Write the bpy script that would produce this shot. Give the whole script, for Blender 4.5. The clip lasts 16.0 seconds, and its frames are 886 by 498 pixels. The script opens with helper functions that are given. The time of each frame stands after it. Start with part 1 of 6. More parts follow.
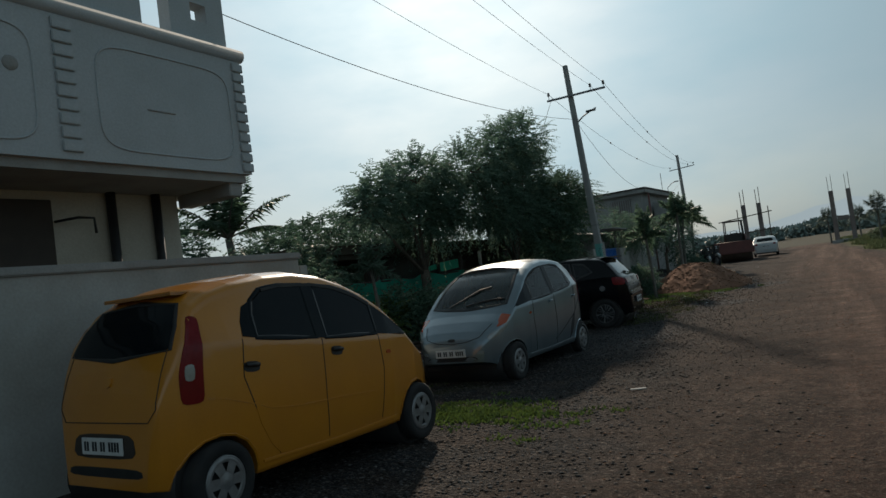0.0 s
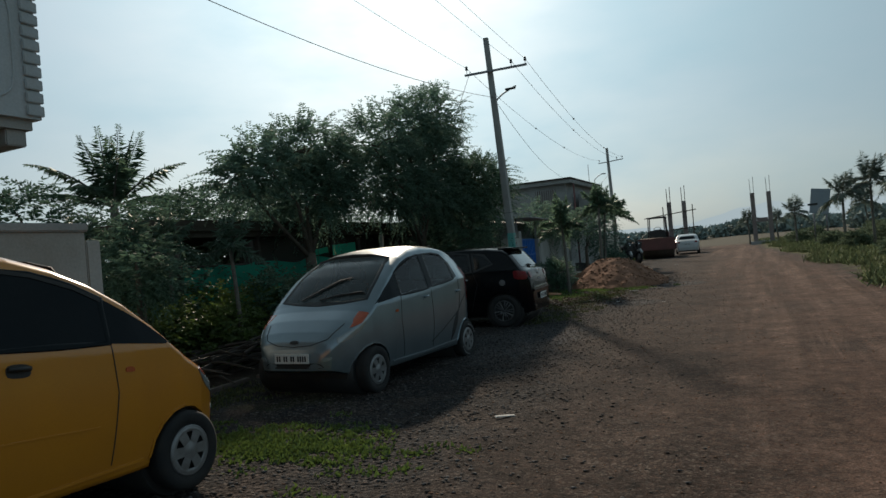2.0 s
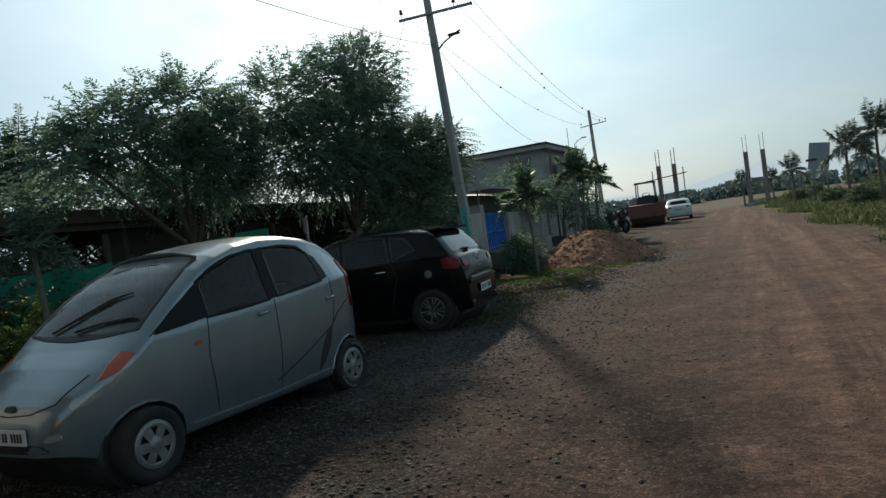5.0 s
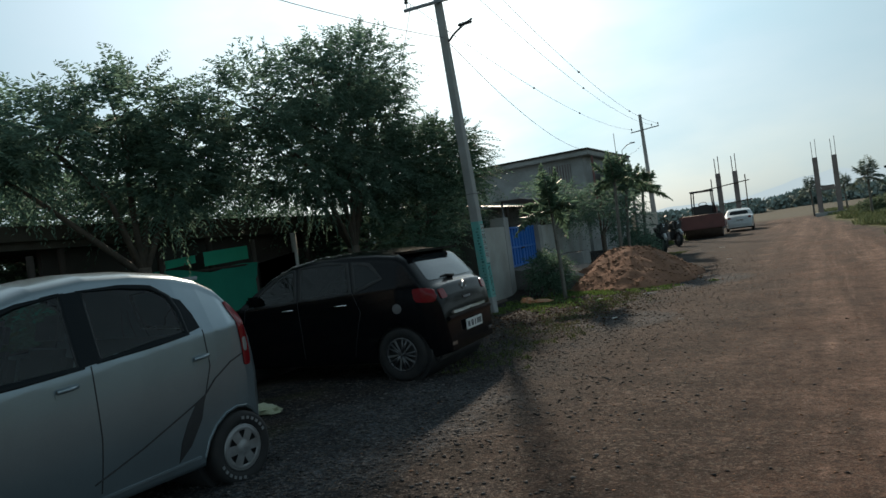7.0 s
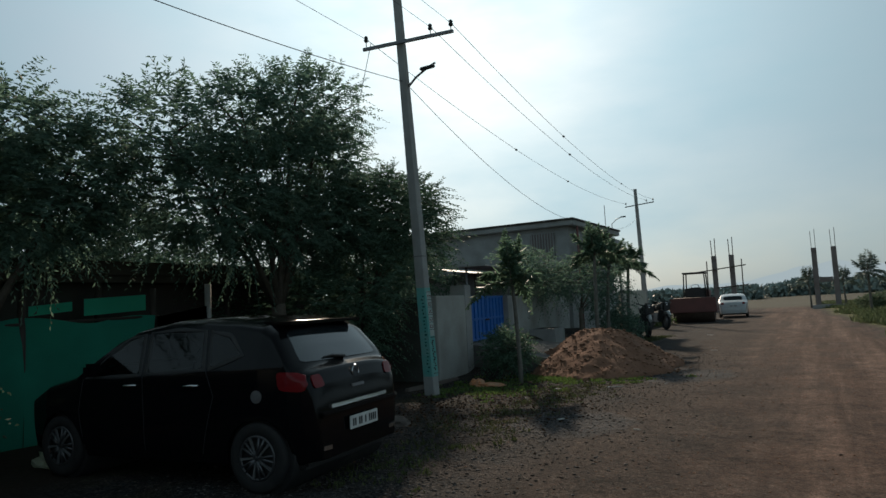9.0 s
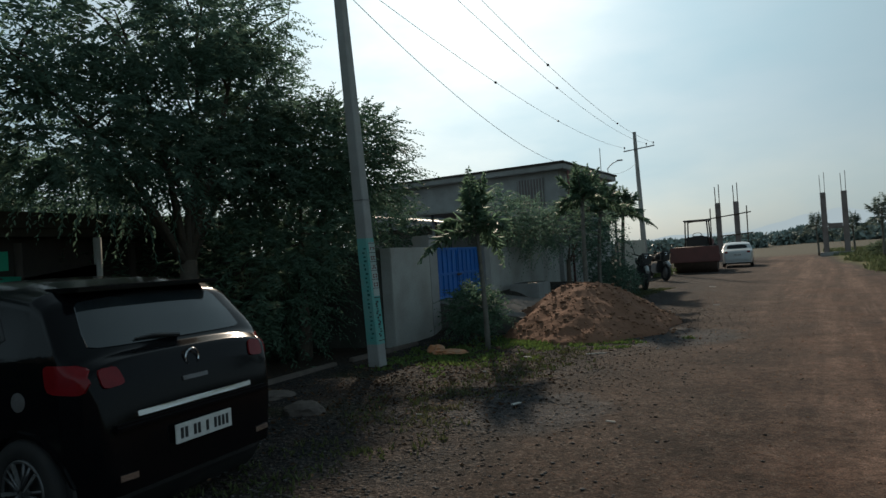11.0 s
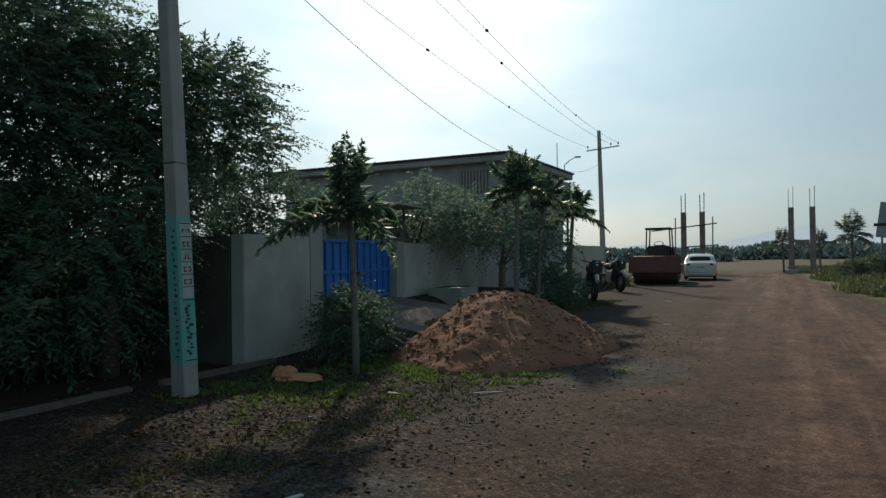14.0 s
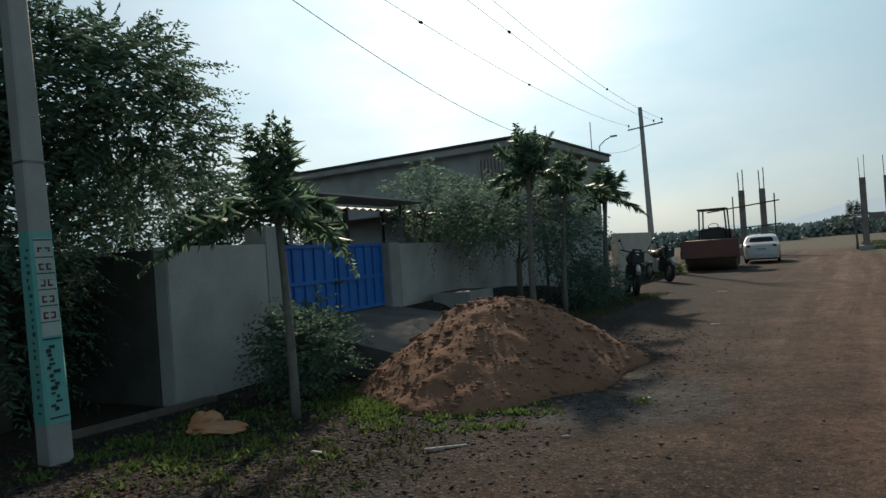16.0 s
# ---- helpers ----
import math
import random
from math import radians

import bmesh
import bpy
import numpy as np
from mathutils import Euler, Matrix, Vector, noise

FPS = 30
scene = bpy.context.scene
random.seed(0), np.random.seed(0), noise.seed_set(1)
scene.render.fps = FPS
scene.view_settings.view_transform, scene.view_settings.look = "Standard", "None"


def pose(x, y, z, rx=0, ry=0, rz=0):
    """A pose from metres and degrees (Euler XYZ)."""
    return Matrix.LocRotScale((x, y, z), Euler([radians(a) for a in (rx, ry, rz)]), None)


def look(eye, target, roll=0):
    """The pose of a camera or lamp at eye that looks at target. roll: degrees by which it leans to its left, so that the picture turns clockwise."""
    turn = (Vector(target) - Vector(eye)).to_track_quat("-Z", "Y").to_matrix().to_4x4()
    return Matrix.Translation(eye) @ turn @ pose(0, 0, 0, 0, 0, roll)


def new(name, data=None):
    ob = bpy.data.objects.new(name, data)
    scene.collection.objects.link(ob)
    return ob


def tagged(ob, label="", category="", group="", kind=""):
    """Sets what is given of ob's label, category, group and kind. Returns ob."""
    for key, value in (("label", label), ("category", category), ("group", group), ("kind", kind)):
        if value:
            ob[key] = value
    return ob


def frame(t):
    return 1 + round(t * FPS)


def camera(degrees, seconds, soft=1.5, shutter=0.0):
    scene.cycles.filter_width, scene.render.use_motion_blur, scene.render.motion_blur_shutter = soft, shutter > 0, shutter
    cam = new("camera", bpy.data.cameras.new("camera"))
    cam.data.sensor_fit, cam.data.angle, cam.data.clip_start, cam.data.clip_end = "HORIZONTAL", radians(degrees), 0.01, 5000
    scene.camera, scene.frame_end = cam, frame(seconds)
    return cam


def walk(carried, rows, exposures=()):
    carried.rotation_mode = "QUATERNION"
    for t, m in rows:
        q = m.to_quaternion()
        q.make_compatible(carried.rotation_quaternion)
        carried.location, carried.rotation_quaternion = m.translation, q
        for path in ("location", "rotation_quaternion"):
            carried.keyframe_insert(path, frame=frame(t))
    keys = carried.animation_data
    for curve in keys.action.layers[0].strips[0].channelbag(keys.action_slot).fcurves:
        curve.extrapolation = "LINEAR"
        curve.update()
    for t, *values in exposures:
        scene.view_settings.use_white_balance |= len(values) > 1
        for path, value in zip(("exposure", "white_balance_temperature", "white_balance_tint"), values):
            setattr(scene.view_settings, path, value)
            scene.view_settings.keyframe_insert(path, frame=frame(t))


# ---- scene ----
cam = camera(67.5, 16.0)
PATH = [
    (0, (0.404, 0.315, 1.397), (-0.626, 2.028, 1.481), -7.5),
    (0.5, (0.356, 0.789, 1.389), (-0.451, 2.617, 1.317), -8.5),
    (1, (0.396, 1.25, 1.37), (-0.453, 3.06, 1.308), -7.2),
    (1.5, (0.392, 1.698, 1.365), (-0.428, 3.522, 1.367), -6.0),
    (2, (0.404, 2.099, 1.354), (-0.463, 3.902, 1.37), -4.9),
    (2.5, (0.407, 2.537, 1.364), (-0.519, 4.31, 1.355), -4.2),
    (3, (0.375, 3.013, 1.352), (-0.428, 4.844, 1.345), -4.9),
    (3.5, (0.334, 3.523, 1.349), (-0.569, 5.306, 1.282), -4.2),
    (4, (0.278, 4.041, 1.324), (-0.528, 5.867, 1.2), -5.0),
    (4.2, (0.3, 4.211, 1.335), (-0.484, 6.05, 1.275), -6.2),
    (6.3, (0.298, 6.455, 1.305), (-0.627, 8.226, 1.227), -7.8),
    (6.5, (0.299, 6.608, 1.347), (-0.606, 8.392, 1.345), -7.4),
    (7, (0.324, 7.085, 1.368), (-0.682, 8.813, 1.36), -7.5),
    (7.5, (0.28, 7.535, 1.369), (-0.69, 9.283, 1.398), -6.7),
    (8, (0.326, 7.996, 1.38), (-0.636, 9.748, 1.451), -7.0),
    (8.5, (0.336, 8.475, 1.396), (-0.698, 10.182, 1.53), -5.0),
    (9, (0.379, 8.89, 1.43), (-0.607, 10.622, 1.602), -2.9),
    (9.2, (0.411, 9.094, 1.415), (-0.586, 10.825, 1.523), -1.8),
    (11.3, (0.085, 11.166, 1.378), (-0.911, 12.9, 1.413), -4.1),
    (11.5, (0.103, 11.3, 1.368), (-0.827, 13.07, 1.413), -2.7),
    (12, (0.097, 11.768, 1.362), (-0.779, 13.566, 1.338), -3.0),
    (12.5, (0.03, 12.261, 1.366), (-0.809, 14.077, 1.384), -3.6),
    (13, (0.032, 12.744, 1.354), (-0.877, 14.525, 1.372), -1.3),
    (13.5, (-0.019, 13.224, 1.329), (-0.93, 15.005, 1.355), -1.4),
    (14, (-0.05, 13.733, 1.325), (-0.98, 15.504, 1.348), -0.7),
    (14.5, (-0.075, 14.18, 1.314), (-1.016, 15.945, 1.304), -0.8),
    (15, (-0.082, 14.674, 1.321), (-1.042, 16.428, 1.292), -2.9),
    (15.5, (-0.05, 15.189, 1.333), (-1.125, 16.875, 1.322), -2.5),
    (16, (-0.082, 15.708, 1.364), (-1.156, 17.395, 1.381), -3.9),
]
walk(cam, [(t, look(eye, target, roll)) for t, eye, target, roll in PATH], exposures=[(0.0, -0.01), (0.5, 0.27), (1.0, 0.17), (2.5, 0.22), (4.0, 0.32), (6.5, 0.84), (7.2, 0.52), (8.4, 0.29), (9.0, 0.15), (11.5, 0.27), (13.0, 0.29), (14.0, 0.31), (15.0, 0.38), (16.0, 0.4)])

# ---- light ----
SUN_AZ, SUN_EL = radians(119.4), radians(30.0)      # direction towards the sun, counter-clockwise from +x
world = bpy.data.worlds.new("hazy_sky")
scene.world = world
world.use_nodes = True
wn, wl = world.node_tree.nodes, world.node_tree.links
wn.clear()
w_out = wn.new("ShaderNodeOutputWorld")
w_bg = wn.new("ShaderNodeBackground")
w_sky = wn.new("ShaderNodeTexSky")
w_sky.sky_type = 'NISHITA'
w_sky.sun_disc = False
w_sky.sun_elevation = SUN_EL
w_sky.sun_rotation = radians(90) - SUN_AZ
w_sky.air_density, w_sky.dust_density, w_sky.ozone_density = 1.0, 2.5, 2.0
w_co = wn.new("ShaderNodeTexCoord")
w_map = wn.new("ShaderNodeMapping")
w_map.inputs["Scale"].default_value = (1.0, 1.0, 2.6)
w_noise = wn.new("ShaderNodeTexNoise")
w_noise.inputs["Scale"].default_value = 2.3
w_noise.inputs["Detail"].default_value = 6
w_noise.inputs["Roughness"].default_value = 0.52
w_ramp = wn.new("ShaderNodeValToRGB")
w_ramp.color_ramp.elements[0].position, w_ramp.color_ramp.elements[1].position = 0.34, 0.70
w_ramp.color_ramp.elements[0].color = (0.66, 0.66, 0.66, 1)
w_ramp.color_ramp.elements[1].color = (0.97, 0.97, 0.97, 1)
w_mix = wn.new("ShaderNodeMix")
w_mix.data_type = 'RGBA'
VEIL = (3.5, 5.05, 5.75, 1)                        # thin high cloud over the whole sky
# the veil scatters the hidden sun forward: a broad bright aureole round it
w_dot = wn.new("ShaderNodeVectorMath")
w_dot.operation = 'DOT_PRODUCT'
w_dot.inputs[1].default_value = (math.cos(SUN_EL) * math.cos(SUN_AZ), math.cos(SUN_EL) * math.sin(SUN_AZ), math.sin(SUN_EL))
w_aur = wn.new("ShaderNodeMapRange")
w_aur.inputs["From Min"].default_value, w_aur.inputs["From Max"].default_value = 0.55, 1.0
w_pow = wn.new("ShaderNodeMath")
w_pow.operation, w_pow.inputs[1].default_value = 'POWER', 3.0
w_gain = wn.new("ShaderNodeMath")
w_gain.operation, w_gain.inputs[1].default_value, w_gain.inputs[2].default_value = 'MULTIPLY_ADD', 1.3, 1.0
w_veil = wn.new("ShaderNodeVectorMath")
w_veil.operation = 'SCALE'
w_veil.inputs[0].default_value = VEIL[:3]
wl.new(w_co.outputs["Generated"], w_dot.inputs[0])
wl.new(w_dot.outputs["Value"], w_aur.inputs["Value"])
wl.new(w_aur.outputs["Result"], w_pow.inputs[0])
wl.new(w_pow.outputs[0], w_gain.inputs[0])
wl.new(w_gain.outputs[0], w_veil.inputs["Scale"])
wl.new(w_co.outputs["Generated"], w_map.inputs["Vector"])
wl.new(w_map.outputs["Vector"], w_noise.inputs["Vector"])
wl.new(w_noise.outputs["Fac"], w_ramp.inputs["Fac"])
wl.new(w_ramp.outputs["Color"], w_mix.inputs["Factor"])
wl.new(w_sky.outputs["Color"], w_mix.inputs["A"])
wl.new(w_veil.outputs["Vector"], w_mix.inputs["B"])
# the haze is thickest low down and thins towards the zenith
w_sep = wn.new("ShaderNodeSeparateXYZ")
w_thin = wn.new("ShaderNodeMapRange")
w_thin.interpolation_type = 'SMOOTHSTEP'
w_thin.inputs["From Min"].default_value, w_thin.inputs["From Max"].default_value = 0.42, 0.95
w_thin.inputs["To Min"].default_value, w_thin.inputs["To Max"].default_value = 1.0, 0.42
w_dome = wn.new("ShaderNodeVectorMath")
w_dome.operation = 'SCALE'
wl.new(w_co.outputs["Generated"], w_sep.inputs[0])
wl.new(w_sep.outputs["Z"], w_thin.inputs["Value"])
wl.new(w_mix.outputs["Result"], w_dome.inputs[0])
wl.new(w_thin.outputs["Result"], w_dome.inputs["Scale"])
wl.new(w_dome.outputs["Vector"], w_bg.inputs["Color"])
w_bg.inputs["Strength"].default_value = 0.068
wl.new(w_bg.outputs["Background"], w_out.inputs["Surface"])
sun = new("sun", bpy.data.lights.new("sun", 'SUN'))
sun.data.energy, sun.data.angle, sun.data.color = 3.0, radians(2.0), (1.0, 0.84, 0.66)
sun.matrix_world = look((-20 * math.cos(SUN_EL) * 0.49, 20, 12), (-20 * math.cos(SUN_EL) * 0.49 - math.cos(SUN_EL) * math.cos(SUN_AZ), 20 - math.cos(SUN_EL) * math.sin(SUN_AZ), 12 - math.sin(SUN_EL)))

# ---- materials ----
def material(name, base, rough=0.8, metal=0.0, spots=None, amount=0.5, scale=6.0, grain=60.0, bump=0.2, coat=0.0, vary=0.0, trans=0.0, spec=0.5, depth=0.01):
    """Principled surface: base colour broken by large stains (spots) and fine grain, with relief."""
    m = bpy.data.materials.new(name)
    m.use_nodes = True
    n, l = m.node_tree.nodes, m.node_tree.links
    p = n["Principled BSDF"]
    p.inputs["Roughness"].default_value, p.inputs["Metallic"].default_value = rough, metal
    p.inputs["Specular IOR Level"].default_value = spec
    p.inputs["Coat Weight"].default_value = coat
    p.inputs["Coat Roughness"].default_value = 0.04
    co = n.new("ShaderNodeTexCoord")
    big, fine = n.new("ShaderNodeTexNoise"), n.new("ShaderNodeTexNoise")
    big.inputs["Scale"].default_value, big.inputs["Detail"].default_value = scale, 5
    fine.inputs["Scale"].default_value, fine.inputs["Detail"].default_value = grain, 4
    l.new(co.outputs["Object"], big.inputs["Vector"])
    l.new(co.outputs["Object"], fine.inputs["Vector"])
    mix = n.new("ShaderNodeMix")
    mix.data_type = 'RGBA'
    spots = spots or tuple(c * 0.6 for c in base)
    mix.inputs["A"].default_value, mix.inputs["B"].default_value = (*base, 1), (*spots, 1)
    r = n.new("ShaderNodeMapRange")
    r.inputs["From Min"].default_value, r.inputs["From Max"].default_value, r.inputs["To Max"].default_value = 0.38, 0.72, amount
    l.new(big.outputs["Fac"], r.inputs["Value"])
    l.new(r.outputs["Result"], mix.inputs["Factor"])
    hsv = n.new("ShaderNodeHueSaturation")
    g = n.new("ShaderNodeMapRange")
    g.inputs["To Min"].default_value, g.inputs["To Max"].default_value = 0.82, 1.18
    l.new(fine.outputs["Fac"], g.inputs["Value"])
    val = g.outputs["Result"]
    if vary:
        geo = n.new("ShaderNodeNewGeometry")
        v = n.new("ShaderNodeMapRange")
        v.inputs["To Min"].default_value, v.inputs["To Max"].default_value = 1 - vary, 1 + vary
        l.new(geo.outputs["Random Per Island"], v.inputs["Value"])
        mul = n.new("ShaderNodeMath")
        mul.operation = 'MULTIPLY'
        l.new(val, mul.inputs[0])
        l.new(v.outputs["Result"], mul.inputs[1])
        val = mul.outputs[0]
    l.new(val, hsv.inputs["Value"])
    l.new(mix.outputs["Result"], hsv.inputs["Color"])
    l.new(hsv.outputs["Color"], p.inputs["Base Color"])
    if bump:
        b = n.new("ShaderNodeBump")
        b.inputs["Strength"].default_value, b.inputs["Distance"].default_value = bump, depth
        l.new(fine.outputs["Fac"], b.inputs["Height"])
        l.new(b.outputs["Normal"], p.inputs["Normal"])
    if trans:
        t, s = n.new("ShaderNodeBsdfTranslucent"), n.new("ShaderNodeMixShader")
        s.inputs["Fac"].default_value = trans
        l.new(hsv.outputs["Color"], t.inputs["Color"])
        l.new(p.outputs["BSDF"], s.inputs[1])
        l.new(t.outputs["BSDF"], s.inputs[2])
        l.new(s.outputs["Shader"], n["Material Output"].inputs["Surface"])
    return m


M = {
    "yellow_paint": material("yellow_paint", (0.50, 0.19, 0.012), 0.28, 0.0, (0.40, 0.15, 0.015), 0.5, 3, 220, 0.0, coat=0.6),
    "silver_paint": material("silver_paint", (0.215, 0.262, 0.288), 0.28, 0.64, (0.17, 0.20, 0.22), 0.6, 3, 300, 0.0, coat=0.5),
    "black_paint": material("black_paint", (0.004, 0.004, 0.005), 0.13, 0.0, (0.006, 0.006, 0.007), 0.5, 4, 200, 0.0, coat=0.0, spec=0.16),
    "white_paint": material("white_paint", (0.44, 0.45, 0.45), 0.3, 0.0, (0.36, 0.36, 0.35), 0.5, 3, 200, 0.0, coat=0.5),
    "glass": material("glass", (0.006, 0.009, 0.011), 0.05, 0.0, (0.010, 0.012, 0.013), 0.6, 5, 40, 0.0, spec=0.10),
    "screen_glass": material("screen_glass", (0.016, 0.021, 0.024), 0.04, 0.0, (0.030, 0.034, 0.034), 0.7, 4, 60, 0.0, spec=1.0),
    "clear_glass": material("clear_glass", (0.045, 0.056, 0.056), 0.06, 0.0, (0.07, 0.08, 0.078), 0.6, 3, 40, 0.0, spec=0.4),
    "plastic": material("plastic", (0.014, 0.014, 0.015), 0.55, 0.0, (0.03, 0.028, 0.025), 0.6, 8, 150, 0.1, depth=0.002),
    "tyre": material("tyre", (0.011, 0.011, 0.012), 0.85, 0.0, (0.026, 0.023, 0.020), 0.6, 9, 120, 0.3, depth=0.003),
    "dark_alloy": material("dark_alloy", (0.11, 0.11, 0.115), 0.35, 0.6, (0.05, 0.05, 0.05), 0.6, 12, 200, 0.05, depth=0.002),
    "rim": material("rim", (0.24, 0.245, 0.25), 0.38, 0.5, (0.13, 0.12, 0.11), 0.6, 12, 200, 0.05, depth=0.002),
    "chrome": material("chrome", (0.65, 0.65, 0.66), 0.15, 1.0, (0.5, 0.5, 0.5), 0.4, 10, 200, 0.0),
    "red_lens": material("red_lens", (0.17, 0.007, 0.010), 0.14, 0.0, (0.10, 0.005, 0.007), 0.5, 20, 90, 0.0, coat=0.0, spec=0.25),
    "orange_lens": material("orange_lens", (0.42, 0.075, 0.022), 0.2, 0.0, (0.3, 0.05, 0.02), 0.5, 25, 90, 0.0, coat=0.6),
    "clear_lens": material("clear_lens", (0.30, 0.32, 0.32), 0.10, 0.3, (0.22, 0.22, 0.22), 0.6, 18, 60, 0.0, coat=0.5),
    "seat_cloth": material("seat_cloth", (0.035, 0.036, 0.04), 0.9, 0.0, (0.05, 0.05, 0.055), 0.5, 9, 160, 0.2, depth=0.003),
    "plate": material("plate", (0.62, 0.62, 0.60), 0.5, 0.0, (0.45, 0.43, 0.40), 0.5, 14, 80, 0.0),
    "ink": material("ink", (0.015, 0.015, 0.017), 0.6, 0.0, (0.04, 0.04, 0.04), 0.4, 30, 90, 0.0),
    "cladding": material("cladding", (0.40, 0.43, 0.45), 0.75, 0.0, (0.32, 0.345, 0.355), 0.6, 1.6, 45, 0.15, depth=0.004),
    "plaster": material("plaster", (0.43, 0.40, 0.34), 0.9, 0.0, (0.30, 0.27, 0.22), 0.6, 1.3, 50, 0.2, depth=0.004),
    "whitewash": material("whitewash", (0.385, 0.385, 0.365), 0.9, 0.0, (0.24, 0.225, 0.195), 0.85, 1.3, 40, 0.3, depth=0.005),
    "cement": material("cement", (0.30, 0.30, 0.29), 0.92, 0.0, (0.19, 0.185, 0.175), 0.7, 2.5, 55, 0.35, depth=0.006),
    "thatch": material("thatch", (0.085, 0.075, 0.060), 1.0, 0.0, (0.050, 0.044, 0.036), 0.7, 3, 60, 0.8, depth=0.02, spec=0.0),
    # dark colour puts the shade on the plot's side wall into its cement
    "shaded_wall": material("shaded_wall", (0.085, 0.085, 0.074), 0.95, 0.0, (0.040, 0.044, 0.034), 0.8, 2.2, 50, 0.4, depth=0.006, spec=0.2),
    "sign_white": material("sign_white", (0.40, 0.46, 0.44), 0.85, 0.0, (0.26, 0.36, 0.34), 0.7, 6, 60, 0.1, depth=0.002, spec=0.2),
    "pole_letter": material("pole_letter", (0.02, 0.10, 0.095), 0.8, 0.0, (0.04, 0.16, 0.15), 0.6, 20, 60, 0.0, spec=0.2),
    "red_ink": material("red_ink", (0.16, 0.05, 0.045), 0.8, 0.0, (0.10, 0.04, 0.04), 0.6, 20, 60, 0.0, spec=0.2),
    "ramp_cement": material("ramp_cement", (0.15, 0.145, 0.138), 0.95, 0.0, (0.085, 0.080, 0.075), 0.7, 2.5, 55, 0.4, depth=0.006, spec=0.2),
    "pole_concrete": material("pole_concrete", (0.31, 0.31, 0.30), 0.9, 0.0, (0.22, 0.21, 0.20), 0.7, 3.0, 70, 0.3, depth=0.004),
    "pole_paint": material("pole_paint", (0.10, 0.36, 0.33), 0.75, 0.0, (0.20, 0.34, 0.31), 0.75, 7.0, 60, 0.2, depth=0.002),
    "dark_wood": material("dark_wood", (0.035, 0.026, 0.020), 0.7, 0.0, (0.055, 0.04, 0.03), 0.5, 5, 80, 0.2, depth=0.003),
    "bark": material("bark", (0.10, 0.08, 0.06), 0.95, 0.0, (0.05, 0.042, 0.034), 0.7, 9, 45, 0.8, depth=0.02),
    "palm_bark": material("palm_bark", (0.15, 0.14, 0.12), 0.95, 0.0, (0.08, 0.075, 0.065), 0.7, 14, 40, 0.6, depth=0.015),
    # leaf greens raised and cooled so their colour carries the veiling haze
    "leaf": material("leaf", (0.128, 0.205, 0.152), 0.6, 0.0, (0.104, 0.172, 0.128), 0.7, 1.5, 40, 0.0, vary=0.35, trans=0.62, spec=0.15),
    "leaf_dark": material("leaf_dark", (0.098, 0.164, 0.112), 0.65, 0.0, (0.076, 0.128, 0.090), 0.7, 1.5, 40, 0.0, vary=0.4, trans=0.4, spec=0.12),
    "leaf_lime": material("leaf_lime", (0.10, 0.15, 0.035), 0.55, 0.0, (0.06, 0.10, 0.025), 0.7, 2.0, 40, 0.0, vary=0.35, trans=0.4),
    "palm_leaf": material("palm_leaf", (0.090, 0.145, 0.102), 0.5, 0.0, (0.074, 0.118, 0.084), 0.7, 1.5, 40, 0.0, vary=0.3, trans=0.35, spec=0.3),
    # distance haze is put into these palm and bush greens
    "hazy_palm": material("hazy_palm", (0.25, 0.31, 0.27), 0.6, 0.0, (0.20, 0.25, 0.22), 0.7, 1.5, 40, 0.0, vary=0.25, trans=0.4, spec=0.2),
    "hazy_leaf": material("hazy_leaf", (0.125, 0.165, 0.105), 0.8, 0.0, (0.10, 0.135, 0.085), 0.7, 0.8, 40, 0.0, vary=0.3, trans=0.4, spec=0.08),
    "grass": material("grass", (0.078, 0.102, 0.034), 0.7, 0.0, (0.11, 0.10, 0.045), 0.7, 0.5, 40, 0.0, vary=0.35, trans=0.3),
    # verge and far trees: greens lightened to carry the haze
    "verge": material("verge", (0.155, 0.20, 0.095), 0.7, 0.0, (0.19, 0.20, 0.11), 0.7, 0.25, 30, 0.0, vary=0.3, trans=0.35),
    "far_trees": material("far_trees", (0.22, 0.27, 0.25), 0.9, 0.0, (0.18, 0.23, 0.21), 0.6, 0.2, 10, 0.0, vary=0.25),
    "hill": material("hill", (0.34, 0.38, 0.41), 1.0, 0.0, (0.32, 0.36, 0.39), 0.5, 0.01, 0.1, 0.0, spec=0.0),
    "soil": material("soil", (0.225, 0.118, 0.077), 0.97, 0.0, (0.15, 0.082, 0.055), 0.7, 2.6, 28, 0.6, depth=0.015, spec=0.15),
    "clod": material("clod", (0.24, 0.136, 0.090), 0.97, 0.0, (0.13, 0.078, 0.052), 0.6, 5, 60, 0.5, vary=0.3, spec=0.15),
    "stone": material("stone", (0.120, 0.098, 0.086), 0.9, 0.0, (0.062, 0.052, 0.047), 0.6, 9, 70, 0.3, vary=0.45, spec=0.25),
    "rust_steel": material("rust_steel", (0.10, 0.065, 0.05), 0.8, 0.5, (0.06, 0.04, 0.03), 0.6, 8, 90, 0.2, depth=0.002),
    "galvanised": material("galvanised", (0.20, 0.20, 0.21), 0.55, 0.7, (0.12, 0.11, 0.10), 0.6, 9, 90, 0.1, depth=0.002),
    "wire": material("wire", (0.06, 0.06, 0.065), 0.6, 0.5, (0.04, 0.04, 0.04), 0.4, 9, 90, 0.0),
    "blue_gate": material("blue_gate", (0.012, 0.135, 0.45), 0.45, 0.0, (0.012, 0.08, 0.30), 0.6, 3, 70, 0.1, depth=0.002),
    "young_palm": material("young_palm", (0.130, 0.205, 0.135), 0.45, 0.0, (0.10, 0.165, 0.108), 0.7, 1.5, 40, 0.0, vary=0.4, trans=0.6, spec=0.15),
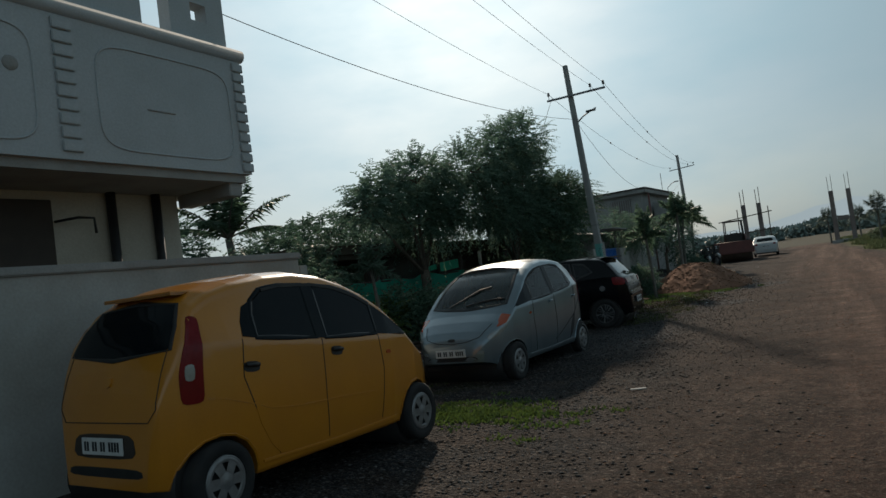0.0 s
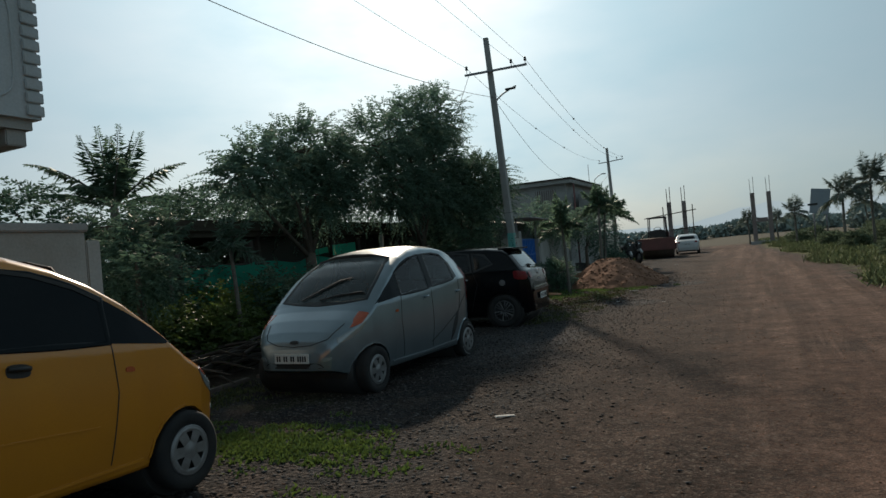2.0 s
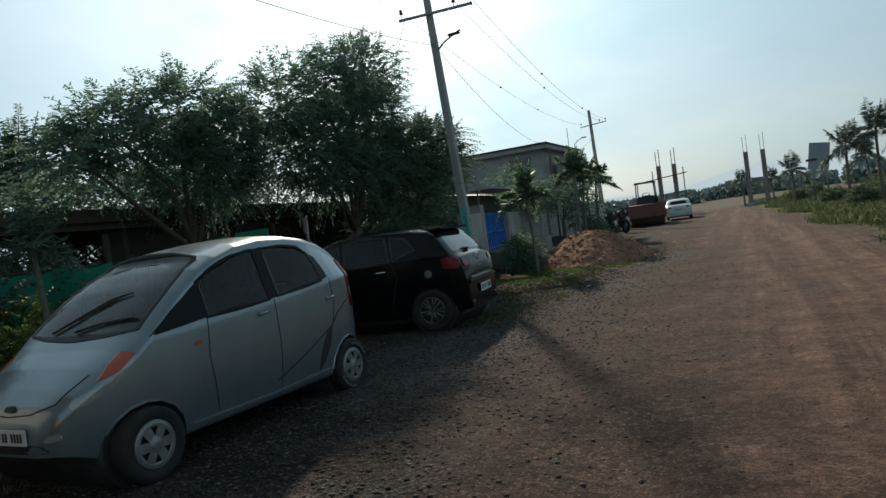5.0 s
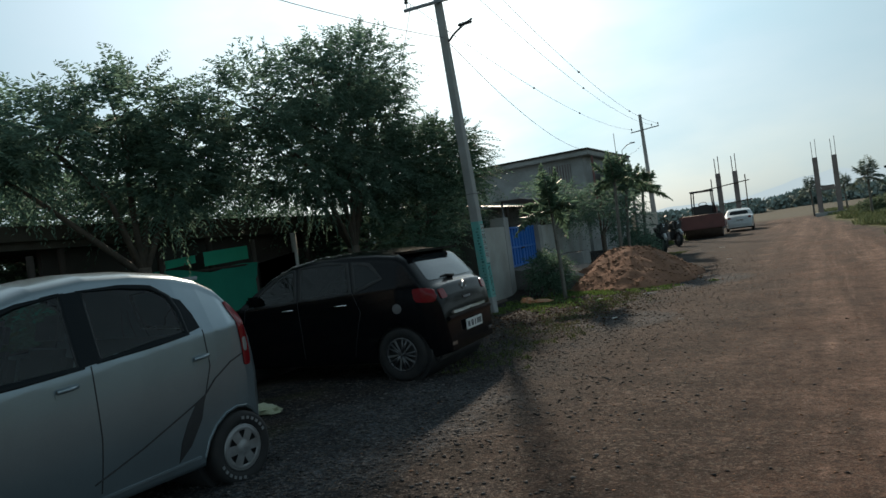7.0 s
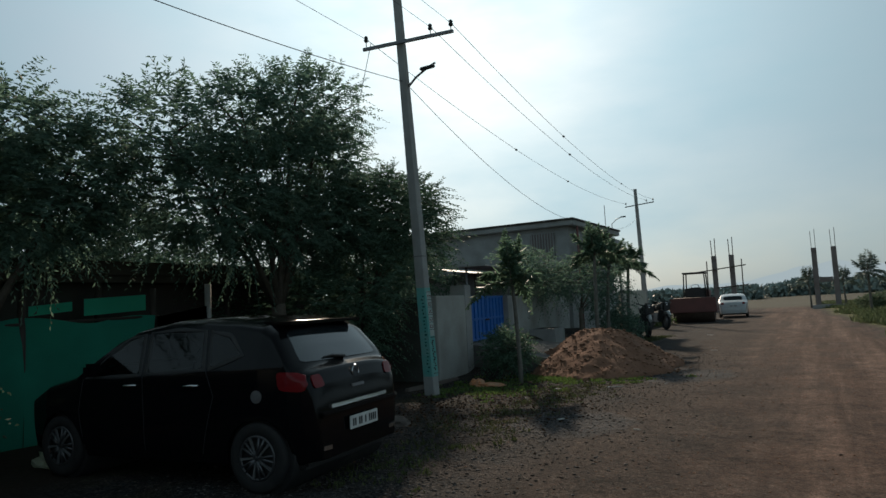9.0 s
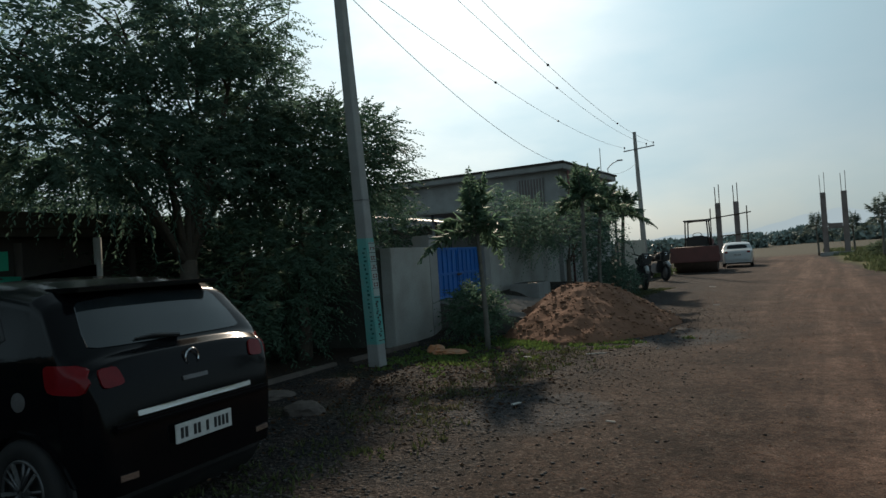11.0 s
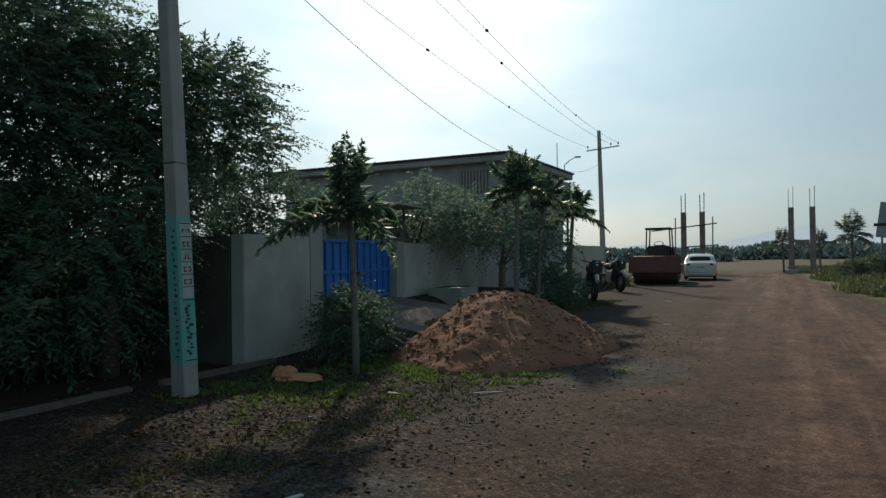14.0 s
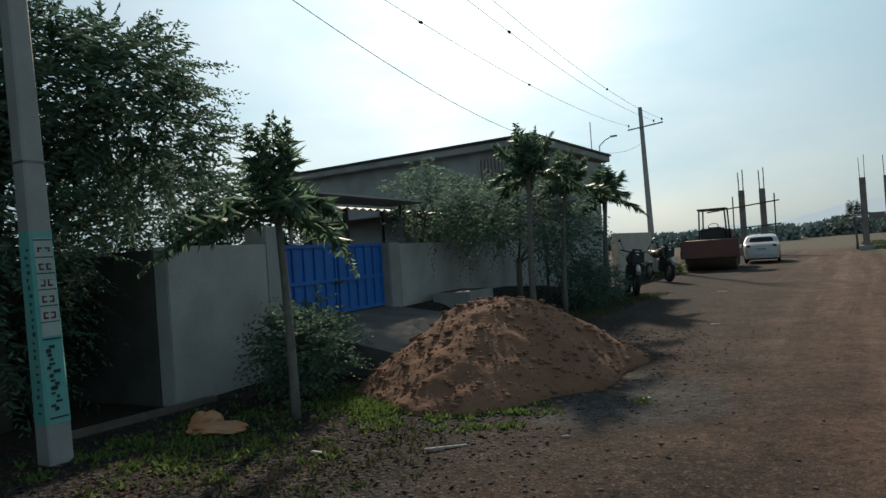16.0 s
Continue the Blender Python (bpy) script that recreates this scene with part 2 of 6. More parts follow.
    "weed": material("weed", (0.13, 0.20, 0.055), 0.7, 0.0, (0.09, 0.135, 0.045), 0.7, 1.5, 40, 0.0, vary=0.4, trans=0.4, spec=0.2),
    "gravel_stone": material("gravel_stone", (0.098, 0.090, 0.087), 0.9, 0.0, (0.050, 0.046, 0.044), 0.7, 9, 60, 0.3, depth=0.003, vary=0.75, spec=0.15),
    "dead_leaf": material("dead_leaf", (0.105, 0.060, 0.036), 0.9, 0.0, (0.06, 0.038, 0.026), 0.7, 5, 60, 0.2, vary=0.5, spec=0.1),
    # lighter copy of the net green, with the sun on it put into colour
    "sunlit_net": material("sunlit_net", (0.06, 0.62, 0.38), 0.8, 0.0, (0.05, 0.50, 0.30), 0.6, 2.2, 160, 0.2, trans=0.6, depth=0.003),
    "net": material("net", (0.030, 0.36, 0.24), 0.8, 0.0, (0.022, 0.27, 0.18), 0.6, 2.2, 160, 0.2, trans=0.55, depth=0.003),
    # column brown lightened a little for distance haze
    "raw_column": material("raw_column", (0.21, 0.175, 0.165), 0.9, 0.0, (0.12, 0.09, 0.08), 0.6, 2, 40, 0.3, depth=0.004),
    "red_machine": material("red_machine", (0.16, 0.062, 0.056), 0.7, 0.1, (0.11, 0.05, 0.045), 0.7, 3, 60, 0.2, depth=0.004),
    "sheet_roof": material("sheet_roof", (0.34, 0.34, 0.34), 0.6, 0.3, (0.25, 0.23, 0.21), 0.6, 2, 60, 0.1, depth=0.003),
    # board colour made paler, with distance haze put into it
    "board": material("board", (0.22, 0.26, 0.30), 0.8, 0.0, (0.27, 0.30, 0.33), 0.6, 1.5, 40, 0.1, depth=0.003),
    "bag": material("bag", (0.50, 0.20, 0.085), 0.75, 0.0, (0.40, 0.30, 0.22), 0.7, 9, 60, 0.3, depth=0.004),
    "sack": material("sack", (0.40, 0.41, 0.30), 0.85, 0.0, (0.28, 0.30, 0.17), 0.7, 7, 60, 0.3, depth=0.004),
    "paper": material("paper", (0.46, 0.45, 0.43), 0.8, 0.0, (0.34, 0.32, 0.30), 0.5, 20, 90, 0.1, depth=0.002),
}


def pane_material(name, tint, dust):
    """Thin glass: tinted see-through, mirror-like at a glance, with a pale film for dust and reflected sky."""
    m = bpy.data.materials.new(name)
    m.use_nodes = True
    n, l = m.node_tree.nodes, m.node_tree.links
    n.remove(n["Principled BSDF"])
    clear, gloss, film = n.new("ShaderNodeBsdfTransparent"), n.new("ShaderNodeBsdfGlossy"), n.new("ShaderNodeBsdfDiffuse")
    clear.inputs["Color"].default_value = (*tint, 1)
    gloss.inputs["Roughness"].default_value = 0.03
    film.inputs["Color"].default_value = (0.30, 0.33, 0.32, 1)
    fr = n.new("ShaderNodeFresnel")
    fr.inputs["IOR"].default_value = 1.42
    co, ns, mr = n.new("ShaderNodeTexCoord"), n.new("ShaderNodeTexNoise"), n.new("ShaderNodeMapRange")
    ns.inputs["Scale"].default_value, ns.inputs["Detail"].default_value = 4.0, 6
    mr.inputs["From Min"].default_value, mr.inputs["From Max"].default_value = 0.3, 0.7
    mr.inputs["To Min"].default_value, mr.inputs["To Max"].default_value = dust * 0.5, dust * 1.3
    l.new(co.outputs["Object"], ns.inputs["Vector"])
    l.new(ns.outputs["Fac"], mr.inputs["Value"])
    a, b = n.new("ShaderNodeMixShader"), n.new("ShaderNodeMixShader")
    l.new(mr.outputs["Result"], a.inputs["Fac"])
    l.new(clear.outputs[0], a.inputs[1])
    l.new(film.outputs[0], a.inputs[2])
    l.new(fr.outputs[0], b.inputs["Fac"])
    l.new(a.outputs[0], b.inputs[1])
    l.new(gloss.outputs[0], b.inputs[2])
    l.new(b.outputs[0], n["Material Output"].inputs["Surface"])
    return m


M["tinted_pane"] = pane_material("tinted_pane", (0.50, 0.62, 0.60), 0.008)
# heavier film: dust, with the pale sky reflection put into its colour
M["dusty_pane"] = pane_material("dusty_pane", (0.45, 0.52, 0.50), 0.16)
M["dark_pane"] = pane_material("dark_pane", (0.14, 0.16, 0.17), 0.004)


def ground_material():
    """Red dirt road with wheel tracks, grey gravel and weeds beside it, fields further out."""
    m = bpy.data.materials.new("ground_earth")
    m.use_nodes = True
    n, l = m.node_tree.nodes, m.node_tree.links
    p = n["Principled BSDF"]
    p.inputs["Roughness"].default_value = 0.96
    p.inputs["Specular IOR Level"].default_value = 0.12
    geo = n.new("ShaderNodeNewGeometry")
    sep = n.new("ShaderNodeSeparateXYZ")
    l.new(geo.outputs["Position"], sep.inputs[0])

    def math_(op, a, b=None, c=None, clamp=False):
        k = n.new("ShaderNodeMath")
        k.operation, k.use_clamp = op, clamp
        for i, v in enumerate((a, b, c)):
            if v is None:
                continue
            if isinstance(v, (int, float)):
                k.inputs[i].default_value = v
            else:
                l.new(v, k.inputs[i])
        return k.outputs[0]

    def noise_(scale, detail=5, stretch=None, rough=0.55):
        t = n.new("ShaderNodeTexNoise")
        t.inputs["Scale"].default_value, t.inputs["Detail"].default_value, t.inputs["Roughness"].default_value = scale, detail, rough
        if stretch:
            mp = n.new("ShaderNodeMapping")
            mp.inputs["Scale"].default_value = stretch
            l.new(geo.outputs["Position"], mp.inputs["Vector"])
            l.new(mp.outputs["Vector"], t.inputs["Vector"])
        else:
            l.new(geo.outputs["Position"], t.inputs["Vector"])
        return t.outputs["Fac"]

    def ramp_(v, a, b, lo=0.0, hi=1.0):
        r = n.new("ShaderNodeMapRange")
        r.inputs["From Min"].default_value, r.inputs["From Max"].default_value = a, b
        r.inputs["To Min"].default_value, r.inputs["To Max"].default_value = lo, hi
        l.new(v, r.inputs["Value"])
        return r.outputs["Result"]

    def mix_(f, a, b):
        k = n.new("ShaderNodeMix")
        k.data_type = 'RGBA'
        l.new(f, k.inputs["Factor"])
        for s, v in (("A", a), ("B", b)):
            if isinstance(v, tuple):
                k.inputs[s].default_value = (*v, 1)
            else:
                l.new(v, k.inputs[s])
        return k.outputs["Result"]

    X, Y = sep.outputs["X"], sep.outputs["Y"]
    lane = math_('ADD', X, math_('MULTIPLY', Y, 0.07))          # the road drifts to -x with distance
    wob = math_('MULTIPLY_ADD', noise_(0.9, 6), 2.4, -1.2)
    edge = math_('ADD', lane, wob)
    # gravel on the near verge
    dirt = mix_(ramp_(noise_(0.55, 6), 0.38, 0.64), (0.110, 0.062, 0.044), (0.052, 0.033, 0.026))
    track = ramp_(noise_(1.0, 5, (1.9, 0.07, 1)), 0.45, 0.62)
    dirt = mix_(track, dirt, (0.150, 0.094, 0.071))
    # narrow pale scrapes and damp dark streaks along the lane
    dirt = mix_(ramp_(noise_(1.0, 6, (7.0, 0.22, 1)), 0.55, 0.70, 0, 0.7), dirt, (0.168, 0.108, 0.082))
    dirt = mix_(ramp_(noise_(1.3, 6, (1.6, 0.30, 1)), 0.56, 0.70, 0, 0.7), dirt, (0.050, 0.031, 0.024))
    grains = noise_(34, 5, None, 0.7)
    dirt = mix_(ramp_(grains, 0.5, 0.75, 0, 0.55), dirt, (0.040, 0.027, 0.021))
    vor = n.new("ShaderNodeTexVoronoi")
    vor.inputs["Scale"].default_value = 26
    l.new(geo.outputs["Position"], vor.inputs["Vector"])
    gcol = n.new("ShaderNodeSeparateColor")
    l.new(vor.outputs["Color"], gcol.inputs[0])
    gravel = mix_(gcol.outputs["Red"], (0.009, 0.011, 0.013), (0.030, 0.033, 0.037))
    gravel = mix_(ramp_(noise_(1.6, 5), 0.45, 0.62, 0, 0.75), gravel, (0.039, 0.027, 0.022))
    weeds = mix_(noise_(3.0, 5), (0.018, 0.022, 0.010), (0.034, 0.036, 0.017))
    chips = mix_(gcol.outputs["Blue"], (0.012, 0.009, 0.008), (0.060, 0.038, 0.029))
    dirt = mix_(ramp_(math_('ADD', edge, math_('MULTIPLY_ADD', noise_(0.5, 4), 1.6, -0.8)), 1.5, 0.1, 0.0, 0.92), dirt, chips)
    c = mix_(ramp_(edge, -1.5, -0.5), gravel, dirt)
    bare = mix_(gcol.outputs["Green"], (0.023, 0.027, 0.033), (0.072, 0.078, 0.085))
    for px, py, rx, ry in ((-1.95, 21.5, 0.95, 1.2), (-2.3, 16.4, 0.8, 0.9), (-3.0, 11.3, 1.0, 2.0)):
        # spilled bluish road metal
        q = math_('ADD', math_('POWER', math_('ABSOLUTE', math_('DIVIDE', math_('SUBTRACT', X, px), rx)), 2.0), math_('POWER', math_('ABSOLUTE', math_('DIVIDE', math_('SUBTRACT', Y, py), ry)), 2.0))
        q = math_('ADD', q, math_('MULTIPLY_ADD', noise_(2.6, 6), 1.6, -0.8))
        c = mix_(ramp_(q, 1.0, 0.55, 0.0, 0.9), c, bare)
    weedy = math_('MULTIPLY', ramp_(edge, -2.6, -3.4), ramp_(noise_(1.1, 5), 0.50, 0.62))
    c = mix_(weedy, c, weeds)
    # grit: light and dark specks at two sizes over the gravel and the road
    for sc, amount in ((55.0, 0.75), (120.0, 0.6)):
        gv = n.new("ShaderNodeTexVoronoi")
        gv.inputs["Scale"].default_value = sc
        l.new(geo.outputs["Position"], gv.inputs["Vector"])
        gs = n.new("ShaderNodeSeparateColor")
        l.new(gv.outputs["Color"], gs.inputs[0])
        loose = math_('MULTIPLY', ramp_(edge, 1.8, -0.4, 0.35, 1.0), amount)
        c = mix_(math_('MULTIPLY', loose, ramp_(gs.outputs["Red"], 0.82, 0.92)), c, (0.120, 0.096, 0.080))
        c = mix_(math_('MULTIPLY', loose, ramp_(gs.outputs["Green"], 0.80, 0.90)), c, (0.024, 0.018, 0.015))
    # broken relief of the surface at three sizes: crumbs, clods and worn patches
    for sc, det, lo, hi in ((150, 4, 0.55, 1.45), (70, 6, 0.40, 1.65), (11, 6, 0.58, 1.42), (2.0, 6, 0.58, 1.34), (0.55, 5, 0.72, 1.22)):
        amp = ramp_(noise_(sc, det, None, 0.72), 0.32, 0.68, lo, hi)
        vm = n.new("ShaderNodeVectorMath")
        vm.operation = 'SCALE'
        l.new(c, vm.inputs[0])
        l.new(amp, vm.inputs["Scale"])
        c = vm.outputs[0]
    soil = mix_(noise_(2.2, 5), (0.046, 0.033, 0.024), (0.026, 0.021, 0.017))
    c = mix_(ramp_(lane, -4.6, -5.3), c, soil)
    # stony strip, then fields on the far side of the road
    c = mix_(math_('MULTIPLY', ramp_(edge, 3.4, 4.2), 0.8), c, gravel)
    field = mix_(noise_(0.09, 6), (0.10, 0.115, 0.045), (0.16, 0.15, 0.07))
    c = mix_(ramp_(edge, 4.0, 4.8), c, field)
    far = mix_(noise_(0.05, 5), (0.100, 0.084, 0.068), (0.085, 0.088, 0.062))
    c = mix_(ramp_(Y, 64, 72), c, far)
    l.new(c, p.inputs["Base Color"])
    h = math_('MULTIPLY_ADD', grains, 0.5, math_('MULTIPLY', noise_(7, 5), 0.8))
    h = math_('ADD', h, math_('MULTIPLY', vor.outputs["Distance"], math_('MULTIPLY', ramp_(edge, -0.6, -1.9), 0.9)))
    b = n.new("ShaderNodeBump")
    b.inputs["Strength"].default_value, b.inputs["Distance"].default_value = 0.8, 0.032
    l.new(h, b.inputs["Height"])
    l.new(b.outputs["Normal"], p.inputs["Normal"])
    return m


M["ground"] = ground_material()
# far hills emit a pale blue: the haze before them put into colour
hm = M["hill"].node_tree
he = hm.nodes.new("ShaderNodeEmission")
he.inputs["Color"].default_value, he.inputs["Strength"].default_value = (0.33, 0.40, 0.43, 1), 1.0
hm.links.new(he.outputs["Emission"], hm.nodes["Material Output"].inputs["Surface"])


# ---- helpers for things ----
def mesh_of(name, verts, faces, mat, smooth=False):
    me = bpy.data.meshes.new(name)
    me.from_pydata([tuple(v) for v in verts], [], [tuple(f) for f in faces])
    me.materials.append(M[mat])
    if smooth:
        me.polygons.foreach_set("use_smooth", [True] * len(me.polygons))
    me.update()
    return me


def part(name, bm, mat, parent=None, label=""):
    """Links a bmesh or a ready mesh as one object under its thing."""
    if isinstance(bm, bmesh.types.BMesh):
        me = bpy.data.meshes.new(name)
        bm.to_mesh(me)
        bm.free()
        me.materials.append(M[mat])
    else:
        me = bm
    ob = new(name, me)
    if parent is not None:
        ob.parent = parent
    return tagged(ob, label)


def thing(name, m, label, category, group="", kind=""):
    ob = new(name)
    ob.matrix_basis = m
    return tagged(ob, label, category, group, kind)


def box(x0, y0, z0, x1, y1, z1, bevel=0.0, bm=None, turn=None):
    bm = bm or bmesh.new()
    made = bmesh.ops.create_cube(bm, size=1.0)["verts"]
    for v in made:
        v.co = Vector(((x0 + x1) / 2 + v.co.x * (x1 - x0), (y0 + y1) / 2 + v.co.y * (y1 - y0), (z0 + z1) / 2 + v.co.z * (z1 - z0)))
        if turn is not None:
            v.co = turn @ v.co
    if bevel:
        es = {e for v in made for e in v.link_edges}
        bmesh.ops.bevel(bm, geom=list(es), offset=bevel, segments=2, affect='EDGES')
    return bm


def tube(points, radii, sides=8, bm=None, cap=True):
    """A round bar along points, with a radius at each."""
    bm = bm or bmesh.new()
    pts = [Vector(p) for p in points]
    if isinstance(radii, (int, float)):
        radii = [radii] * len(pts)
    rings = []
    for i, (p, r) in enumerate(zip(pts, radii)):
        d = (pts[min(i + 1, len(pts) - 1)] - pts[max(i - 1, 0)]).normalized()
        a = d.orthogonal().normalized() if i == 0 else (a - d * a.dot(d)).normalized()
        b = d.cross(a)
        r = float(r)
        rings.append([bm.verts.new(p + r * (math.cos(t) * a + math.sin(t) * b)) for t in [2 * math.pi * k / sides for k in range(sides)]])
    for r0, r1 in zip(rings, rings[1:]):
        for k in range(sides):
            f = bm.faces.new((r0[k], r0[(k + 1) % sides], r1[(k + 1) % sides], r1[k]))
            f.smooth = sides > 5
    if cap:
        bm.faces.new(rings[0][::-1])
        bm.faces.new(rings[-1])
    return bm


def lathe(profile, sides=28, axis="y", bm=None):
    """Turns (radius, along) pairs round an axis."""
    bm = bm or bmesh.new()
    rings = []
    for r, a in profile:
        ring = []
        for k in range(sides):
            t = 2 * math.pi * k / sides
            u, v = r * math.cos(t), r * math.sin(t)
            ring.append(bm.verts.new((u, a, v) if axis == "y" else (u, v, a)))
        rings.append(ring)
    for r0, r1 in zip(rings, rings[1:]):
        for k in range(sides):
            bm.faces.new((r0[k], r0[(k + 1) % sides], r1[(k + 1) % sides], r1[k])).smooth = True
    return bm


def leaves(base, along, length, width, curl=0.25, rng=np.random):
    """Arrays of bases and directions -> folded leaf blades, two triangles pairs each."""
    n = len(base)
    along = along / (np.linalg.norm(along, axis=1, keepdims=True) + 1e-9)
    side = np.cross(along, rng.normal(size=(n, 3)))
    side /= np.linalg.norm(side, axis=1, keepdims=True) + 1e-9
    up = np.cross(side, along)
    L, W = np.asarray(length).reshape(-1, 1) * np.ones((n, 1)), np.asarray(width).reshape(-1, 1) * np.ones((n, 1))
    mid = base + along * L * 0.45
    v = np.empty((n, 4, 3))
    v[:, 0], v[:, 2] = base, base + along * L - up * L * curl
    v[:, 1], v[:, 3] = mid + side * W + up * W * 0.3, mid - side * W + up * W * 0.3
    i = np.arange(n)[:, None] * 4
    f = np.concatenate([i + [0, 1, 2], i + [0, 2, 3]])
    return v.reshape(-1, 3), f


def join(chunks):
    vs, fs, k = [], [], 0
    for v, f in chunks:
        vs.append(v)
        fs.append(np.asarray(f) + k)
        k += len(v)
    return np.concatenate(vs), np.concatenate(fs)


def leaf_mesh(name, chunks, mat):
    v, f = join(chunks)
    me = bpy.data.meshes.new(name)
    me.vertices.add(len(v))
    me.vertices.foreach_set("co", v.astype(np.float32).ravel())
    me.loops.add(f.size)
    me.loops.foreach_set("vertex_index", f.astype(np.int32).ravel())
    me.polygons.add(len(f))
    me.polygons.foreach_set("loop_start", np.arange(0, f.size, 3, dtype=np.int32))
    me.materials.append(M[mat])
    me.update(calc_edges=True)
    return me


def foliage(blobs, twigs, per, leaf, rng, droop=0.5, twig=0.45, shell=0.55, wide=0.3):
    """Drooping twigs with leaves on both sides, spread through ellipsoids (cx, cy, cz, rx, ry, rz)."""
    B = np.array(blobs, float)
    vol = (B[:, 3] * B[:, 4] * B[:, 5]) ** 0.75
    pick = rng.choice(len(B), twigs, p=vol / vol.sum())
    d = rng.normal(size=(twigs, 3))
    d /= np.linalg.norm(d, axis=1, keepdims=True)
    rad = shell + (1 - shell) * rng.random((twigs, 1)) ** 0.7
    start = B[pick, :3] + d * rad * B[pick, 3:]
    heading = d + rng.normal(size=(twigs, 3)) * 0.45 + [0, 0, 0.25]
    heading /= np.linalg.norm(heading, axis=1, keepdims=True)
    out = []
    tl = twig * (0.6 + 0.8 * rng.random((twigs, 1)))
    for k in range(per):
        s = (k + 0.6) / per
        at = start + heading * tl * s - np.array([0, 0, 1.0]) * tl * droop * s * s
        aside = np.cross(heading, [0, 0, 1.0]) * (1 if k % 2 else -1) + heading * 0.45 + rng.normal(size=(twigs, 3)) * 0.14 - [0, 0, 0.35]
        ln = leaf * (0.7 + 0.6 * rng.random(twigs)) * (1.1 - 0.5 * s)
        out.append(leaves(at, aside, ln, ln * wide * 0.5, 0.2, rng))
    return out


def frond(root, heading, length, sag, pairs, leaflet, rng, width=0.03, hang=0.5, ring=False):
    """A palm leaf: a sagging midrib with leaflets on both sides. Gives midrib points and leaflet arrays."""
    h = Vector(heading).normalized()
    pts = []
    for k in range(9):
        s = k / 8
        pts.append(Vector(root) + h * length * s - Vector((0, 0, 1)) * sag * length * s * s)
    P = np.array([tuple(p) for p in pts])
    s = np.linspace(0.12, 1.0, pairs)
    at = np.stack([np.interp(s * 8, np.arange(9), P[:, i]) for i in range(3)], 1)
    d = np.gradient(at, axis=0)
    d /= np.linalg.norm(d, axis=1, keepdims=True)
    ch = []
    for sg in (1, -1):
        sd = np.cross(d, [0, 0, 1.0]) * sg
        sd /= np.linalg.norm(sd, axis=1, keepdims=True) + 1e-6
        if ring:
            sd = sd + rng.normal(size=(pairs, 3)) * 0.5
        dirs = sd + d * 0.7 - np.array([0, 0, hang]) + rng.normal(size=(pairs, 3)) * 0.12
        ln = leaflet * np.clip(np.sin(np.pi * np.clip(s * 0.86 + 0.14, 0, 1)), 0.25, 1) * (0.85 + 0.3 * rng.random(pairs))
        ch.append(leaves(at, dirs, ln, width * np.ones(pairs), 0.3, rng))
    return pts, ch


# ---- ground ----
def smooth(a, b, v):
    t = min(1.0, max(0.0, (v - a) / (b - a)))
    return t * t * (3 - 2 * t)


def height(x, y):
    """Height of the ground: nearly level, a bank before the gate, ruts along the road."""
    lane = x + 0.07 * y
    near = 1 - smooth(40, 70, abs(y - 15))
    h = 0.10 * (noise.noise(Vector((x * 0.35, y * 0.2, 3))) * 0.25) * near
    h += 0.022 * noise.noise(Vector((x * 1.7, y * 0.5, 7))) * near + 0.006 * noise.noise(Vector((x * 1.9, y * 1.4, 1))) * near
    h += 0.55 * smooth(-5.3, -6.5, x) * smooth(21.2, 23.2, y) * (1 - smooth(29, 34, y))
    h += 0.12 * smooth(3.6, 6.0, lane) * smooth(2, 20, y)
    h += 0.09 * smooth(5.2, 3.2, y) * smooth(-2.3, -3.0, x)
    h -= 0.05 * math.exp(-((x + 2.0) / 0.9) ** 2 - ((y - 21.5) / 1.3) ** 2)
    return h


def spread(lo, hi, step, far, grow):
    """Coordinates with an even fine step from lo to hi, growing outwards to far."""
    mid = list(np.arange(lo, hi + step / 2, step))
    up, d = [hi], step
    while up[-1] < far:
        d *= grow
        up.append(up[-1] + d)
    dn, d = [lo], step
    while dn[-1] > -far:
        d *= grow
        dn.append(dn[-1] - d)
    return dn[:0:-1] + mid + up[1:]


gx, gy = spread(-8.0, 4.0, 0.12, 2500, 1.3), spread(-1.0, 28.0, 0.16, 2500, 1.22)
verts = [(x, y, height(x, y)) for y in gy for x in gx]
nx = len(gx)
faces = [(j * nx + i, j * nx + i + 1, (j + 1) * nx + i + 1, (j + 1) * nx + i) for j in range(len(gy) - 1) for i in range(nx - 1)]
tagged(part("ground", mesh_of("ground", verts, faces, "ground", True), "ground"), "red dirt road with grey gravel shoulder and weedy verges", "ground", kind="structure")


# ---- cars ----
def lerp(tab, v):
    return float(np.interp(v, [a for a, _ in tab], [b for _, b in tab]))


def within(outline, u, v):
    """Is (u, v) inside the closed outline?"""
    hit = False
    for (a, b), (c, d) in zip(outline, outline[1:] + outline[:1]):
        if (b > v) != (d > v) and u < (c - a) * (v - b) / (d - b) + a:
            hit = not hit
    return hit


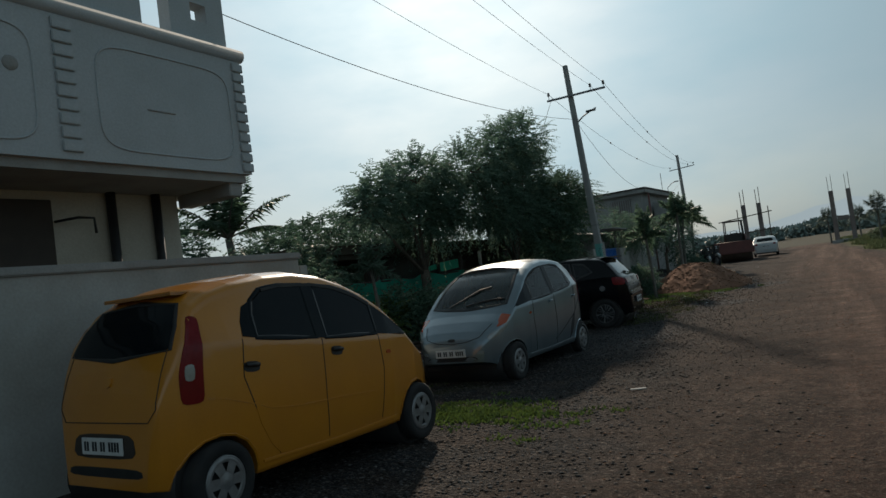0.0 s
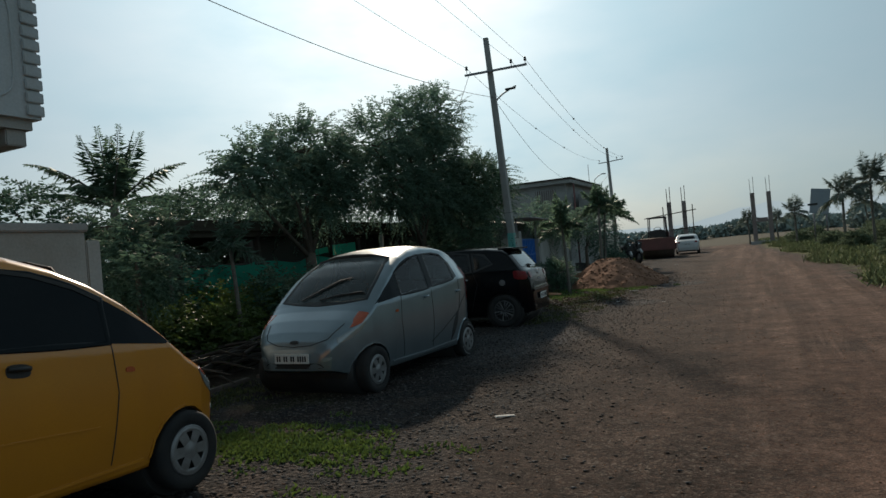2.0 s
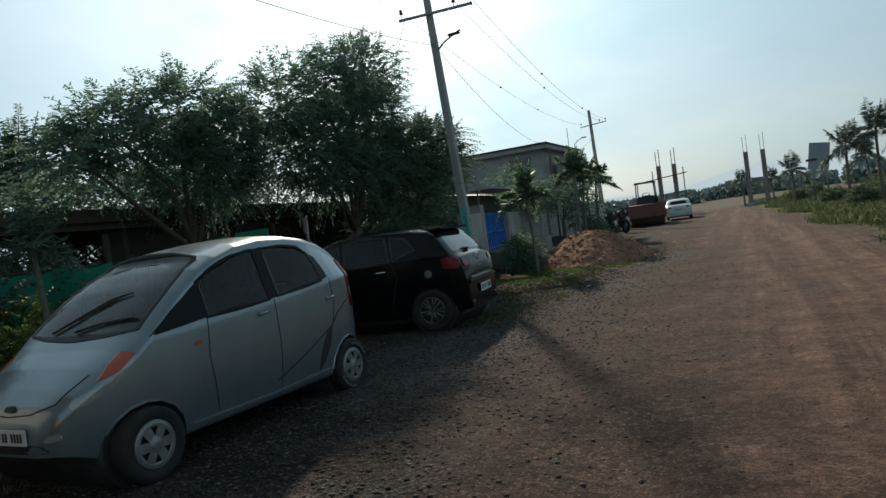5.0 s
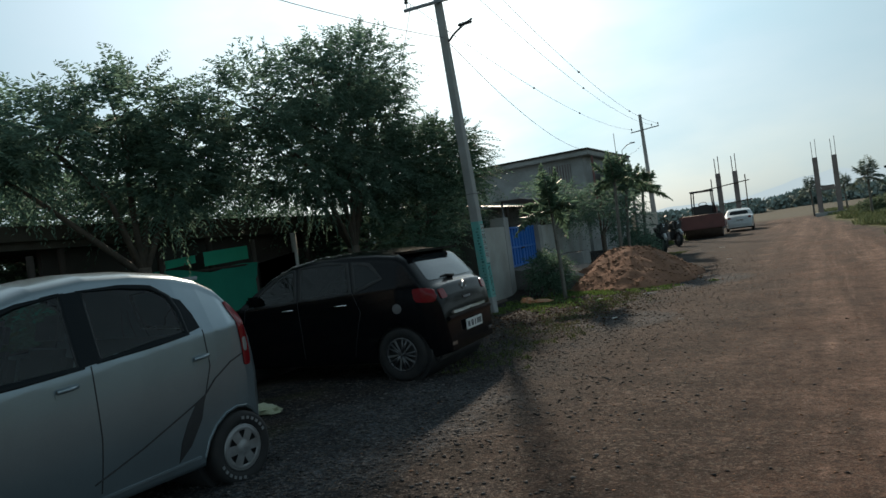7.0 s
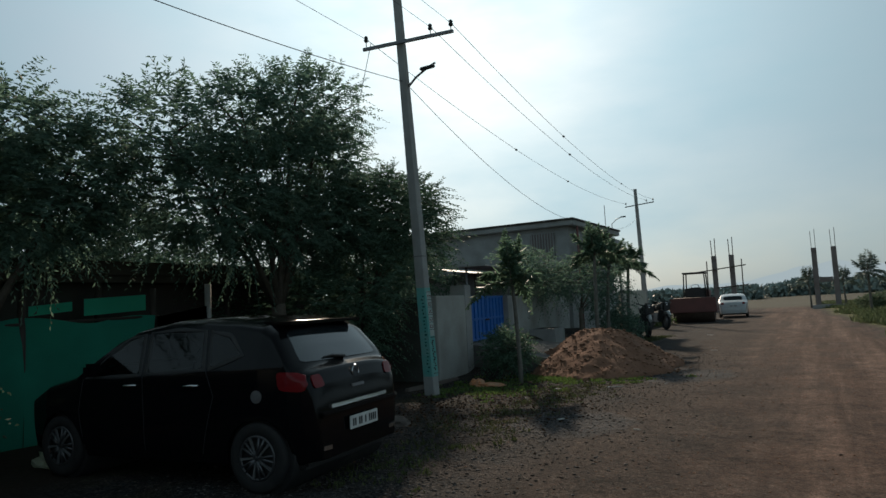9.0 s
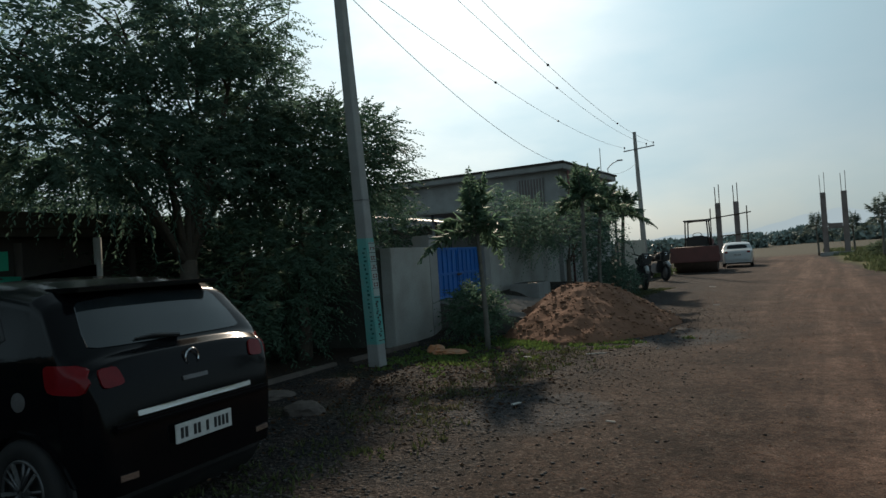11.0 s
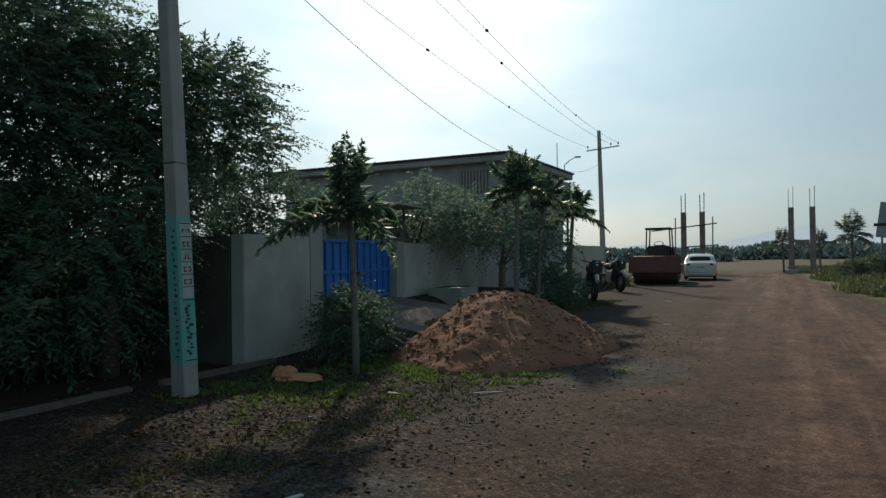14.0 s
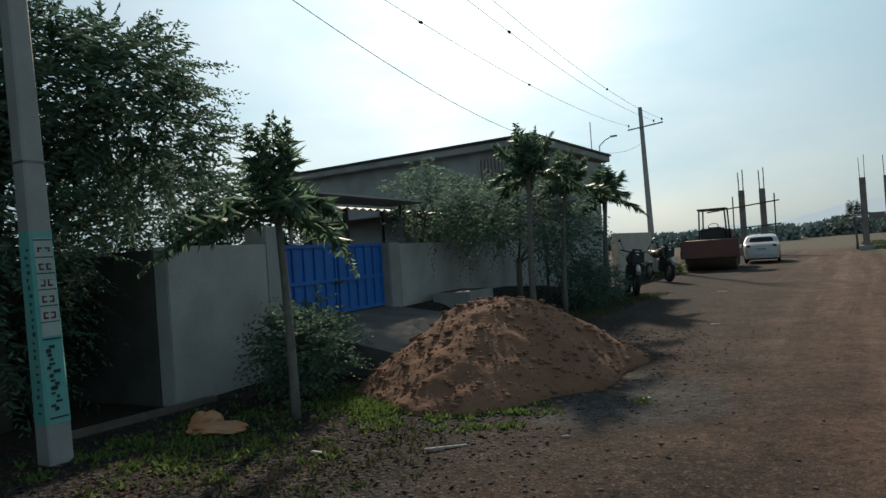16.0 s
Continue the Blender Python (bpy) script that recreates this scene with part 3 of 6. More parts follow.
class Shape:
    """A car's body as half-widths: top line, bottom line, plan, belt and crown. x runs from nose (0) to tail, y to its right, z up."""
    def __init__(self, top, plan, belt, low, arches, tuck, crown, lean=(0.0, 0.0, 1.0)):
        self.lean = lean
        self.top, self.plan, self.belt, self.low, self.arches, self.tuck, self.crown = top, plan, belt, low, arches, tuck, crown

    def zt(self, x):
        return lerp(self.top, x)

    def zb(self, x):
        z = self.low + 0.10 * smooth(0.35, 0.0, x) + 0.05 * smooth(self.length - 0.3, self.length, x)
        for ax, r, hub in self.arches:
            if abs(x - ax) < r:
                z = max(z, hub + math.sqrt(r * r - (x - ax) ** 2))
        return min(z, self.zt(x) - 0.02)

    @property
    def length(self):
        return self.top[-1][0]

    def wall(self, x, z):
        """Half-width of the side, before the crown rounds it off."""
        p, b = lerp(self.plan, x), lerp(self.belt, x)
        if z < b:
            t = (b - z) / (b - self.low)
            return p * (1 - 0.015 * t - 0.055 * t ** 4) + 0.012 * math.sin(min(1, t) * math.pi)
        return p * (1 - (self.tuck + self.lean[0] * smooth(self.lean[1], self.lean[2], x)) * ((z - b) / max(0.1, self.roof - b)))

    @property
    def roof(self):
        return max(z for _, z in self.top)

    def ring(self, x, n=40, k=12):
        zb, zt = self.zb(x), self.zt(x)
        c = min(self.crown, (zt - zb) * 0.45)
        zs = zt - c
        out = [(self.wall(x, zb + (zs - zb) * i / n), zb + (zs - zb) * i / n) for i in range(n)]
        w = self.wall(x, zs)
        for i in range(k + 1):
            a = math.pi / 2 * i / k
            out.append((w * math.cos(a) ** 0.62 if i < k else 0.0, zs + c * math.sin(a) ** 0.8))
        return out

    def inside(self, x, y, z):
        if x <= 0 or x >= self.length:
            return False
        zt = self.zt(x)
        zb = self.low
        c = min(self.crown, (zt - zb) * 0.45)
        if z > zt or z < 0.1:
            return False
        zs = zt - c
        w = self.wall(x, min(z, zs))
        if z > zs:
            a = math.asin(min(1, ((z - zs) / c) ** (1 / 0.8)))
            w *= math.cos(a) ** 0.62
        return abs(y) < w

    def side(self, x, z):
        lo, hi = 0.0, 1.2
        for _ in range(24):
            m = (lo + hi) / 2
            lo, hi = (m, hi) if self.inside(x, m, z) else (lo, m)
        return lo

    def end(self, y, z, rear):
        mid = self.length * (0.6 if rear else 0.4)
        lo, hi = (mid, self.length) if rear else (0.0, mid)
        for _ in range(24):
            m = (lo + hi) / 2
            ins = self.inside(m, y, z)
            if rear:
                lo, hi = (m, hi) if ins else (lo, m)
            else:
                lo, hi = (lo, m) if ins else (m, hi)
        return lo if rear else hi

    def top_at(self, x, y):
        lo, hi = 0.3, 2.0
        for _ in range(24):
            m = (lo + hi) / 2
            lo, hi = (m, hi) if self.inside(x, y, m) else (lo, m)
        return lo

    def body(self, stations, holes=()):
        """The shell; holes are (where, outline) pairs cut out for the panes."""
        bm = bmesh.new()
        rows = []
        for x in stations:
            r = self.ring(x)
            right = [bm.verts.new((x, w, z)) for w, z in r]
            left = [bm.verts.new((x, -w, z)) for w, z in r[:-1]]
            rows.append(left + right[::-1])
        for a, b in zip(rows, rows[1:]):
            for k in range(len(a) - 1):
                bm.faces.new((a[k], a[k + 1], b[k + 1], b[k])).smooth = True
        bm.faces.new(rows[0][::-1])
        bm.faces.new(rows[-1])
        for a, b in zip(rows, rows[1:]):
            bm.faces.new((a[0], b[0], b[-1], a[-1]))
        bmesh.ops.recalc_face_normals(bm, faces=bm.faces)
        gone = []
        for f in bm.faces:
            if len(f.verts) > 4:
                continue
            for where, outline in holes:
                ends = where != "side"
                c = f.calc_center_median()
                if where == "front" and c.x > self.length * 0.42 or where == "rear" and c.x < self.length * 0.6:
                    continue
                if within(outline, c.y if ends else c.x, c.z):
                    gone.append(f)
                    break
        bmesh.ops.delete(bm, geom=gone, context='FACES')
        return bm

    def at(self, q, up, where, hand=1):
        if where == "side":
            return (q.x, hand * (self.side(q.x, q.y) + up), q.y)
        if where == "top":
            return (q.x, q.y, self.top_at(q.x, q.y) + up)
        x = self.end(q.x, q.y, where == "rear")
        return (x + up * (1 if where == "rear" else -1), q.x, q.y)

    def band(self, outline, grow, shrink, where, lift=0.004, hand=1, per=6):
        """A rubber seal that follows an outline on the body: from shrink inside it to grow outside."""
        bm = bmesh.new()
        pts = [Vector(p) for p in outline]
        c = sum(pts, Vector((0, 0))) / len(pts)
        loop = []
        for a, b in zip(pts, pts[1:] + pts[:1]):
            loop += [a.lerp(b, k / per) for k in range(per)]
        m = len(loop)
        rows = []
        for off, up in ((grow, -0.006), (grow, lift * 0.6), (grow * 0.6, lift), (0.0, lift + 0.002), (-shrink, lift), (-shrink, -0.02)):
            rows.append([bm.verts.new(self.at(q + (q - c).normalized() * off, up, where, hand)) for q in loop])
        for a, b in zip(rows, rows[1:]):
            for k in range(m):
                bm.faces.new((a[k], a[(k + 1) % m], b[(k + 1) % m], b[k])).smooth = True
        bmesh.ops.recalc_face_normals(bm, faces=bm.faces)
        return bm

    def patch(self, outline, where, lift=0.005, hand=1, rings=7, per=6, bm=None, rounded=0.0):
        """A thin panel that follows the body inside an outline: (x, z) on a side, (y, z) on an end, (x, y) on top."""
        bm = bm or bmesh.new()
        pts = [Vector(p) for p in outline]
        c = sum(pts, Vector((0, 0))) / len(pts)
        loop = []
        for a, b in zip(pts, pts[1:] + pts[:1]):
            loop += [a.lerp(b, k / per) for k in range(per)]
        for _ in range(int(rounded)):
            m = len(loop)
            loop = [(loop[k - 1] + 2 * loop[k] + loop[(k + 1) % m]) / 4 for k in range(m)]

        def place(q, up):
            return self.at(q, up, where, hand)

        rows = [[bm.verts.new(place(q, -0.004)) for q in loop]]
        for k in range(rings):
            s = 1 - k / rings
            rows.append([bm.verts.new(place(c + (q - c) * s * (0.995 if k == 0 else 1), lift)) for q in loop])
        tip = bm.verts.new(place(c, lift))
        m = len(loop)
        for r, (a, b) in enumerate(zip(rows, rows[1:])):
            for k in range(m):
                bm.faces.new((a[k], a[(k + 1) % m], b[(k + 1) % m], b[k])).smooth = r > 0
        ring = set(rows[1])
        for e in bm.edges:
            if e.verts[0] in ring and e.verts[1] in ring:
                e.smooth = False
        for k in range(m):
            bm.faces.new((rows[-1][k], rows[-1][(k + 1) % m], tip)).smooth = True
        bmesh.ops.recalc_face_normals(bm, faces=bm.faces)
        f = max(bm.faces, key=lambda g: g.calc_area())
        out = {"side": Vector((0, hand, 0)), "top": Vector((0, 0, 1)), "rear": Vector((1, 0, 0)), "front": Vector((-1, 0, 0))}[where]
        if f.normal.dot(out) < 0:
            bmesh.ops.reverse_faces(bm, faces=bm.faces)
        return bm

    def seam(self, line, hand, r=0.004, where="side"):
        pts = []
        for a, b in zip(line, line[1:]):
            for k in range(8):
                q = Vector(a).lerp(Vector(b), k / 8)
                pts.append(q)
        pts.append(Vector(line[-1]))
        if where == "side":
            out = [(q.x, hand * (self.side(q.x, q.y) + 0.0005), q.y) for q in pts]
        else:
            out = [(self.end(q.x, q.y, where == "rear") + (0.0005 if where == "rear" else -0.0005), q.x, q.y) for q in pts]
        return tube(out, r, 4)


def wheel(parent, x, y, hub, radius, hand, spokes, alloy=False, finish="rim", lettered=False):
    """Tyre and rim; the outer face looks along hand * y."""
    w = thing("wheel", pose(x, y, hub), "", "")
    w.parent = parent
    wd = 0.075
    prof = [(radius * 0.62, -wd), (radius * 0.9, -wd), (radius * 0.985, -wd * 0.8), (radius, -wd * 0.45), (radius, wd * 0.45), (radius * 0.985, wd * 0.8), (radius * 0.9, wd), (radius * 0.66, wd * 0.9), (radius * 0.62, wd * 0.6)]
    bm = lathe([(r, a * hand) for r, a in prof], 36)
    bmesh.ops.recalc_face_normals(bm, faces=bm.faces)
    part("tyre", bm, "tyre", w)
    bm = bmesh.new()
    R = radius * 0.64
    o = hand * wd
    lathe([(R, o * 0.2), (R, o * 0.88), (R * 0.94, o * 0.98), (R * 0.88, o * 0.86)], 36, bm=bm)
    if alloy:
        for k in range(spokes):
            for d in (-0.16, 0.16):
                a = 2 * math.pi * k / spokes
                b = a + d
                p = [Vector((R * 0.12 * math.cos(a), 0.9 * o, R * 0.12 * math.sin(a))), Vector((R * 0.92 * math.cos(b), 0.85 * o, R * 0.92 * math.sin(b)))]
                tube(p, [R * 0.085, R * 0.05], 6, bm)
        lathe([(0.001, o * 1.0), (R * 0.2, o * 0.98), (R * 0.24, o * 0.7)], 20, bm=bm)
    else:
        # pressed wheel cover: hub, ring and broad spokes between slots
        lathe([(0.001, o * 1.06), (R * 0.2, o * 1.05), (R * 0.27, o * 0.98), (R * 0.40, o * 0.96)], 36, bm=bm)
        lathe([(R * 0.74, o * 0.92), (R * 0.80, o * 0.97), (R * 0.9, o * 0.97), (R * 0.95, o * 0.9)], 36, bm=bm)
        for k in range(spokes):
            a = 2 * math.pi * k / spokes
            u, v = Vector((math.cos(a), 0, math.sin(a))), Vector((-math.sin(a), 0, math.cos(a)))
            q = [u * R * 0.34 - v * R * 0.19, u * R * 0.34 + v * R * 0.19, u * R * 0.78 + v * R * 0.22, u * R * 0.78 - v * R * 0.22]
            vs = [bm.verts.new(p + Vector((0, o * (0.98 if i < 2 else 0.96), 0))) for i, p in enumerate(q)]
            bm.faces.new(vs if hand < 0 else vs[::-1])
    part("rim", bm, finish, w)
    if lettered:
        # worn white maker's lettering, as plain bars on the tyre wall
        for k in (2, 3, 4, 5, 6, 7, 17, 18, 19, 20, 21, 22):
            a = 2 * math.pi * k / 30
            bar = part("tyre_bar", box(radius * 0.77, -0.002, -0.011, radius * 0.85, 0.002, 0.011), "rim", w)
            bar.matrix_basis = Matrix.Translation((0, o * 1.0, 0)) @ Matrix.Rotation(-a, 4, 'Y')
    if alloy:
        for k in range(spokes):
            a = 2 * math.pi * (k + 0.5) / spokes
            p = [Vector((R * 0.2 * math.cos(a), 0.94 * o, R * 0.2 * math.sin(a))), Vector((R * 0.93 * math.cos(a + 0.1), 0.93 * o, R * 0.93 * math.sin(a + 0.1)))]
            part("spoke_face", tube(p, [R * 0.05, R * 0.075], 4), "rim", w, "bright machined spoke")
    bm = lathe([(0.001, o * 0.55), (R * 0.99, o * 0.5)], 24)
    part("brake_drum", bm, "plastic", w)
    return w


def plate_bars(parent, x, y, z, turn, chars, w=0.46, h=0.10):
    """A registration plate whose characters are plain bars."""
    p = part("number_plate", box(-0.006, -w / 2, -h / 2, 0.006, w / 2, h / 2, 0.003), "plate", parent, "white plate with dark bars")
    p.matrix_basis = pose(x, y, z, 0, 0, 180 if turn else 0)
    k = len(chars)
    bm = box(0.0, -w * 0.28 / k, -h * 0.28, 0.0085, w * 0.28 / k, h * 0.28)
    me = bpy.data.meshes.new("plate_bar")
    bm.to_mesh(me)
    bm.free()
    me.materials.append(M["ink"])
    for i, c in enumerate(chars):
        if c != " ":
            part("plate_bar", me, "ink", p).matrix_basis = Matrix.Translation((0, -w * 0.44 + w * 0.88 * (i + 0.5) / k, 0))


NANO = Shape(
    top=[(0.0, 0.40), (0.015, 0.52), (0.06, 0.61), (0.14, 0.695), (0.30, 0.805), (0.44, 0.885), (0.53, 0.95), (0.70, 1.095), (0.90, 1.245), (1.10, 1.365), (1.30, 1.45), (1.55, 1.52), (1.85, 1.555), (2.15, 1.545), (2.45, 1.505), (2.64, 1.455), (2.77, 1.385), (2.86, 1.27), (2.94, 1.13), (3.01, 0.98), (3.06, 0.84), (3.09, 0.62), (3.10, 0.40)],
    plan=[(0.0, 0.29), (0.015, 0.36), (0.06, 0.46), (0.14, 0.54), (0.30, 0.63), (0.5, 0.69), (0.9, 0.735), (1.6, 0.745), (2.4, 0.745), (2.6, 0.73), (2.75, 0.705), (2.88, 0.665), (2.98, 0.615), (3.06, 0.55), (3.10, 0.47)],
    belt=[(0, 0.85), (0.6, 0.91), (1.75, 1.0), (2.4, 1.07), (3.1, 1.10)],
    low=0.215, arches=[(0.50, 0.285, 0.235), (2.73, 0.285, 0.235)], tuck=0.23, crown=0.10, lean=(0.20, 2.25, 2.95))


def stations(s, step=0.035):
    xs = {round(v, 4) for v in np.arange(0.0, s.length, step)}
    xs |= {x for x, _ in s.top} | {x for x, _ in s.plan} | {0.005, 0.03, 0.045, 0.09, s.length}
    for ax, r, _ in s.arches:
        xs |= {round(ax + r * math.cos(t), 4) for t in np.linspace(0, math.pi, 15)}
    return sorted(x for x in xs if 0 <= x <= s.length)


def cabin(car, x0, x1, w, dash, bench):
    """What shows through the panes: floor, dashboard, wheel, two front seats and a rear bench."""
    part("cabin_floor", box(x0, -w, 0.36, x1, w, 0.62, 0.03), "plastic", car)
    part("dashboard", box(x0 - 0.06, -w, 0.62, x0 + 0.30, w, 0.93, 0.06), "plastic", car, "dark grey dashboard")
    ring = lathe([(0.16, 0.0), (0.175, 0.014), (0.19, 0.0), (0.175, -0.014), (0.16, 0.0)], 24, "z")
    part("steering_wheel", ring, "plastic", car).matrix_basis = pose(x0 + 0.42, 0.33, 0.97, 0, -62, 0)

    def seat(x, y0, y1, top, rests):
        base = part("seat", box(x - 0.25, y0, 0.58, x + 0.25, y1, 0.76, 0.05), "seat_cloth", car, "dark cloth seat")
        lean = Matrix.Translation((x + 0.22, 0, 0.70)) @ Matrix.Rotation(radians(14), 4, 'Y')
        part("backrest", box(-0.06, y0, 0.0, 0.06, y1, top - 0.70, 0.05, turn=lean), "seat_cloth", base)
        for y in rests:
            part("headrest", box(-0.045, y - 0.12, top - 0.69, 0.045, y + 0.12, top - 0.50, 0.04, turn=lean), "seat_cloth", base)
    for y in (-0.33, 0.33):
        seat(dash, y - 0.23, y + 0.23, 1.13, (y,))
    seat(bench, -0.56, 0.56, 1.08, ())


def small_car(m, paint, label, tint, wipers, plain):
    """The rounded tall small hatchback; nose at x = 0."""
    s = NANO
    car = thing("small_hatchback", m, label, "car", "small hatchbacks on the verge")
    front_pane = [(1.06, 0.98), (1.06, 1.24), (1.22, 1.315), (1.45, 1.39), (1.70, 1.425), (1.70, 1.012)]
    rear_pane = [(1.80, 1.025), (1.80, 1.43), (2.05, 1.43), (2.24, 1.405), (2.345, 1.335), (2.38, 1.24), (2.39, 1.085)]
    screen = [(-0.57, 0.985), (-0.3, 0.962), (0.0, 0.955), (0.3, 0.962), (0.57, 0.985), (0.55, 1.20), (0.48, 1.42), (0.25, 1.46), (0.0, 1.468), (-0.25, 1.46), (-0.48, 1.42), (-0.55, 1.20)]
    back = [(-0.565, 1.08), (0.0, 1.04), (0.565, 1.08), (0.53, 1.22), (0.43, 1.36), (0.0, 1.39), (-0.43, 1.36), (-0.53, 1.22)]
    holes = [] if plain else [("side", front_pane), ("side", rear_pane), ("front", screen), ("rear", back)]
    body = part("body", s.body(stations(s, 0.022), holes), paint, car)
    part("underbody", box(0.2, -0.56, 0.17, 2.95, 0.56, 0.40, 0.03), "plastic", car, "black underside")
    for ax in (0.50, 2.73):
        bm = bmesh.new()
        tube([(ax, -0.60, 0.25), (ax, 0.60, 0.25)], 0.29, 24, bm)
        part("wheel_arch", bm, "plastic", car, "dark wheel housing")
    if not plain:
        cabin(car, 0.86, 2.74, 0.62, 1.42, 2.18)
    for hand in (1, -1):
        for ax in (0.50, 2.73):
            part("wheel_lip", s.seam([(ax + 0.292 * math.cos(t), 0.235 + 0.292 * math.sin(t)) for t in np.linspace(0.12, math.pi - 0.12, 9)], hand, 0.010), paint, body)
        part("quarter_pane", s.patch([(0.58, 0.925), (0.78, 1.07), (1.0, 1.205), (1.055, 1.235), (1.055, 0.978)], "side", 0.004, hand, 5, 5), "glass", car, "dark fixed quarter window")
        part("door_pillar", s.patch([(1.70, 1.01), (1.70, 1.43), (1.80, 1.435), (1.80, 1.022)], "side", 0.006, hand, 3, 5), "glass", car, "black door pillar")
        part("pillar_cover", s.patch([(2.385, 1.083), (2.36, 1.33), (2.43, 1.30), (2.48, 1.2), (2.50, 1.105)], "side", 0.004, hand, 4, 4), "glass", car)
        for q in (front_pane, rear_pane):
            pane = part("side_window", s.patch(q, "side", 0.003, hand), tint, car, "black film window" if plain else "tinted side window")
            part("window_seal", s.band(q, 0.018, 0.02, "side", 0.005, hand), "glass", pane)
        if plain:
            part("rain_guard", s.seam([(1.06, 1.225), (1.22, 1.305), (1.45, 1.38), (1.70, 1.418), (2.05, 1.424), (2.22, 1.402)], hand, 0.015), "plastic", car, "black rain guard over the doors")
        for line in ([(1.05, 0.97), (1.02, 0.70), (1.07, 0.30)], [(1.75, 1.01), (1.76, 0.60), (1.74, 0.30)], [(2.51, 1.09), (2.53, 0.85), (2.46, 0.66), (2.36, 0.46), (2.24, 0.30)]):
            part("door_seam", s.seam(line, hand), "ink", body)
        # silver car: ink colour stands in for the crease's shade and marks the seam
        part("flank_crease", s.seam([(1.70, 0.36), (2.0, 0.47), (2.30, 0.60), (2.46, 0.67), (2.56, 0.76), (2.72, 0.84), (2.86, 0.87)] if not plain else [(1.15, 0.53), (1.6, 0.56), (2.0, 0.575), (2.30, 0.61), (2.44, 0.66), (2.68, 0.74), (2.80, 0.76)], hand, 0.006), "ink" if not plain else paint, body)
        part("sill_strip", s.seam([(0.84, 0.275), (1.6, 0.265), (2.4, 0.285)], hand, 0.011), paint, body)
        for hx in (1.60, 2.46):
            part("handle_recess", s.patch([(hx - 0.065, 0.865), (hx + 0.065, 0.875), (hx + 0.065, 0.945), (hx - 0.065, 0.935)], "side", 0.003, hand, 3, 4, rounded=2), "plastic" if plain else paint, car)
            part("door_handle", tube([(hx - 0.055, hand * (s.side(hx, 0.91) + 0.012), 0.912), (hx, hand * (s.side(hx, 0.91) + 0.026), 0.917), (hx + 0.055, hand * (s.side(hx, 0.91) + 0.012), 0.922)], 0.014, 6), paint if not plain else "plastic", car)
        part("indicator", s.patch([(0.90, 0.80), (0.97, 0.805), (0.96, 0.835), (0.91, 0.83)], "side", 0.006, hand, 2, 3, rounded=1), "orange_lens", car, "small orange side indicator")
        part("scoop", s.patch([(2.24, 0.30), (2.33, 0.38), (2.42, 0.53), (2.46, 0.67), (2.38, 0.63), (2.31, 0.53), (2.26, 0.42)], "side", 0.004, hand, 4, 3), "ink" if not plain else paint, car, "dark air scoop before the rear wheel")
        lamp = [(0.10, 0.57), (0.20, 0.60), (0.36, 0.69), (0.49, 0.845), (0.46, 0.84), (0.34, 0.735), (0.22, 0.68), (0.12, 0.63)]
        if plain:
            lamp = [(0.05, 0.52), (0.13, 0.54), (0.24, 0.62), (0.33, 0.73), (0.27, 0.74), (0.16, 0.66), (0.07, 0.60)]
        part("headlight", s.patch(lamp, "side", 0.006, hand, 6, 4, rounded=1), "clear_lens", car, "clear headlamp")
        part("lamp_indicator", s.patch([(0.25, 0.72), (0.36, 0.755), (0.475, 0.845), (0.455, 0.868), (0.34, 0.795)] if not plain else [(0.20, 0.69), (0.25, 0.68), (0.32, 0.73), (0.27, 0.74)], "side", 0.010, hand, 5, 4), "orange_lens", car, "orange indicator above the headlamp")
        part("fog_lamp", s.patch([(hand * 0.36, 0.40), (hand * 0.47, 0.41), (hand * 0.46, 0.455), (hand * 0.37, 0.44)], "front", 0.006, 1, 3, 3, rounded=1), "clear_lens", car)
        tail = [(2.86, 0.78), (2.955, 0.78), (2.955, 0.93), (2.915, 1.08), (2.84, 1.25), (2.80, 1.24), (2.84, 1.08), (2.86, 0.93)]
        if plain:
            tail = [(2.82, 0.74), (2.95, 0.74), (2.955, 0.92), (2.91, 1.10), (2.82, 1.28), (2.76, 1.26), (2.80, 1.10), (2.815, 0.92)]
        part("tail_light", s.patch(tail, "side", 0.008, hand, 6, 4, rounded=1), "red_lens", car, "tall red rear light")
        part("reversing_lens", s.patch([(2.87, 0.88), (2.925, 0.88), (2.92, 0.98), (2.865, 0.98)], "side", 0.012, hand, 3, 3, rounded=1), "clear_lens", car)
        for ax in (0.50, 2.73):
            wheel(car, ax, hand * 0.655, 0.245, 0.245, hand, 6, lettered=not plain and ax > 2)
    pane = part("windscreen", s.patch(screen, "front", 0.004, 1, 8, 6, rounded=1), "glass" if plain else "dusty_pane", car, "wide sloping windscreen")
    part("screen_seal", s.band(screen, 0.022, 0.02, "front", 0.005), "plastic", pane)
    pane = part("rear_window", s.patch(back, "rear", 0.004, 1, 8, 6, rounded=1), tint, car)
    part("screen_seal", s.band(back, 0.016, 0.014, "rear", 0.005), "plastic", pane)
    part("rear_spoiler", box(2.55, -0.40, 1.420, 2.80, 0.40, 1.445, 0.012), paint, car)
    part("tailgate_seam", s.seam([(-0.54, 1.07), (-0.54, 0.74), (-0.47, 0.665), (0.47, 0.665), (0.54, 0.74), (0.54, 1.07)], 1, 0.004, "rear"), "ink", body)
    part("bonnet_seam", s.seam([(-0.50, 0.76), (-0.40, 0.62), (-0.22, 0.57), (0.0, 0.555), (0.22, 0.57), (0.40, 0.62), (0.50, 0.76)], 1, 0.005, "front"), "ink", body)
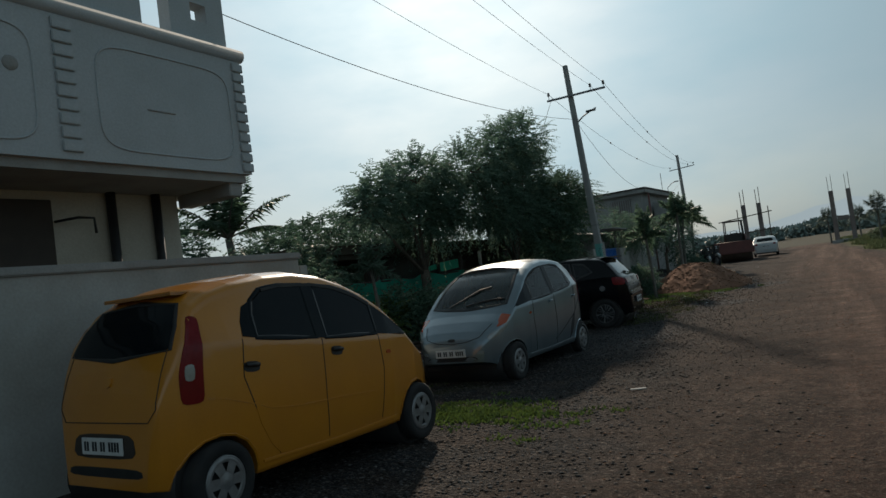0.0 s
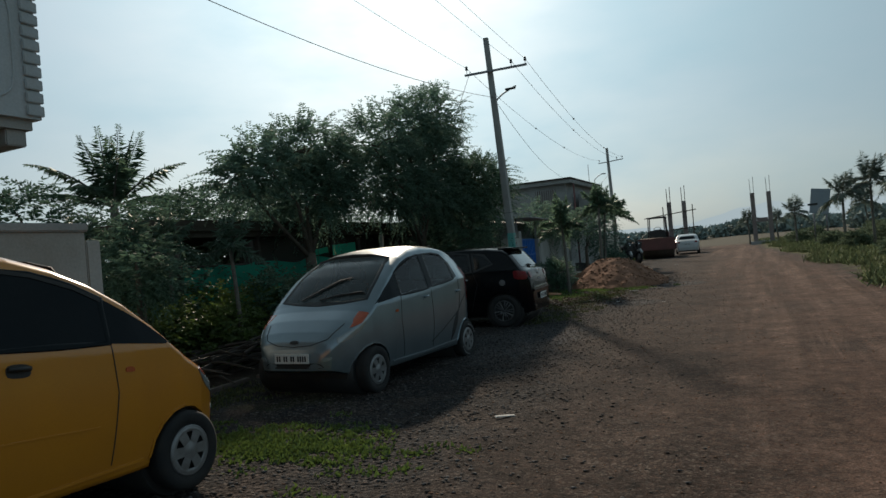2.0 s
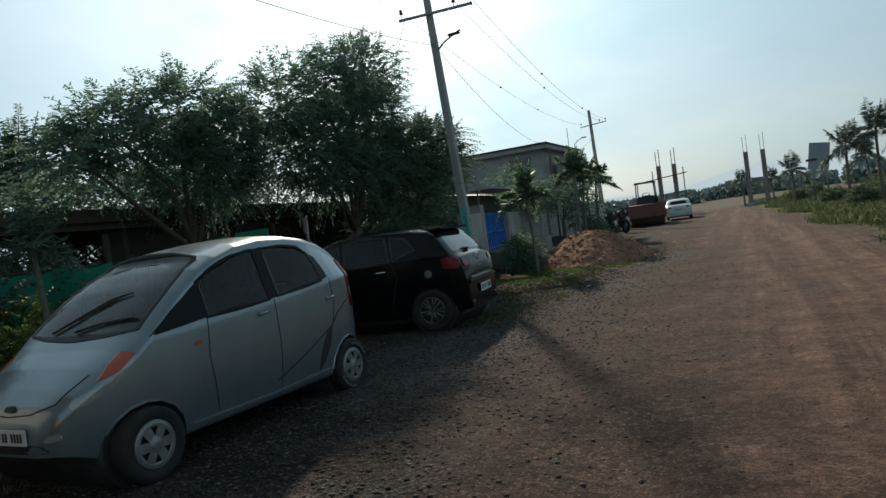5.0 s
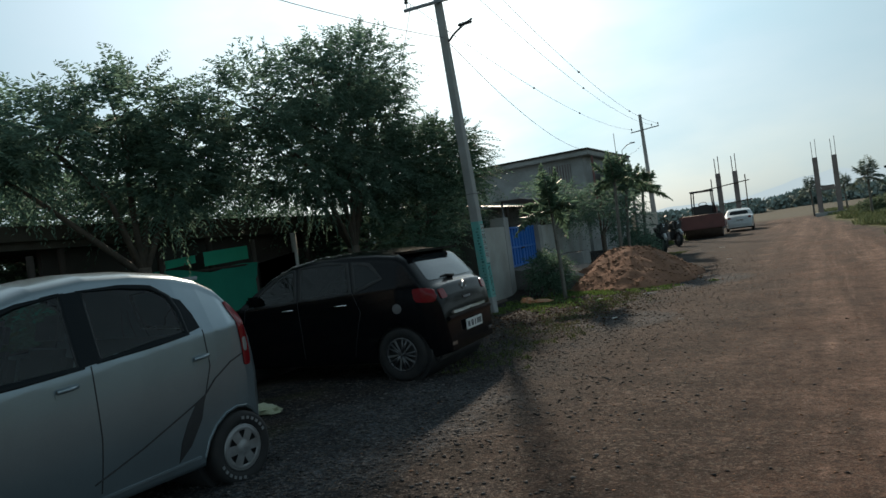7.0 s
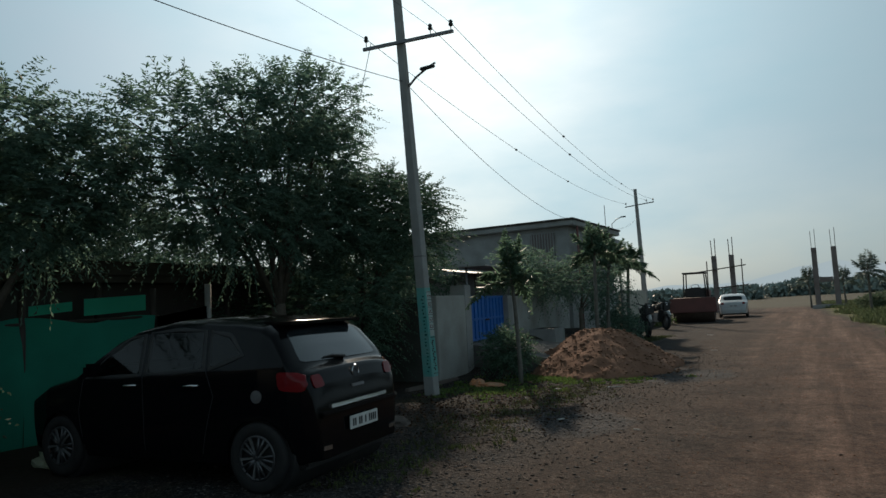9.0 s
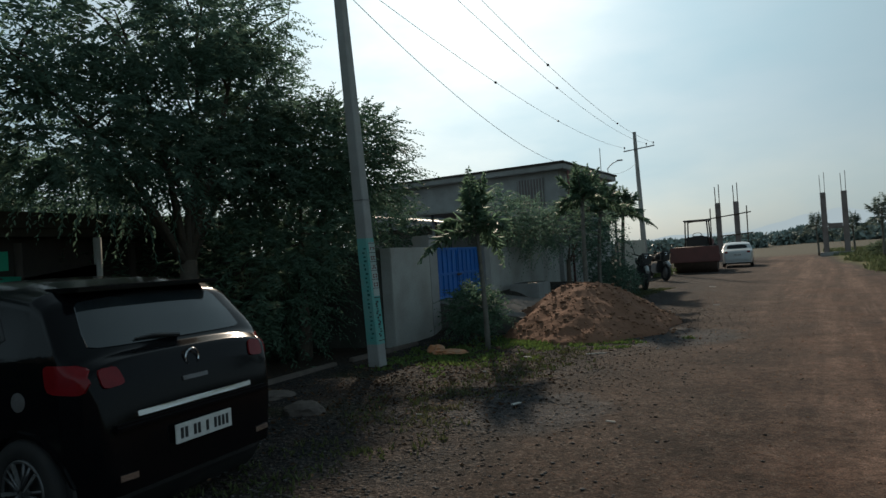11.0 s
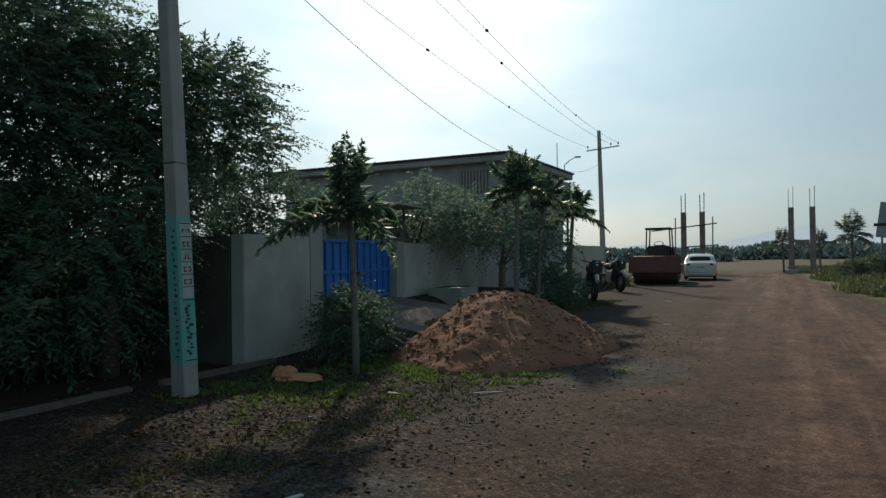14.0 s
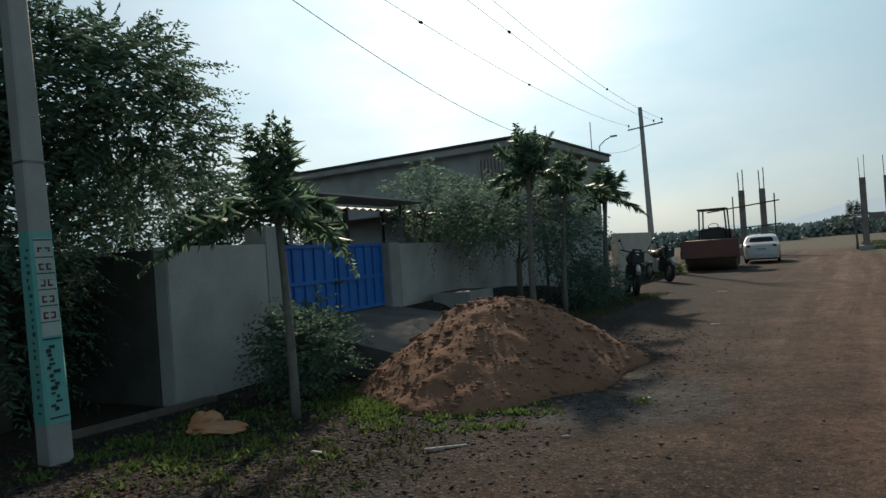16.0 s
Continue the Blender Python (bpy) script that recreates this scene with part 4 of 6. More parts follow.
    # amber car: shade in the plate recess is put in as a dark brown patch
    part("plate_recess", s.patch([(-0.36, 0.45), (0.36, 0.45), (0.32, 0.60), (-0.32, 0.60)], "rear", 0.004, 1, 3, 4, rounded=1), "dark_wood" if plain else paint, car)
    part("rear_grille", s.patch([(-0.42, 0.335), (0.42, 0.335), (0.40, 0.395), (-0.40, 0.395)], "rear", 0.004, 1, 2, 4, rounded=1), "plastic", car)
    part("lower_grille", s.patch([(-0.40, 0.335), (0.40, 0.335), (0.34, 0.395), (-0.34, 0.395)], "front", 0.004, 1, 2, 4, rounded=1), "plastic", car)
    part("badge", s.patch([(-0.06, 0.585), (0.06, 0.585), (0.045, 0.62), (-0.045, 0.62)], "front", 0.012, 1, 2, 3, rounded=1), "plastic", car)
    part("tail_badge", s.patch([(-0.05, 0.88), (0.05, 0.88), (0.045, 0.94), (-0.045, 0.94)], "rear", 0.012, 1, 2, 3, rounded=1), paint if plain else "chrome", car)
    plate_bars(car, s.end(0.0, 0.44, False) - 0.014, 0, 0.44, True, "XX XX XX XXXX", 0.45, 0.10)
    plate_bars(car, s.end(0.0, 0.52, True) + 0.012, 0, 0.525, False, "XX XX XX XXXX", 0.46, 0.105)
    if wipers:
        for pts in ([(0.28, 1.00), (0.12, 1.08), (-0.10, 1.19), (-0.26, 1.22)], [(0.02, 1.00), (-0.20, 1.04), (-0.48, 1.06), (-0.54, 1.05)]):
            part("wiper", tube([(s.end(y, z, False) - 0.028, y, z) for y, z in pts], [0.010, 0.012, 0.014, 0.006], 5), "plastic", car)
    return car


small_car(pose(-4.009, 7.504, -0.015, 0, 0.5, 88.4) @ Matrix.Scale(0.987, 4), "silver_paint", "silver-grey small hatchback with tall roof, dusty, parked on gravel", "tinted_pane", True, False)
small_car(pose(-3.57, 5.57, 0.02, 0, -2.0, -91.2) @ Matrix.Diagonal((0.935, 0.95, 0.985, 1)), "yellow_paint", "amber-yellow small hatchback with blacked-out windows, parked by a wall", "glass", False, True)

HATCH = Shape(
    top=[(0.0, 0.45), (0.02, 0.58), (0.08, 0.70), (0.2, 0.80), (0.5, 0.92), (0.8, 0.98), (0.95, 1.02), (1.2, 1.19), (1.45, 1.34), (1.70, 1.43), (2.05, 1.48), (2.5, 1.485), (2.9, 1.46), (3.18, 1.42), (3.30, 1.36), (3.43, 1.20), (3.55, 1.04), (3.64, 1.00), (3.68, 0.88), (3.71, 0.66), (3.72, 0.45)],
    plan=[(0.0, 0.48), (0.02, 0.54), (0.08, 0.64), (0.2, 0.72), (0.5, 0.79), (1.0, 0.82), (2.6, 0.82), (3.2, 0.80), (3.5, 0.77), (3.62, 0.72), (3.70, 0.66), (3.72, 0.62)],
    belt=[(0, 0.85), (0.9, 0.92), (2.6, 1.00), (3.72, 1.05)],
    low=0.21, arches=[(0.72, 0.335, 0.29), (3.19, 0.335, 0.29)], tuck=0.20, crown=0.11)


def hatchback(m, label):
    s = HATCH
    car = thing("hatchback", m, label, "car")
    panes = ([(1.12, 0.96), (1.35, 1.14), (1.62, 1.31), (1.80, 1.345), (1.84, 0.99)], [(1.92, 0.995), (1.90, 1.36), (2.25, 1.375), (2.55, 1.36), (2.62, 1.03)], [(2.69, 1.04), (2.64, 1.35), (2.85, 1.31), (3.02, 1.15)])
    back = [(-0.60, 1.06), (0.60, 1.06), (0.59, 1.15), (0.53, 1.33), (0.0, 1.36), (-0.53, 1.33), (-0.59, 1.15)]
    screen = [(-0.66, 1.04), (0.66, 1.04), (0.60, 1.22), (0.54, 1.38), (-0.54, 1.38), (-0.60, 1.22)]
    body = part("body", s.body(stations(s, 0.025), [("side", panes[0]), ("side", panes[1]), ("front", screen)]), "black_paint", car)
    cabin(car, 1.15, 3.2, 0.66, 1.95, 2.75)
    part("underbody", box(0.15, -0.68, 0.18, 3.6, 0.68, 0.42, 0.03), "plastic", car)
    for ax in (0.72, 3.19):
        part("wheel_arch", tube([(ax, -0.745, 0.30), (ax, 0.745, 0.30)], 0.345, 24), "plastic", car)
    for hand in (1, -1):
        for q in panes:
            pane = part("side_window", s.patch(q, "side", 0.004, hand, rounded=1), "dark_pane", car)
            part("window_seal", s.band(q, 0.03, 0.014, "side", 0.005, hand), "plastic", pane)
        for ax in (0.72, 3.19):
            part("wheel_lip", s.seam([(ax + 0.342 * math.cos(t), 0.29 + 0.342 * math.sin(t)) for t in np.linspace(0.1, math.pi - 0.1, 9)], hand, 0.016), "black_paint", body)
        for line in ([(1.08, 0.95), (1.02, 0.65), (1.06, 0.30)], [(1.88, 1.0), (1.90, 0.6), (1.88, 0.30)], [(2.65, 1.03), (2.74, 0.80), (2.66, 0.55), (2.58, 0.30)]):
            part("door_seam", s.seam(line, hand), "ink", body)
        part("flank_crease", s.seam([(0.95, 0.78), (1.8, 0.83), (2.7, 0.87), (3.3, 0.90)], hand, 0.007), "black_paint", body)
        for hx in (1.72, 2.48):
            y = hand * (s.side(hx, 0.885) + 0.02)
            part("door_handle", tube([(hx - 0.09, hand * s.side(hx, 0.885), 0.885), (hx - 0.05, y, 0.89), (hx + 0.05, y, 0.893), (hx + 0.09, hand * s.side(hx, 0.885), 0.893)], 0.013, 6), "chrome", car, "bright chrome handle")
        part("mirror", box(1.18, hand * 0.84 - 0.08, 0.98, 1.30, hand * 0.84 + 0.10, 1.10, 0.03), "black_paint", car)
        part("fuel_cap", s.patch([(3.20 + 0.055 * math.cos(a), 0.80 + 0.055 * math.sin(a)) for a in np.linspace(0, 2 * math.pi, 13)[:-1]], "side", 0.004, hand, 3, 2), "galvanised" if hand < 0 else "black_paint", car)
        part("tail_light", s.patch([(3.42, 0.85), (3.63, 0.83), (3.655, 0.89), (3.62, 0.965), (3.52, 1.0), (3.40, 1.0)], "side", 0.010, hand, 6, 4, rounded=1), "red_lens", car, "red wrap-round rear light")
        part("tail_lamp_inner", s.patch([(hand * 0.50, 0.86), (hand * 0.64, 0.85), (hand * 0.65, 0.96), (hand * 0.53, 0.965)], "rear", 0.012, 1, 5, 4, rounded=1), "red_lens", car)
        part("reflector", s.patch([(hand * 0.48, 0.33), (hand * 0.60, 0.335), (hand * 0.60, 0.37), (hand * 0.48, 0.365)], "rear", 0.008, 1, 2, 3), "chrome", car)
        for ax in (0.72, 3.19):
            wheel(car, ax, hand * 0.735, 0.295, 0.295, hand, 5, True, "dark_alloy")
    part("windscreen", s.patch(screen, "front", 0.006, 1, 8, 6, rounded=1), "dusty_pane", car)
    part("rear_window", s.patch(back, "rear", 0.006, 1, 8, 6, rounded=1), "screen_glass", car)
    part("spoiler", box(3.08, -0.56, 1.385, 3.40, 0.56, 1.415, 0.012), "black_paint", car)
    part("rear_wiper", tube([(s.end(0.02, 1.07, True) + 0.02, 0.02, 1.07), (s.end(-0.16, 1.09, True) + 0.024, -0.16, 1.09), (s.end(-0.30, 1.085, True) + 0.02, -0.30, 1.085)], [0.014, 0.012, 0.006], 5), "plastic", car)
    part("chrome_strip", s.patch([(-0.46, 0.665), (0.46, 0.665), (0.46, 0.695), (-0.46, 0.695)], "rear", 0.016, 1, 2, 6), "chrome", car, "bright strip across the tailgate")
    part("bumper_shelf", box(3.62, -0.62, 0.60, 3.745, 0.62, 0.645, 0.015), "black_paint", car)
    bm = lathe([(0.055, -0.004), (0.062, 0.004), (0.048, 0.006), (0.046, 0.0)], 24, "y")
    bmesh.ops.rotate(bm, cent=(0, 0, 0), matrix=Matrix.Rotation(radians(90), 3, 'Z'), verts=bm.verts)
    bmesh.ops.translate(bm, vec=(s.end(0, 0.93, True) + 0.012, 0, 0.93), verts=bm.verts)
    part("badge", bm, "chrome", car)
    part("model_bars", s.patch([(-0.10, 0.80), (0.10, 0.80), (0.10, 0.825), (-0.10, 0.825)], "rear", 0.009, 1, 2, 3), "galvanised", car)
    plate_bars(car, s.end(0, 0.50, True) + 0.03, 0, 0.50, False, "XX XX X XXXX", 0.46, 0.115)
    return car


hatchback(pose(-6.84, 13.37, 0.0, 0, 0, 4.8) @ Matrix.Scale(0.967, 4), "glossy black hatchback with chrome strip and alloy wheels, on gravel")

SEDAN = Shape(
    top=[(0.0, 0.45), (0.03, 0.62), (0.15, 0.74), (0.6, 0.88), (1.05, 0.95), (1.5, 1.20), (1.85, 1.38), (2.3, 1.46), (2.8, 1.44), (3.2, 1.34), (3.6, 1.10), (3.8, 1.02), (4.1, 0.99), (4.25, 0.90), (4.33, 0.70), (4.35, 0.45)],
    plan=[(0.0, 0.5), (0.1, 0.68), (0.4, 0.80), (1.0, 0.85), (3.2, 0.85), (4.0, 0.81), (4.25, 0.74), (4.35, 0.66)],
    belt=[(0, 0.88), (1.2, 0.93), (4.35, 1.0)], low=0.22, arches=[(0.85, 0.34, 0.30), (3.45, 0.34, 0.30)], tuck=0.24, crown=0.11)


def sedan(m, label):
    s = SEDAN
    car = thing("sedan", m, label, "car")
    part("body", s.body(stations(s, 0.08)), "white_paint", car)
    part("underbody", box(0.15, -0.7, 0.18, 4.2, 0.7, 0.42, 0.03), "plastic", car)
    for hand in (1, -1):
        part("side_window", s.patch([(1.35, 0.98), (1.9, 1.33), (2.4, 1.38), (2.9, 1.34), (3.35, 1.05), (3.2, 1.0)], "side", 0.007, hand, 5, 4, rounded=1), "glass", car)
        part("tail_light", s.patch([(hand * 0.50, 0.82), (hand * 0.70, 0.82), (hand * 0.68, 0.93), (hand * 0.52, 0.94)], "rear", 0.01, 1, 3, 4, rounded=1), "red_lens", car)
        for ax in (0.85, 3.45):
            wheel(car, ax, hand * 0.76, 0.305, 0.305, hand, 5, True)
    part("rear_window", s.patch([(-0.58, 1.06), (0.58, 1.06), (0.50, 1.30), (-0.50, 1.30)], "rear", 0.006, 1, 5, 5, rounded=1), "glass", car)
    part("windscreen", s.patch([(-0.64, 1.0), (0.64, 1.0), (0.54, 1.36), (-0.54, 1.36)], "front", 0.006, 1, 5, 5, rounded=1), "screen_glass", car)
    plate_bars(car, s.end(0, 0.72, True) + 0.02, 0, 0.72, False, "XXXX XXXX", 0.46, 0.11)
    return car


sedan(pose(-4.45, 52.4, 0.0, 0, 0, -84) @ Matrix.Scale(0.9, 4), "white saloon car parked beside the red road roller")


# ---- utility poles and lines ----
def pole(m, top, lean, label, arm, girth):
    """Tapered concrete pole with a steel crossarm and insulators."""
    p = thing("utility_pole", m, label, "utility pole", "concrete poles along the road")
    lx, ly = lean
    bm = bmesh.new()
    rows = []
    for k in range(13):
        z = top * k / 12 - (0.15 if k == 0 else 0)
        a, b = girth * (0.100 - 0.038 * k / 12), girth * (0.09 - 0.035 * k / 12)
        c = Vector((lx * k / 12, ly * k / 12, z))
        ch = 0.014
        ring = [(a, b - ch), (a - ch, b), (-a + ch, b), (-a, b - ch), (-a, -b + ch), (-a + ch, -b), (a - ch, -b), (a, -b + ch)]
        rows.append([bm.verts.new(c + Vector((u, v, 0))) for u, v in ring])
    for r0, r1 in zip(rows, rows[1:]):
        for k in range(8):
            bm.faces.new((r0[k], r0[(k + 1) % 8], r1[(k + 1) % 8], r1[k]))
    bm.faces.new(rows[-1])
    part("shaft", bm, "pole_concrete", p)
    az = top - 0.90

    def ctr(z):
        return Vector((lx * z / top, ly * z / top, z))
    c = ctr(az)
    d = Vector(arm).normalized()
    arm0, arm1 = c - d * 0.62, c + d * 1.0
    arm0.z -= 0.03
    arm1.z += 0.05
    bm = tube([arm0 + Vector((0, -0.13, 0)), arm1 + Vector((0, -0.13, 0))], 0.035, 4)
    part("crossarm", bm, "galvanised", p, "grey steel angle crossarm")
    pins = []
    for s in (-0.56, 0.60, 0.96):
        q = c + d * s + Vector((0, -0.13, 0.03 + 0.03 * s))
        pin = part("insulator", lathe([(0.008, 0), (0.008, 0.09), (0.035, 0.09), (0.042, 0.12), (0.025, 0.13), (0.038, 0.16), (0.02, 0.19), (0.001, 0.195)], 10, "z"), "plastic", p, "dark pin insulator")
        pin.matrix_basis = Matrix.Translation(q)
        pins.append(m @ (q + Vector((0, 0, 0.14))))
    low = ctr(top - 1.55)
    return p, pins, m @ low


p1_m = pose(-5.325, 18.32, 0.0, 0, 0, 0)
pole_a, pins_a, low_a = pole(p1_m, 6.85, (-0.30, -0.06), "grey concrete utility pole with teal painted base", (0.97, 0.25, 0), 1.0)
# teal notice painted round the foot, its letters as bars
bm = bmesh.new()
rows = []
for k in range(7):
    z = 0.30 + 1.45 * k / 6
    f = z / 6.85
    a, b = 0.100 - 0.038 * f + 0.003, 0.09 - 0.035 * f + 0.003
    cx, cy = -0.30 * f, -0.06 * f
    rows.append([bm.verts.new((cx + u, cy + v, z)) for u, v in ((a, b - 0.018), (a - 0.018, b), (-a + 0.018, b), (-a, b - 0.018), (-a, -b + 0.018), (-a + 0.018, -b), (a - 0.018, -b), (a, -b + 0.018))])
for r0, r1 in zip(rows, rows[1:]):
    for k in range(8):
        bm.faces.new((r0[k], r0[(k + 1) % 8], r1[(k + 1) % 8], r1[k]))
band = part("painted_band", bm, "pole_paint", pole_a, "worn teal paint with a pale lettered panel")
rng = random.Random(4)


def on_pole(face, u, z, w, h, mat, name, out=0.004):
    """A flat bar painted on the pole: face 0 looks along -y, face 1 along +x."""
    f = z / 6.85
    cx, cy, a, b = -0.30 * f, -0.06 * f, 0.100 - 0.038 * f, 0.09 - 0.035 * f
    if face == 0:
        y = cy - b - out
        return part(name, box(cx + u, y - 0.002, z, cx + u + w, y + 0.002, z + h), mat, band)
    x = cx + a + out
    return part(name, box(x - 0.002, cy + u, z, x + 0.002, cy + u + w, z + h), mat, band)


for k in range(7):
    on_pole(1, -0.066, 0.955 + 0.106 * k, 0.132, 0.104, "sign_white", "sign_ground", 0.0045)
for k in range(5):
    for u in (-0.045, 0.008):
        # a pair of dark red characters above each rule
        on_pole(1, u, 1.085 + 0.122 * k, 0.036, 0.014, "red_ink", "letter_bar", 0.0085)
        on_pole(1, u, 1.125 + 0.122 * k, 0.036, 0.012, "red_ink", "letter_bar", 0.0085)
        on_pole(1, u + rng.choice((0.0, 0.024)), 1.085 + 0.122 * k, 0.012, 0.05, "red_ink", "letter_bar", 0.0085)
    on_pole(1, -0.066, 1.058 + 0.122 * k, 0.132, 0.008, "ink", "rule_bar", 0.009)
for z in (0.345, 0.93, 1.675):
    on_pole(1, -0.068, z, 0.136, 0.010, "ink", "rule_bar", 0.009)
for k in range(16):
    z = 0.40 + 0.031 * k
    on_pole(1, rng.uniform(-0.055, 0.0), z, rng.uniform(0.018, 0.05), rng.uniform(0.012, 0.028), "ink", "letter_bar", 0.0085)
for k in range(22):
    z = 0.38 + 0.058 * k
    on_pole(0, rng.uniform(-0.01, 0.02), z, rng.uniform(0.022, 0.045), rng.uniform(0.014, 0.036), "pole_letter", "letter_bar", 0.0045)
# steel strap, lamp bracket and stay wire of the near pole
part("strap", box(-0.192, -0.104, 2.27, -0.006, 0.064, 2.285), "galvanised", pole_a)
br = tube([(-0.20, -0.02, 5.18), (0.0, -0.05, 5.32), (0.20, -0.08, 5.40), (0.42, -0.10, 5.47)], 0.02, 6)
bracket = part("lamp_bracket", br, "galvanised", pole_a)
part("lamp_head", box(0.12, -0.13, 5.40, 0.40, -0.05, 5.45, 0.015), "plastic", pole_a)
pole_b, pins_b, low_b = pole(pose(-7.95, 45.2, 0.0, 0, 0, 0), 7.25, (-0.14, 0.0), "distant grey concrete utility pole with crossarm and strut", (0.98, -0.15, 0), 1.2)
part("strut", tube([(-0.35, 0.9, 0), (-0.12, 0.05, 5.2)], 0.07, 6), "pole_concrete", pole_b)
pole_c, pins_c, low_c = pole(pose(-2.9, -8.6, 0.0, 0, 0, 0), 6.9, (0.0, 0.0), "grey concrete utility pole with steel crossarm", (0.97, 0.2, 0), 1.0)


def cable(a, b, sag, label, r=0.006):
    a, b = Vector(a), Vector(b)
    pts = [a.lerp(b, k / 30) - Vector((0, 0, sag * 4 * (k / 30) * (1 - k / 30))) for k in range(31)]
    ob = part("overhead_cable", tube(pts, r, 5), "wire")
    return tagged(ob, label, "cable", "overhead cables")


for u, v, w in zip(pins_a, pins_b, pins_c):
    cable(u, v, 0.55, "thin dark overhead cable between two poles", 0.0055)
    cable(w, u, 0.45, "thin dark overhead cable between two poles", 0.004)
cable(low_a, (-7.45, 31.6, 4.35), 0.35, "slack service cable from pole to building roof")
cable((-5.95, 6.1, 5.1), low_a, 0.30, "slack service cable from house to pole")
cable(tuple(Vector(pins_a[0]) + Vector((0.1, 0, -0.1))), (-8.2, 19.5, 3.2), 0.02, "thin stay wire from pole into the tree")
cable(low_b, (-7.1, 36.9, 4.32), 0.15, "service cable from pole to building roof")
# ageing joints on the far span
for k, (u, v) in enumerate(zip(pins_a, pins_b)):
    for s in ((0.30, 0.52), (0.36,), (0.28, 0.62))[k]:
        q = Vector(u).lerp(Vector(v), s) - Vector((0, 0, 0.55 * 4 * s * (1 - s)))
        bm = bmesh.new()
        bmesh.ops.create_icosphere(bm, subdivisions=1, radius=0.035, matrix=Matrix.Translation(q) @ Matrix.Diagonal((1, 2.2, 1, 1)))
        tagged(part("cable_clamp", bm, "ink"), "small dark clamp on an overhead cable", "cable clamp", "cable clamps")


# ---- house behind the compound wall ----
house = thing("house", Matrix.Identity(4), "unfinished grey house with overhanging upper storey and open window holes", "house")
HX = -5.85
bm = box(HX - 0.22, -6.0, 3.0, HX, 6.30, 4.46)
part("balcony_wall", bm, "cladding", house, "grey rendered parapet panel")
part("slab", box(-11.0, -6.0, 2.90, HX - 0.06, 6.24, 3.03), "cement", house)
part("moulding", tube([(HX - 0.02, -6.0, 4.53), (HX - 0.02, 6.34, 4.53)], 0.085, 12), "cladding", house)
# upper screen wall with through openings
y0 = -6.0
for lo, hi, sill, head in ((4.98, 5.36, 4.60, 5.75), (5.66, 5.89, 4.86, 5.08)):
    part("upper_wall", box(HX - 0.24, y0, 4.46, HX - 0.04, lo, 6.1), "cladding", house)
    part("upper_wall", box(HX - 0.24, lo, 4.46, HX - 0.04, hi, sill), "cladding", house)
    part("upper_wall", box(HX - 0.24, lo, head, HX - 0.04, hi, 6.1), "cladding", house)
    y0 = hi
part("upper_wall", box(HX - 0.24, y0, 4.46, HX - 0.04, 6.16, 6.1), "cladding", house)
# quoins and the ribbed strip, a raised panel and its shadow groove
quoin = mesh_of("quoin", *(lambda b: ([v.co.copy() for v in b.verts], [[v.index for v in f.verts] for f in b.faces]))((lambda b: (b.verts.ensure_lookup_table(), b.verts.index_update(), b)[2])(box(0, -0.14, -0.052, 0.03, 0.03, 0.052, 0.008))), "cladding")
for k in range(11):
    q = part("quoin", quoin, "cladding", house)
    q.matrix_basis = Matrix.Translation((HX, 6.29, 3.08 + 0.128 * k))
rib = mesh_of("rib", *(lambda b: ([v.co.copy() for v in b.verts], [[v.index for v in f.verts] for f in b.faces]))((lambda b: (b.verts.ensure_lookup_table(), b.verts.index_update(), b)[2])(box(0, -0.10, -0.055, 0.03, 0.10, 0.055, 0.008))), "cladding")
for k in range(10):
    for yy in (4.02, 1.6, -1.0):
        q = part("rib_block", rib, "cladding", house)
        q.matrix_basis = Matrix.Translation((HX, yy, 3.13 + 0.136 * k))


def scroll(y, w, zc, h):
    """A raised plaster frame with rounded corners."""
    pts = []
    for k in range(41):
        a = 2 * math.pi * k / 40
        pts.append((HX + 0.004, y + w * math.copysign(abs(math.cos(a)) ** 0.35, math.cos(a)), zc + h * math.copysign(abs(math.sin(a)) ** 0.35, math.sin(a))))
    return tube(pts, 0.011, 6, cap=False)


part("panel_frame", scroll(5.20, 0.86, 3.70, 0.56), "cladding", house)
part("panel_frame", scroll(3.0, 0.72, 3.70, 0.56), "cladding", house)
bm = bmesh.new()
bmesh.ops.create_icosphere(bm, subdivisions=2, radius=0.075, matrix=Matrix.Translation((HX, 3.52, 3.86)) @ Matrix.Diagonal((0.35, 1, 1, 1)))
part("rosette", bm, "cement", house)
part("lintel_line", box(HX - 0.01, 4.9, 3.62, HX + 0.012, 5.25, 3.635), "cement", house)
# ground floor, set back
part("ground_floor_wall", box(-7.15, -6.0, 0.0, -6.95, 5.98, 2.90), "plaster", house)
part("end_wall", box(-11.0, 5.80, 0.0, -7.15, 5.98, 2.90), "plaster", house)
part("beam", box(-6.95, 6.0, 2.74, -5.95, 6.20, 2.90, 0.01), "cement", house)
for yy in (5.02, 5.62):
    part("downpipe", tube([(-6.88, yy, 0.0), (-6.88, yy, 2.9)], 0.055, 10), "plastic", house, "dark vertical pipe")
win = part("window", box(-6.97, 3.2, 1.2, -6.90, 4.27, 2.72, 0.01), "dark_wood", house, "dark boarded window")
part("frame", box(-6.965, 3.12, 1.12, -6.925, 4.35, 2.80, 0.008), "dark_wood", win)
part("bracket", tube([(-6.9, 4.35, 2.55), (-6.7, 4.50, 2.57), (-6.6, 4.62, 2.55), (-6.6, 4.63, 2.38)], 0.015, 6), "plastic", house)
part("back_wall", box(-11.2, -6.0, 0.0, -11.0, 6.0, 2.9), "plaster", house)

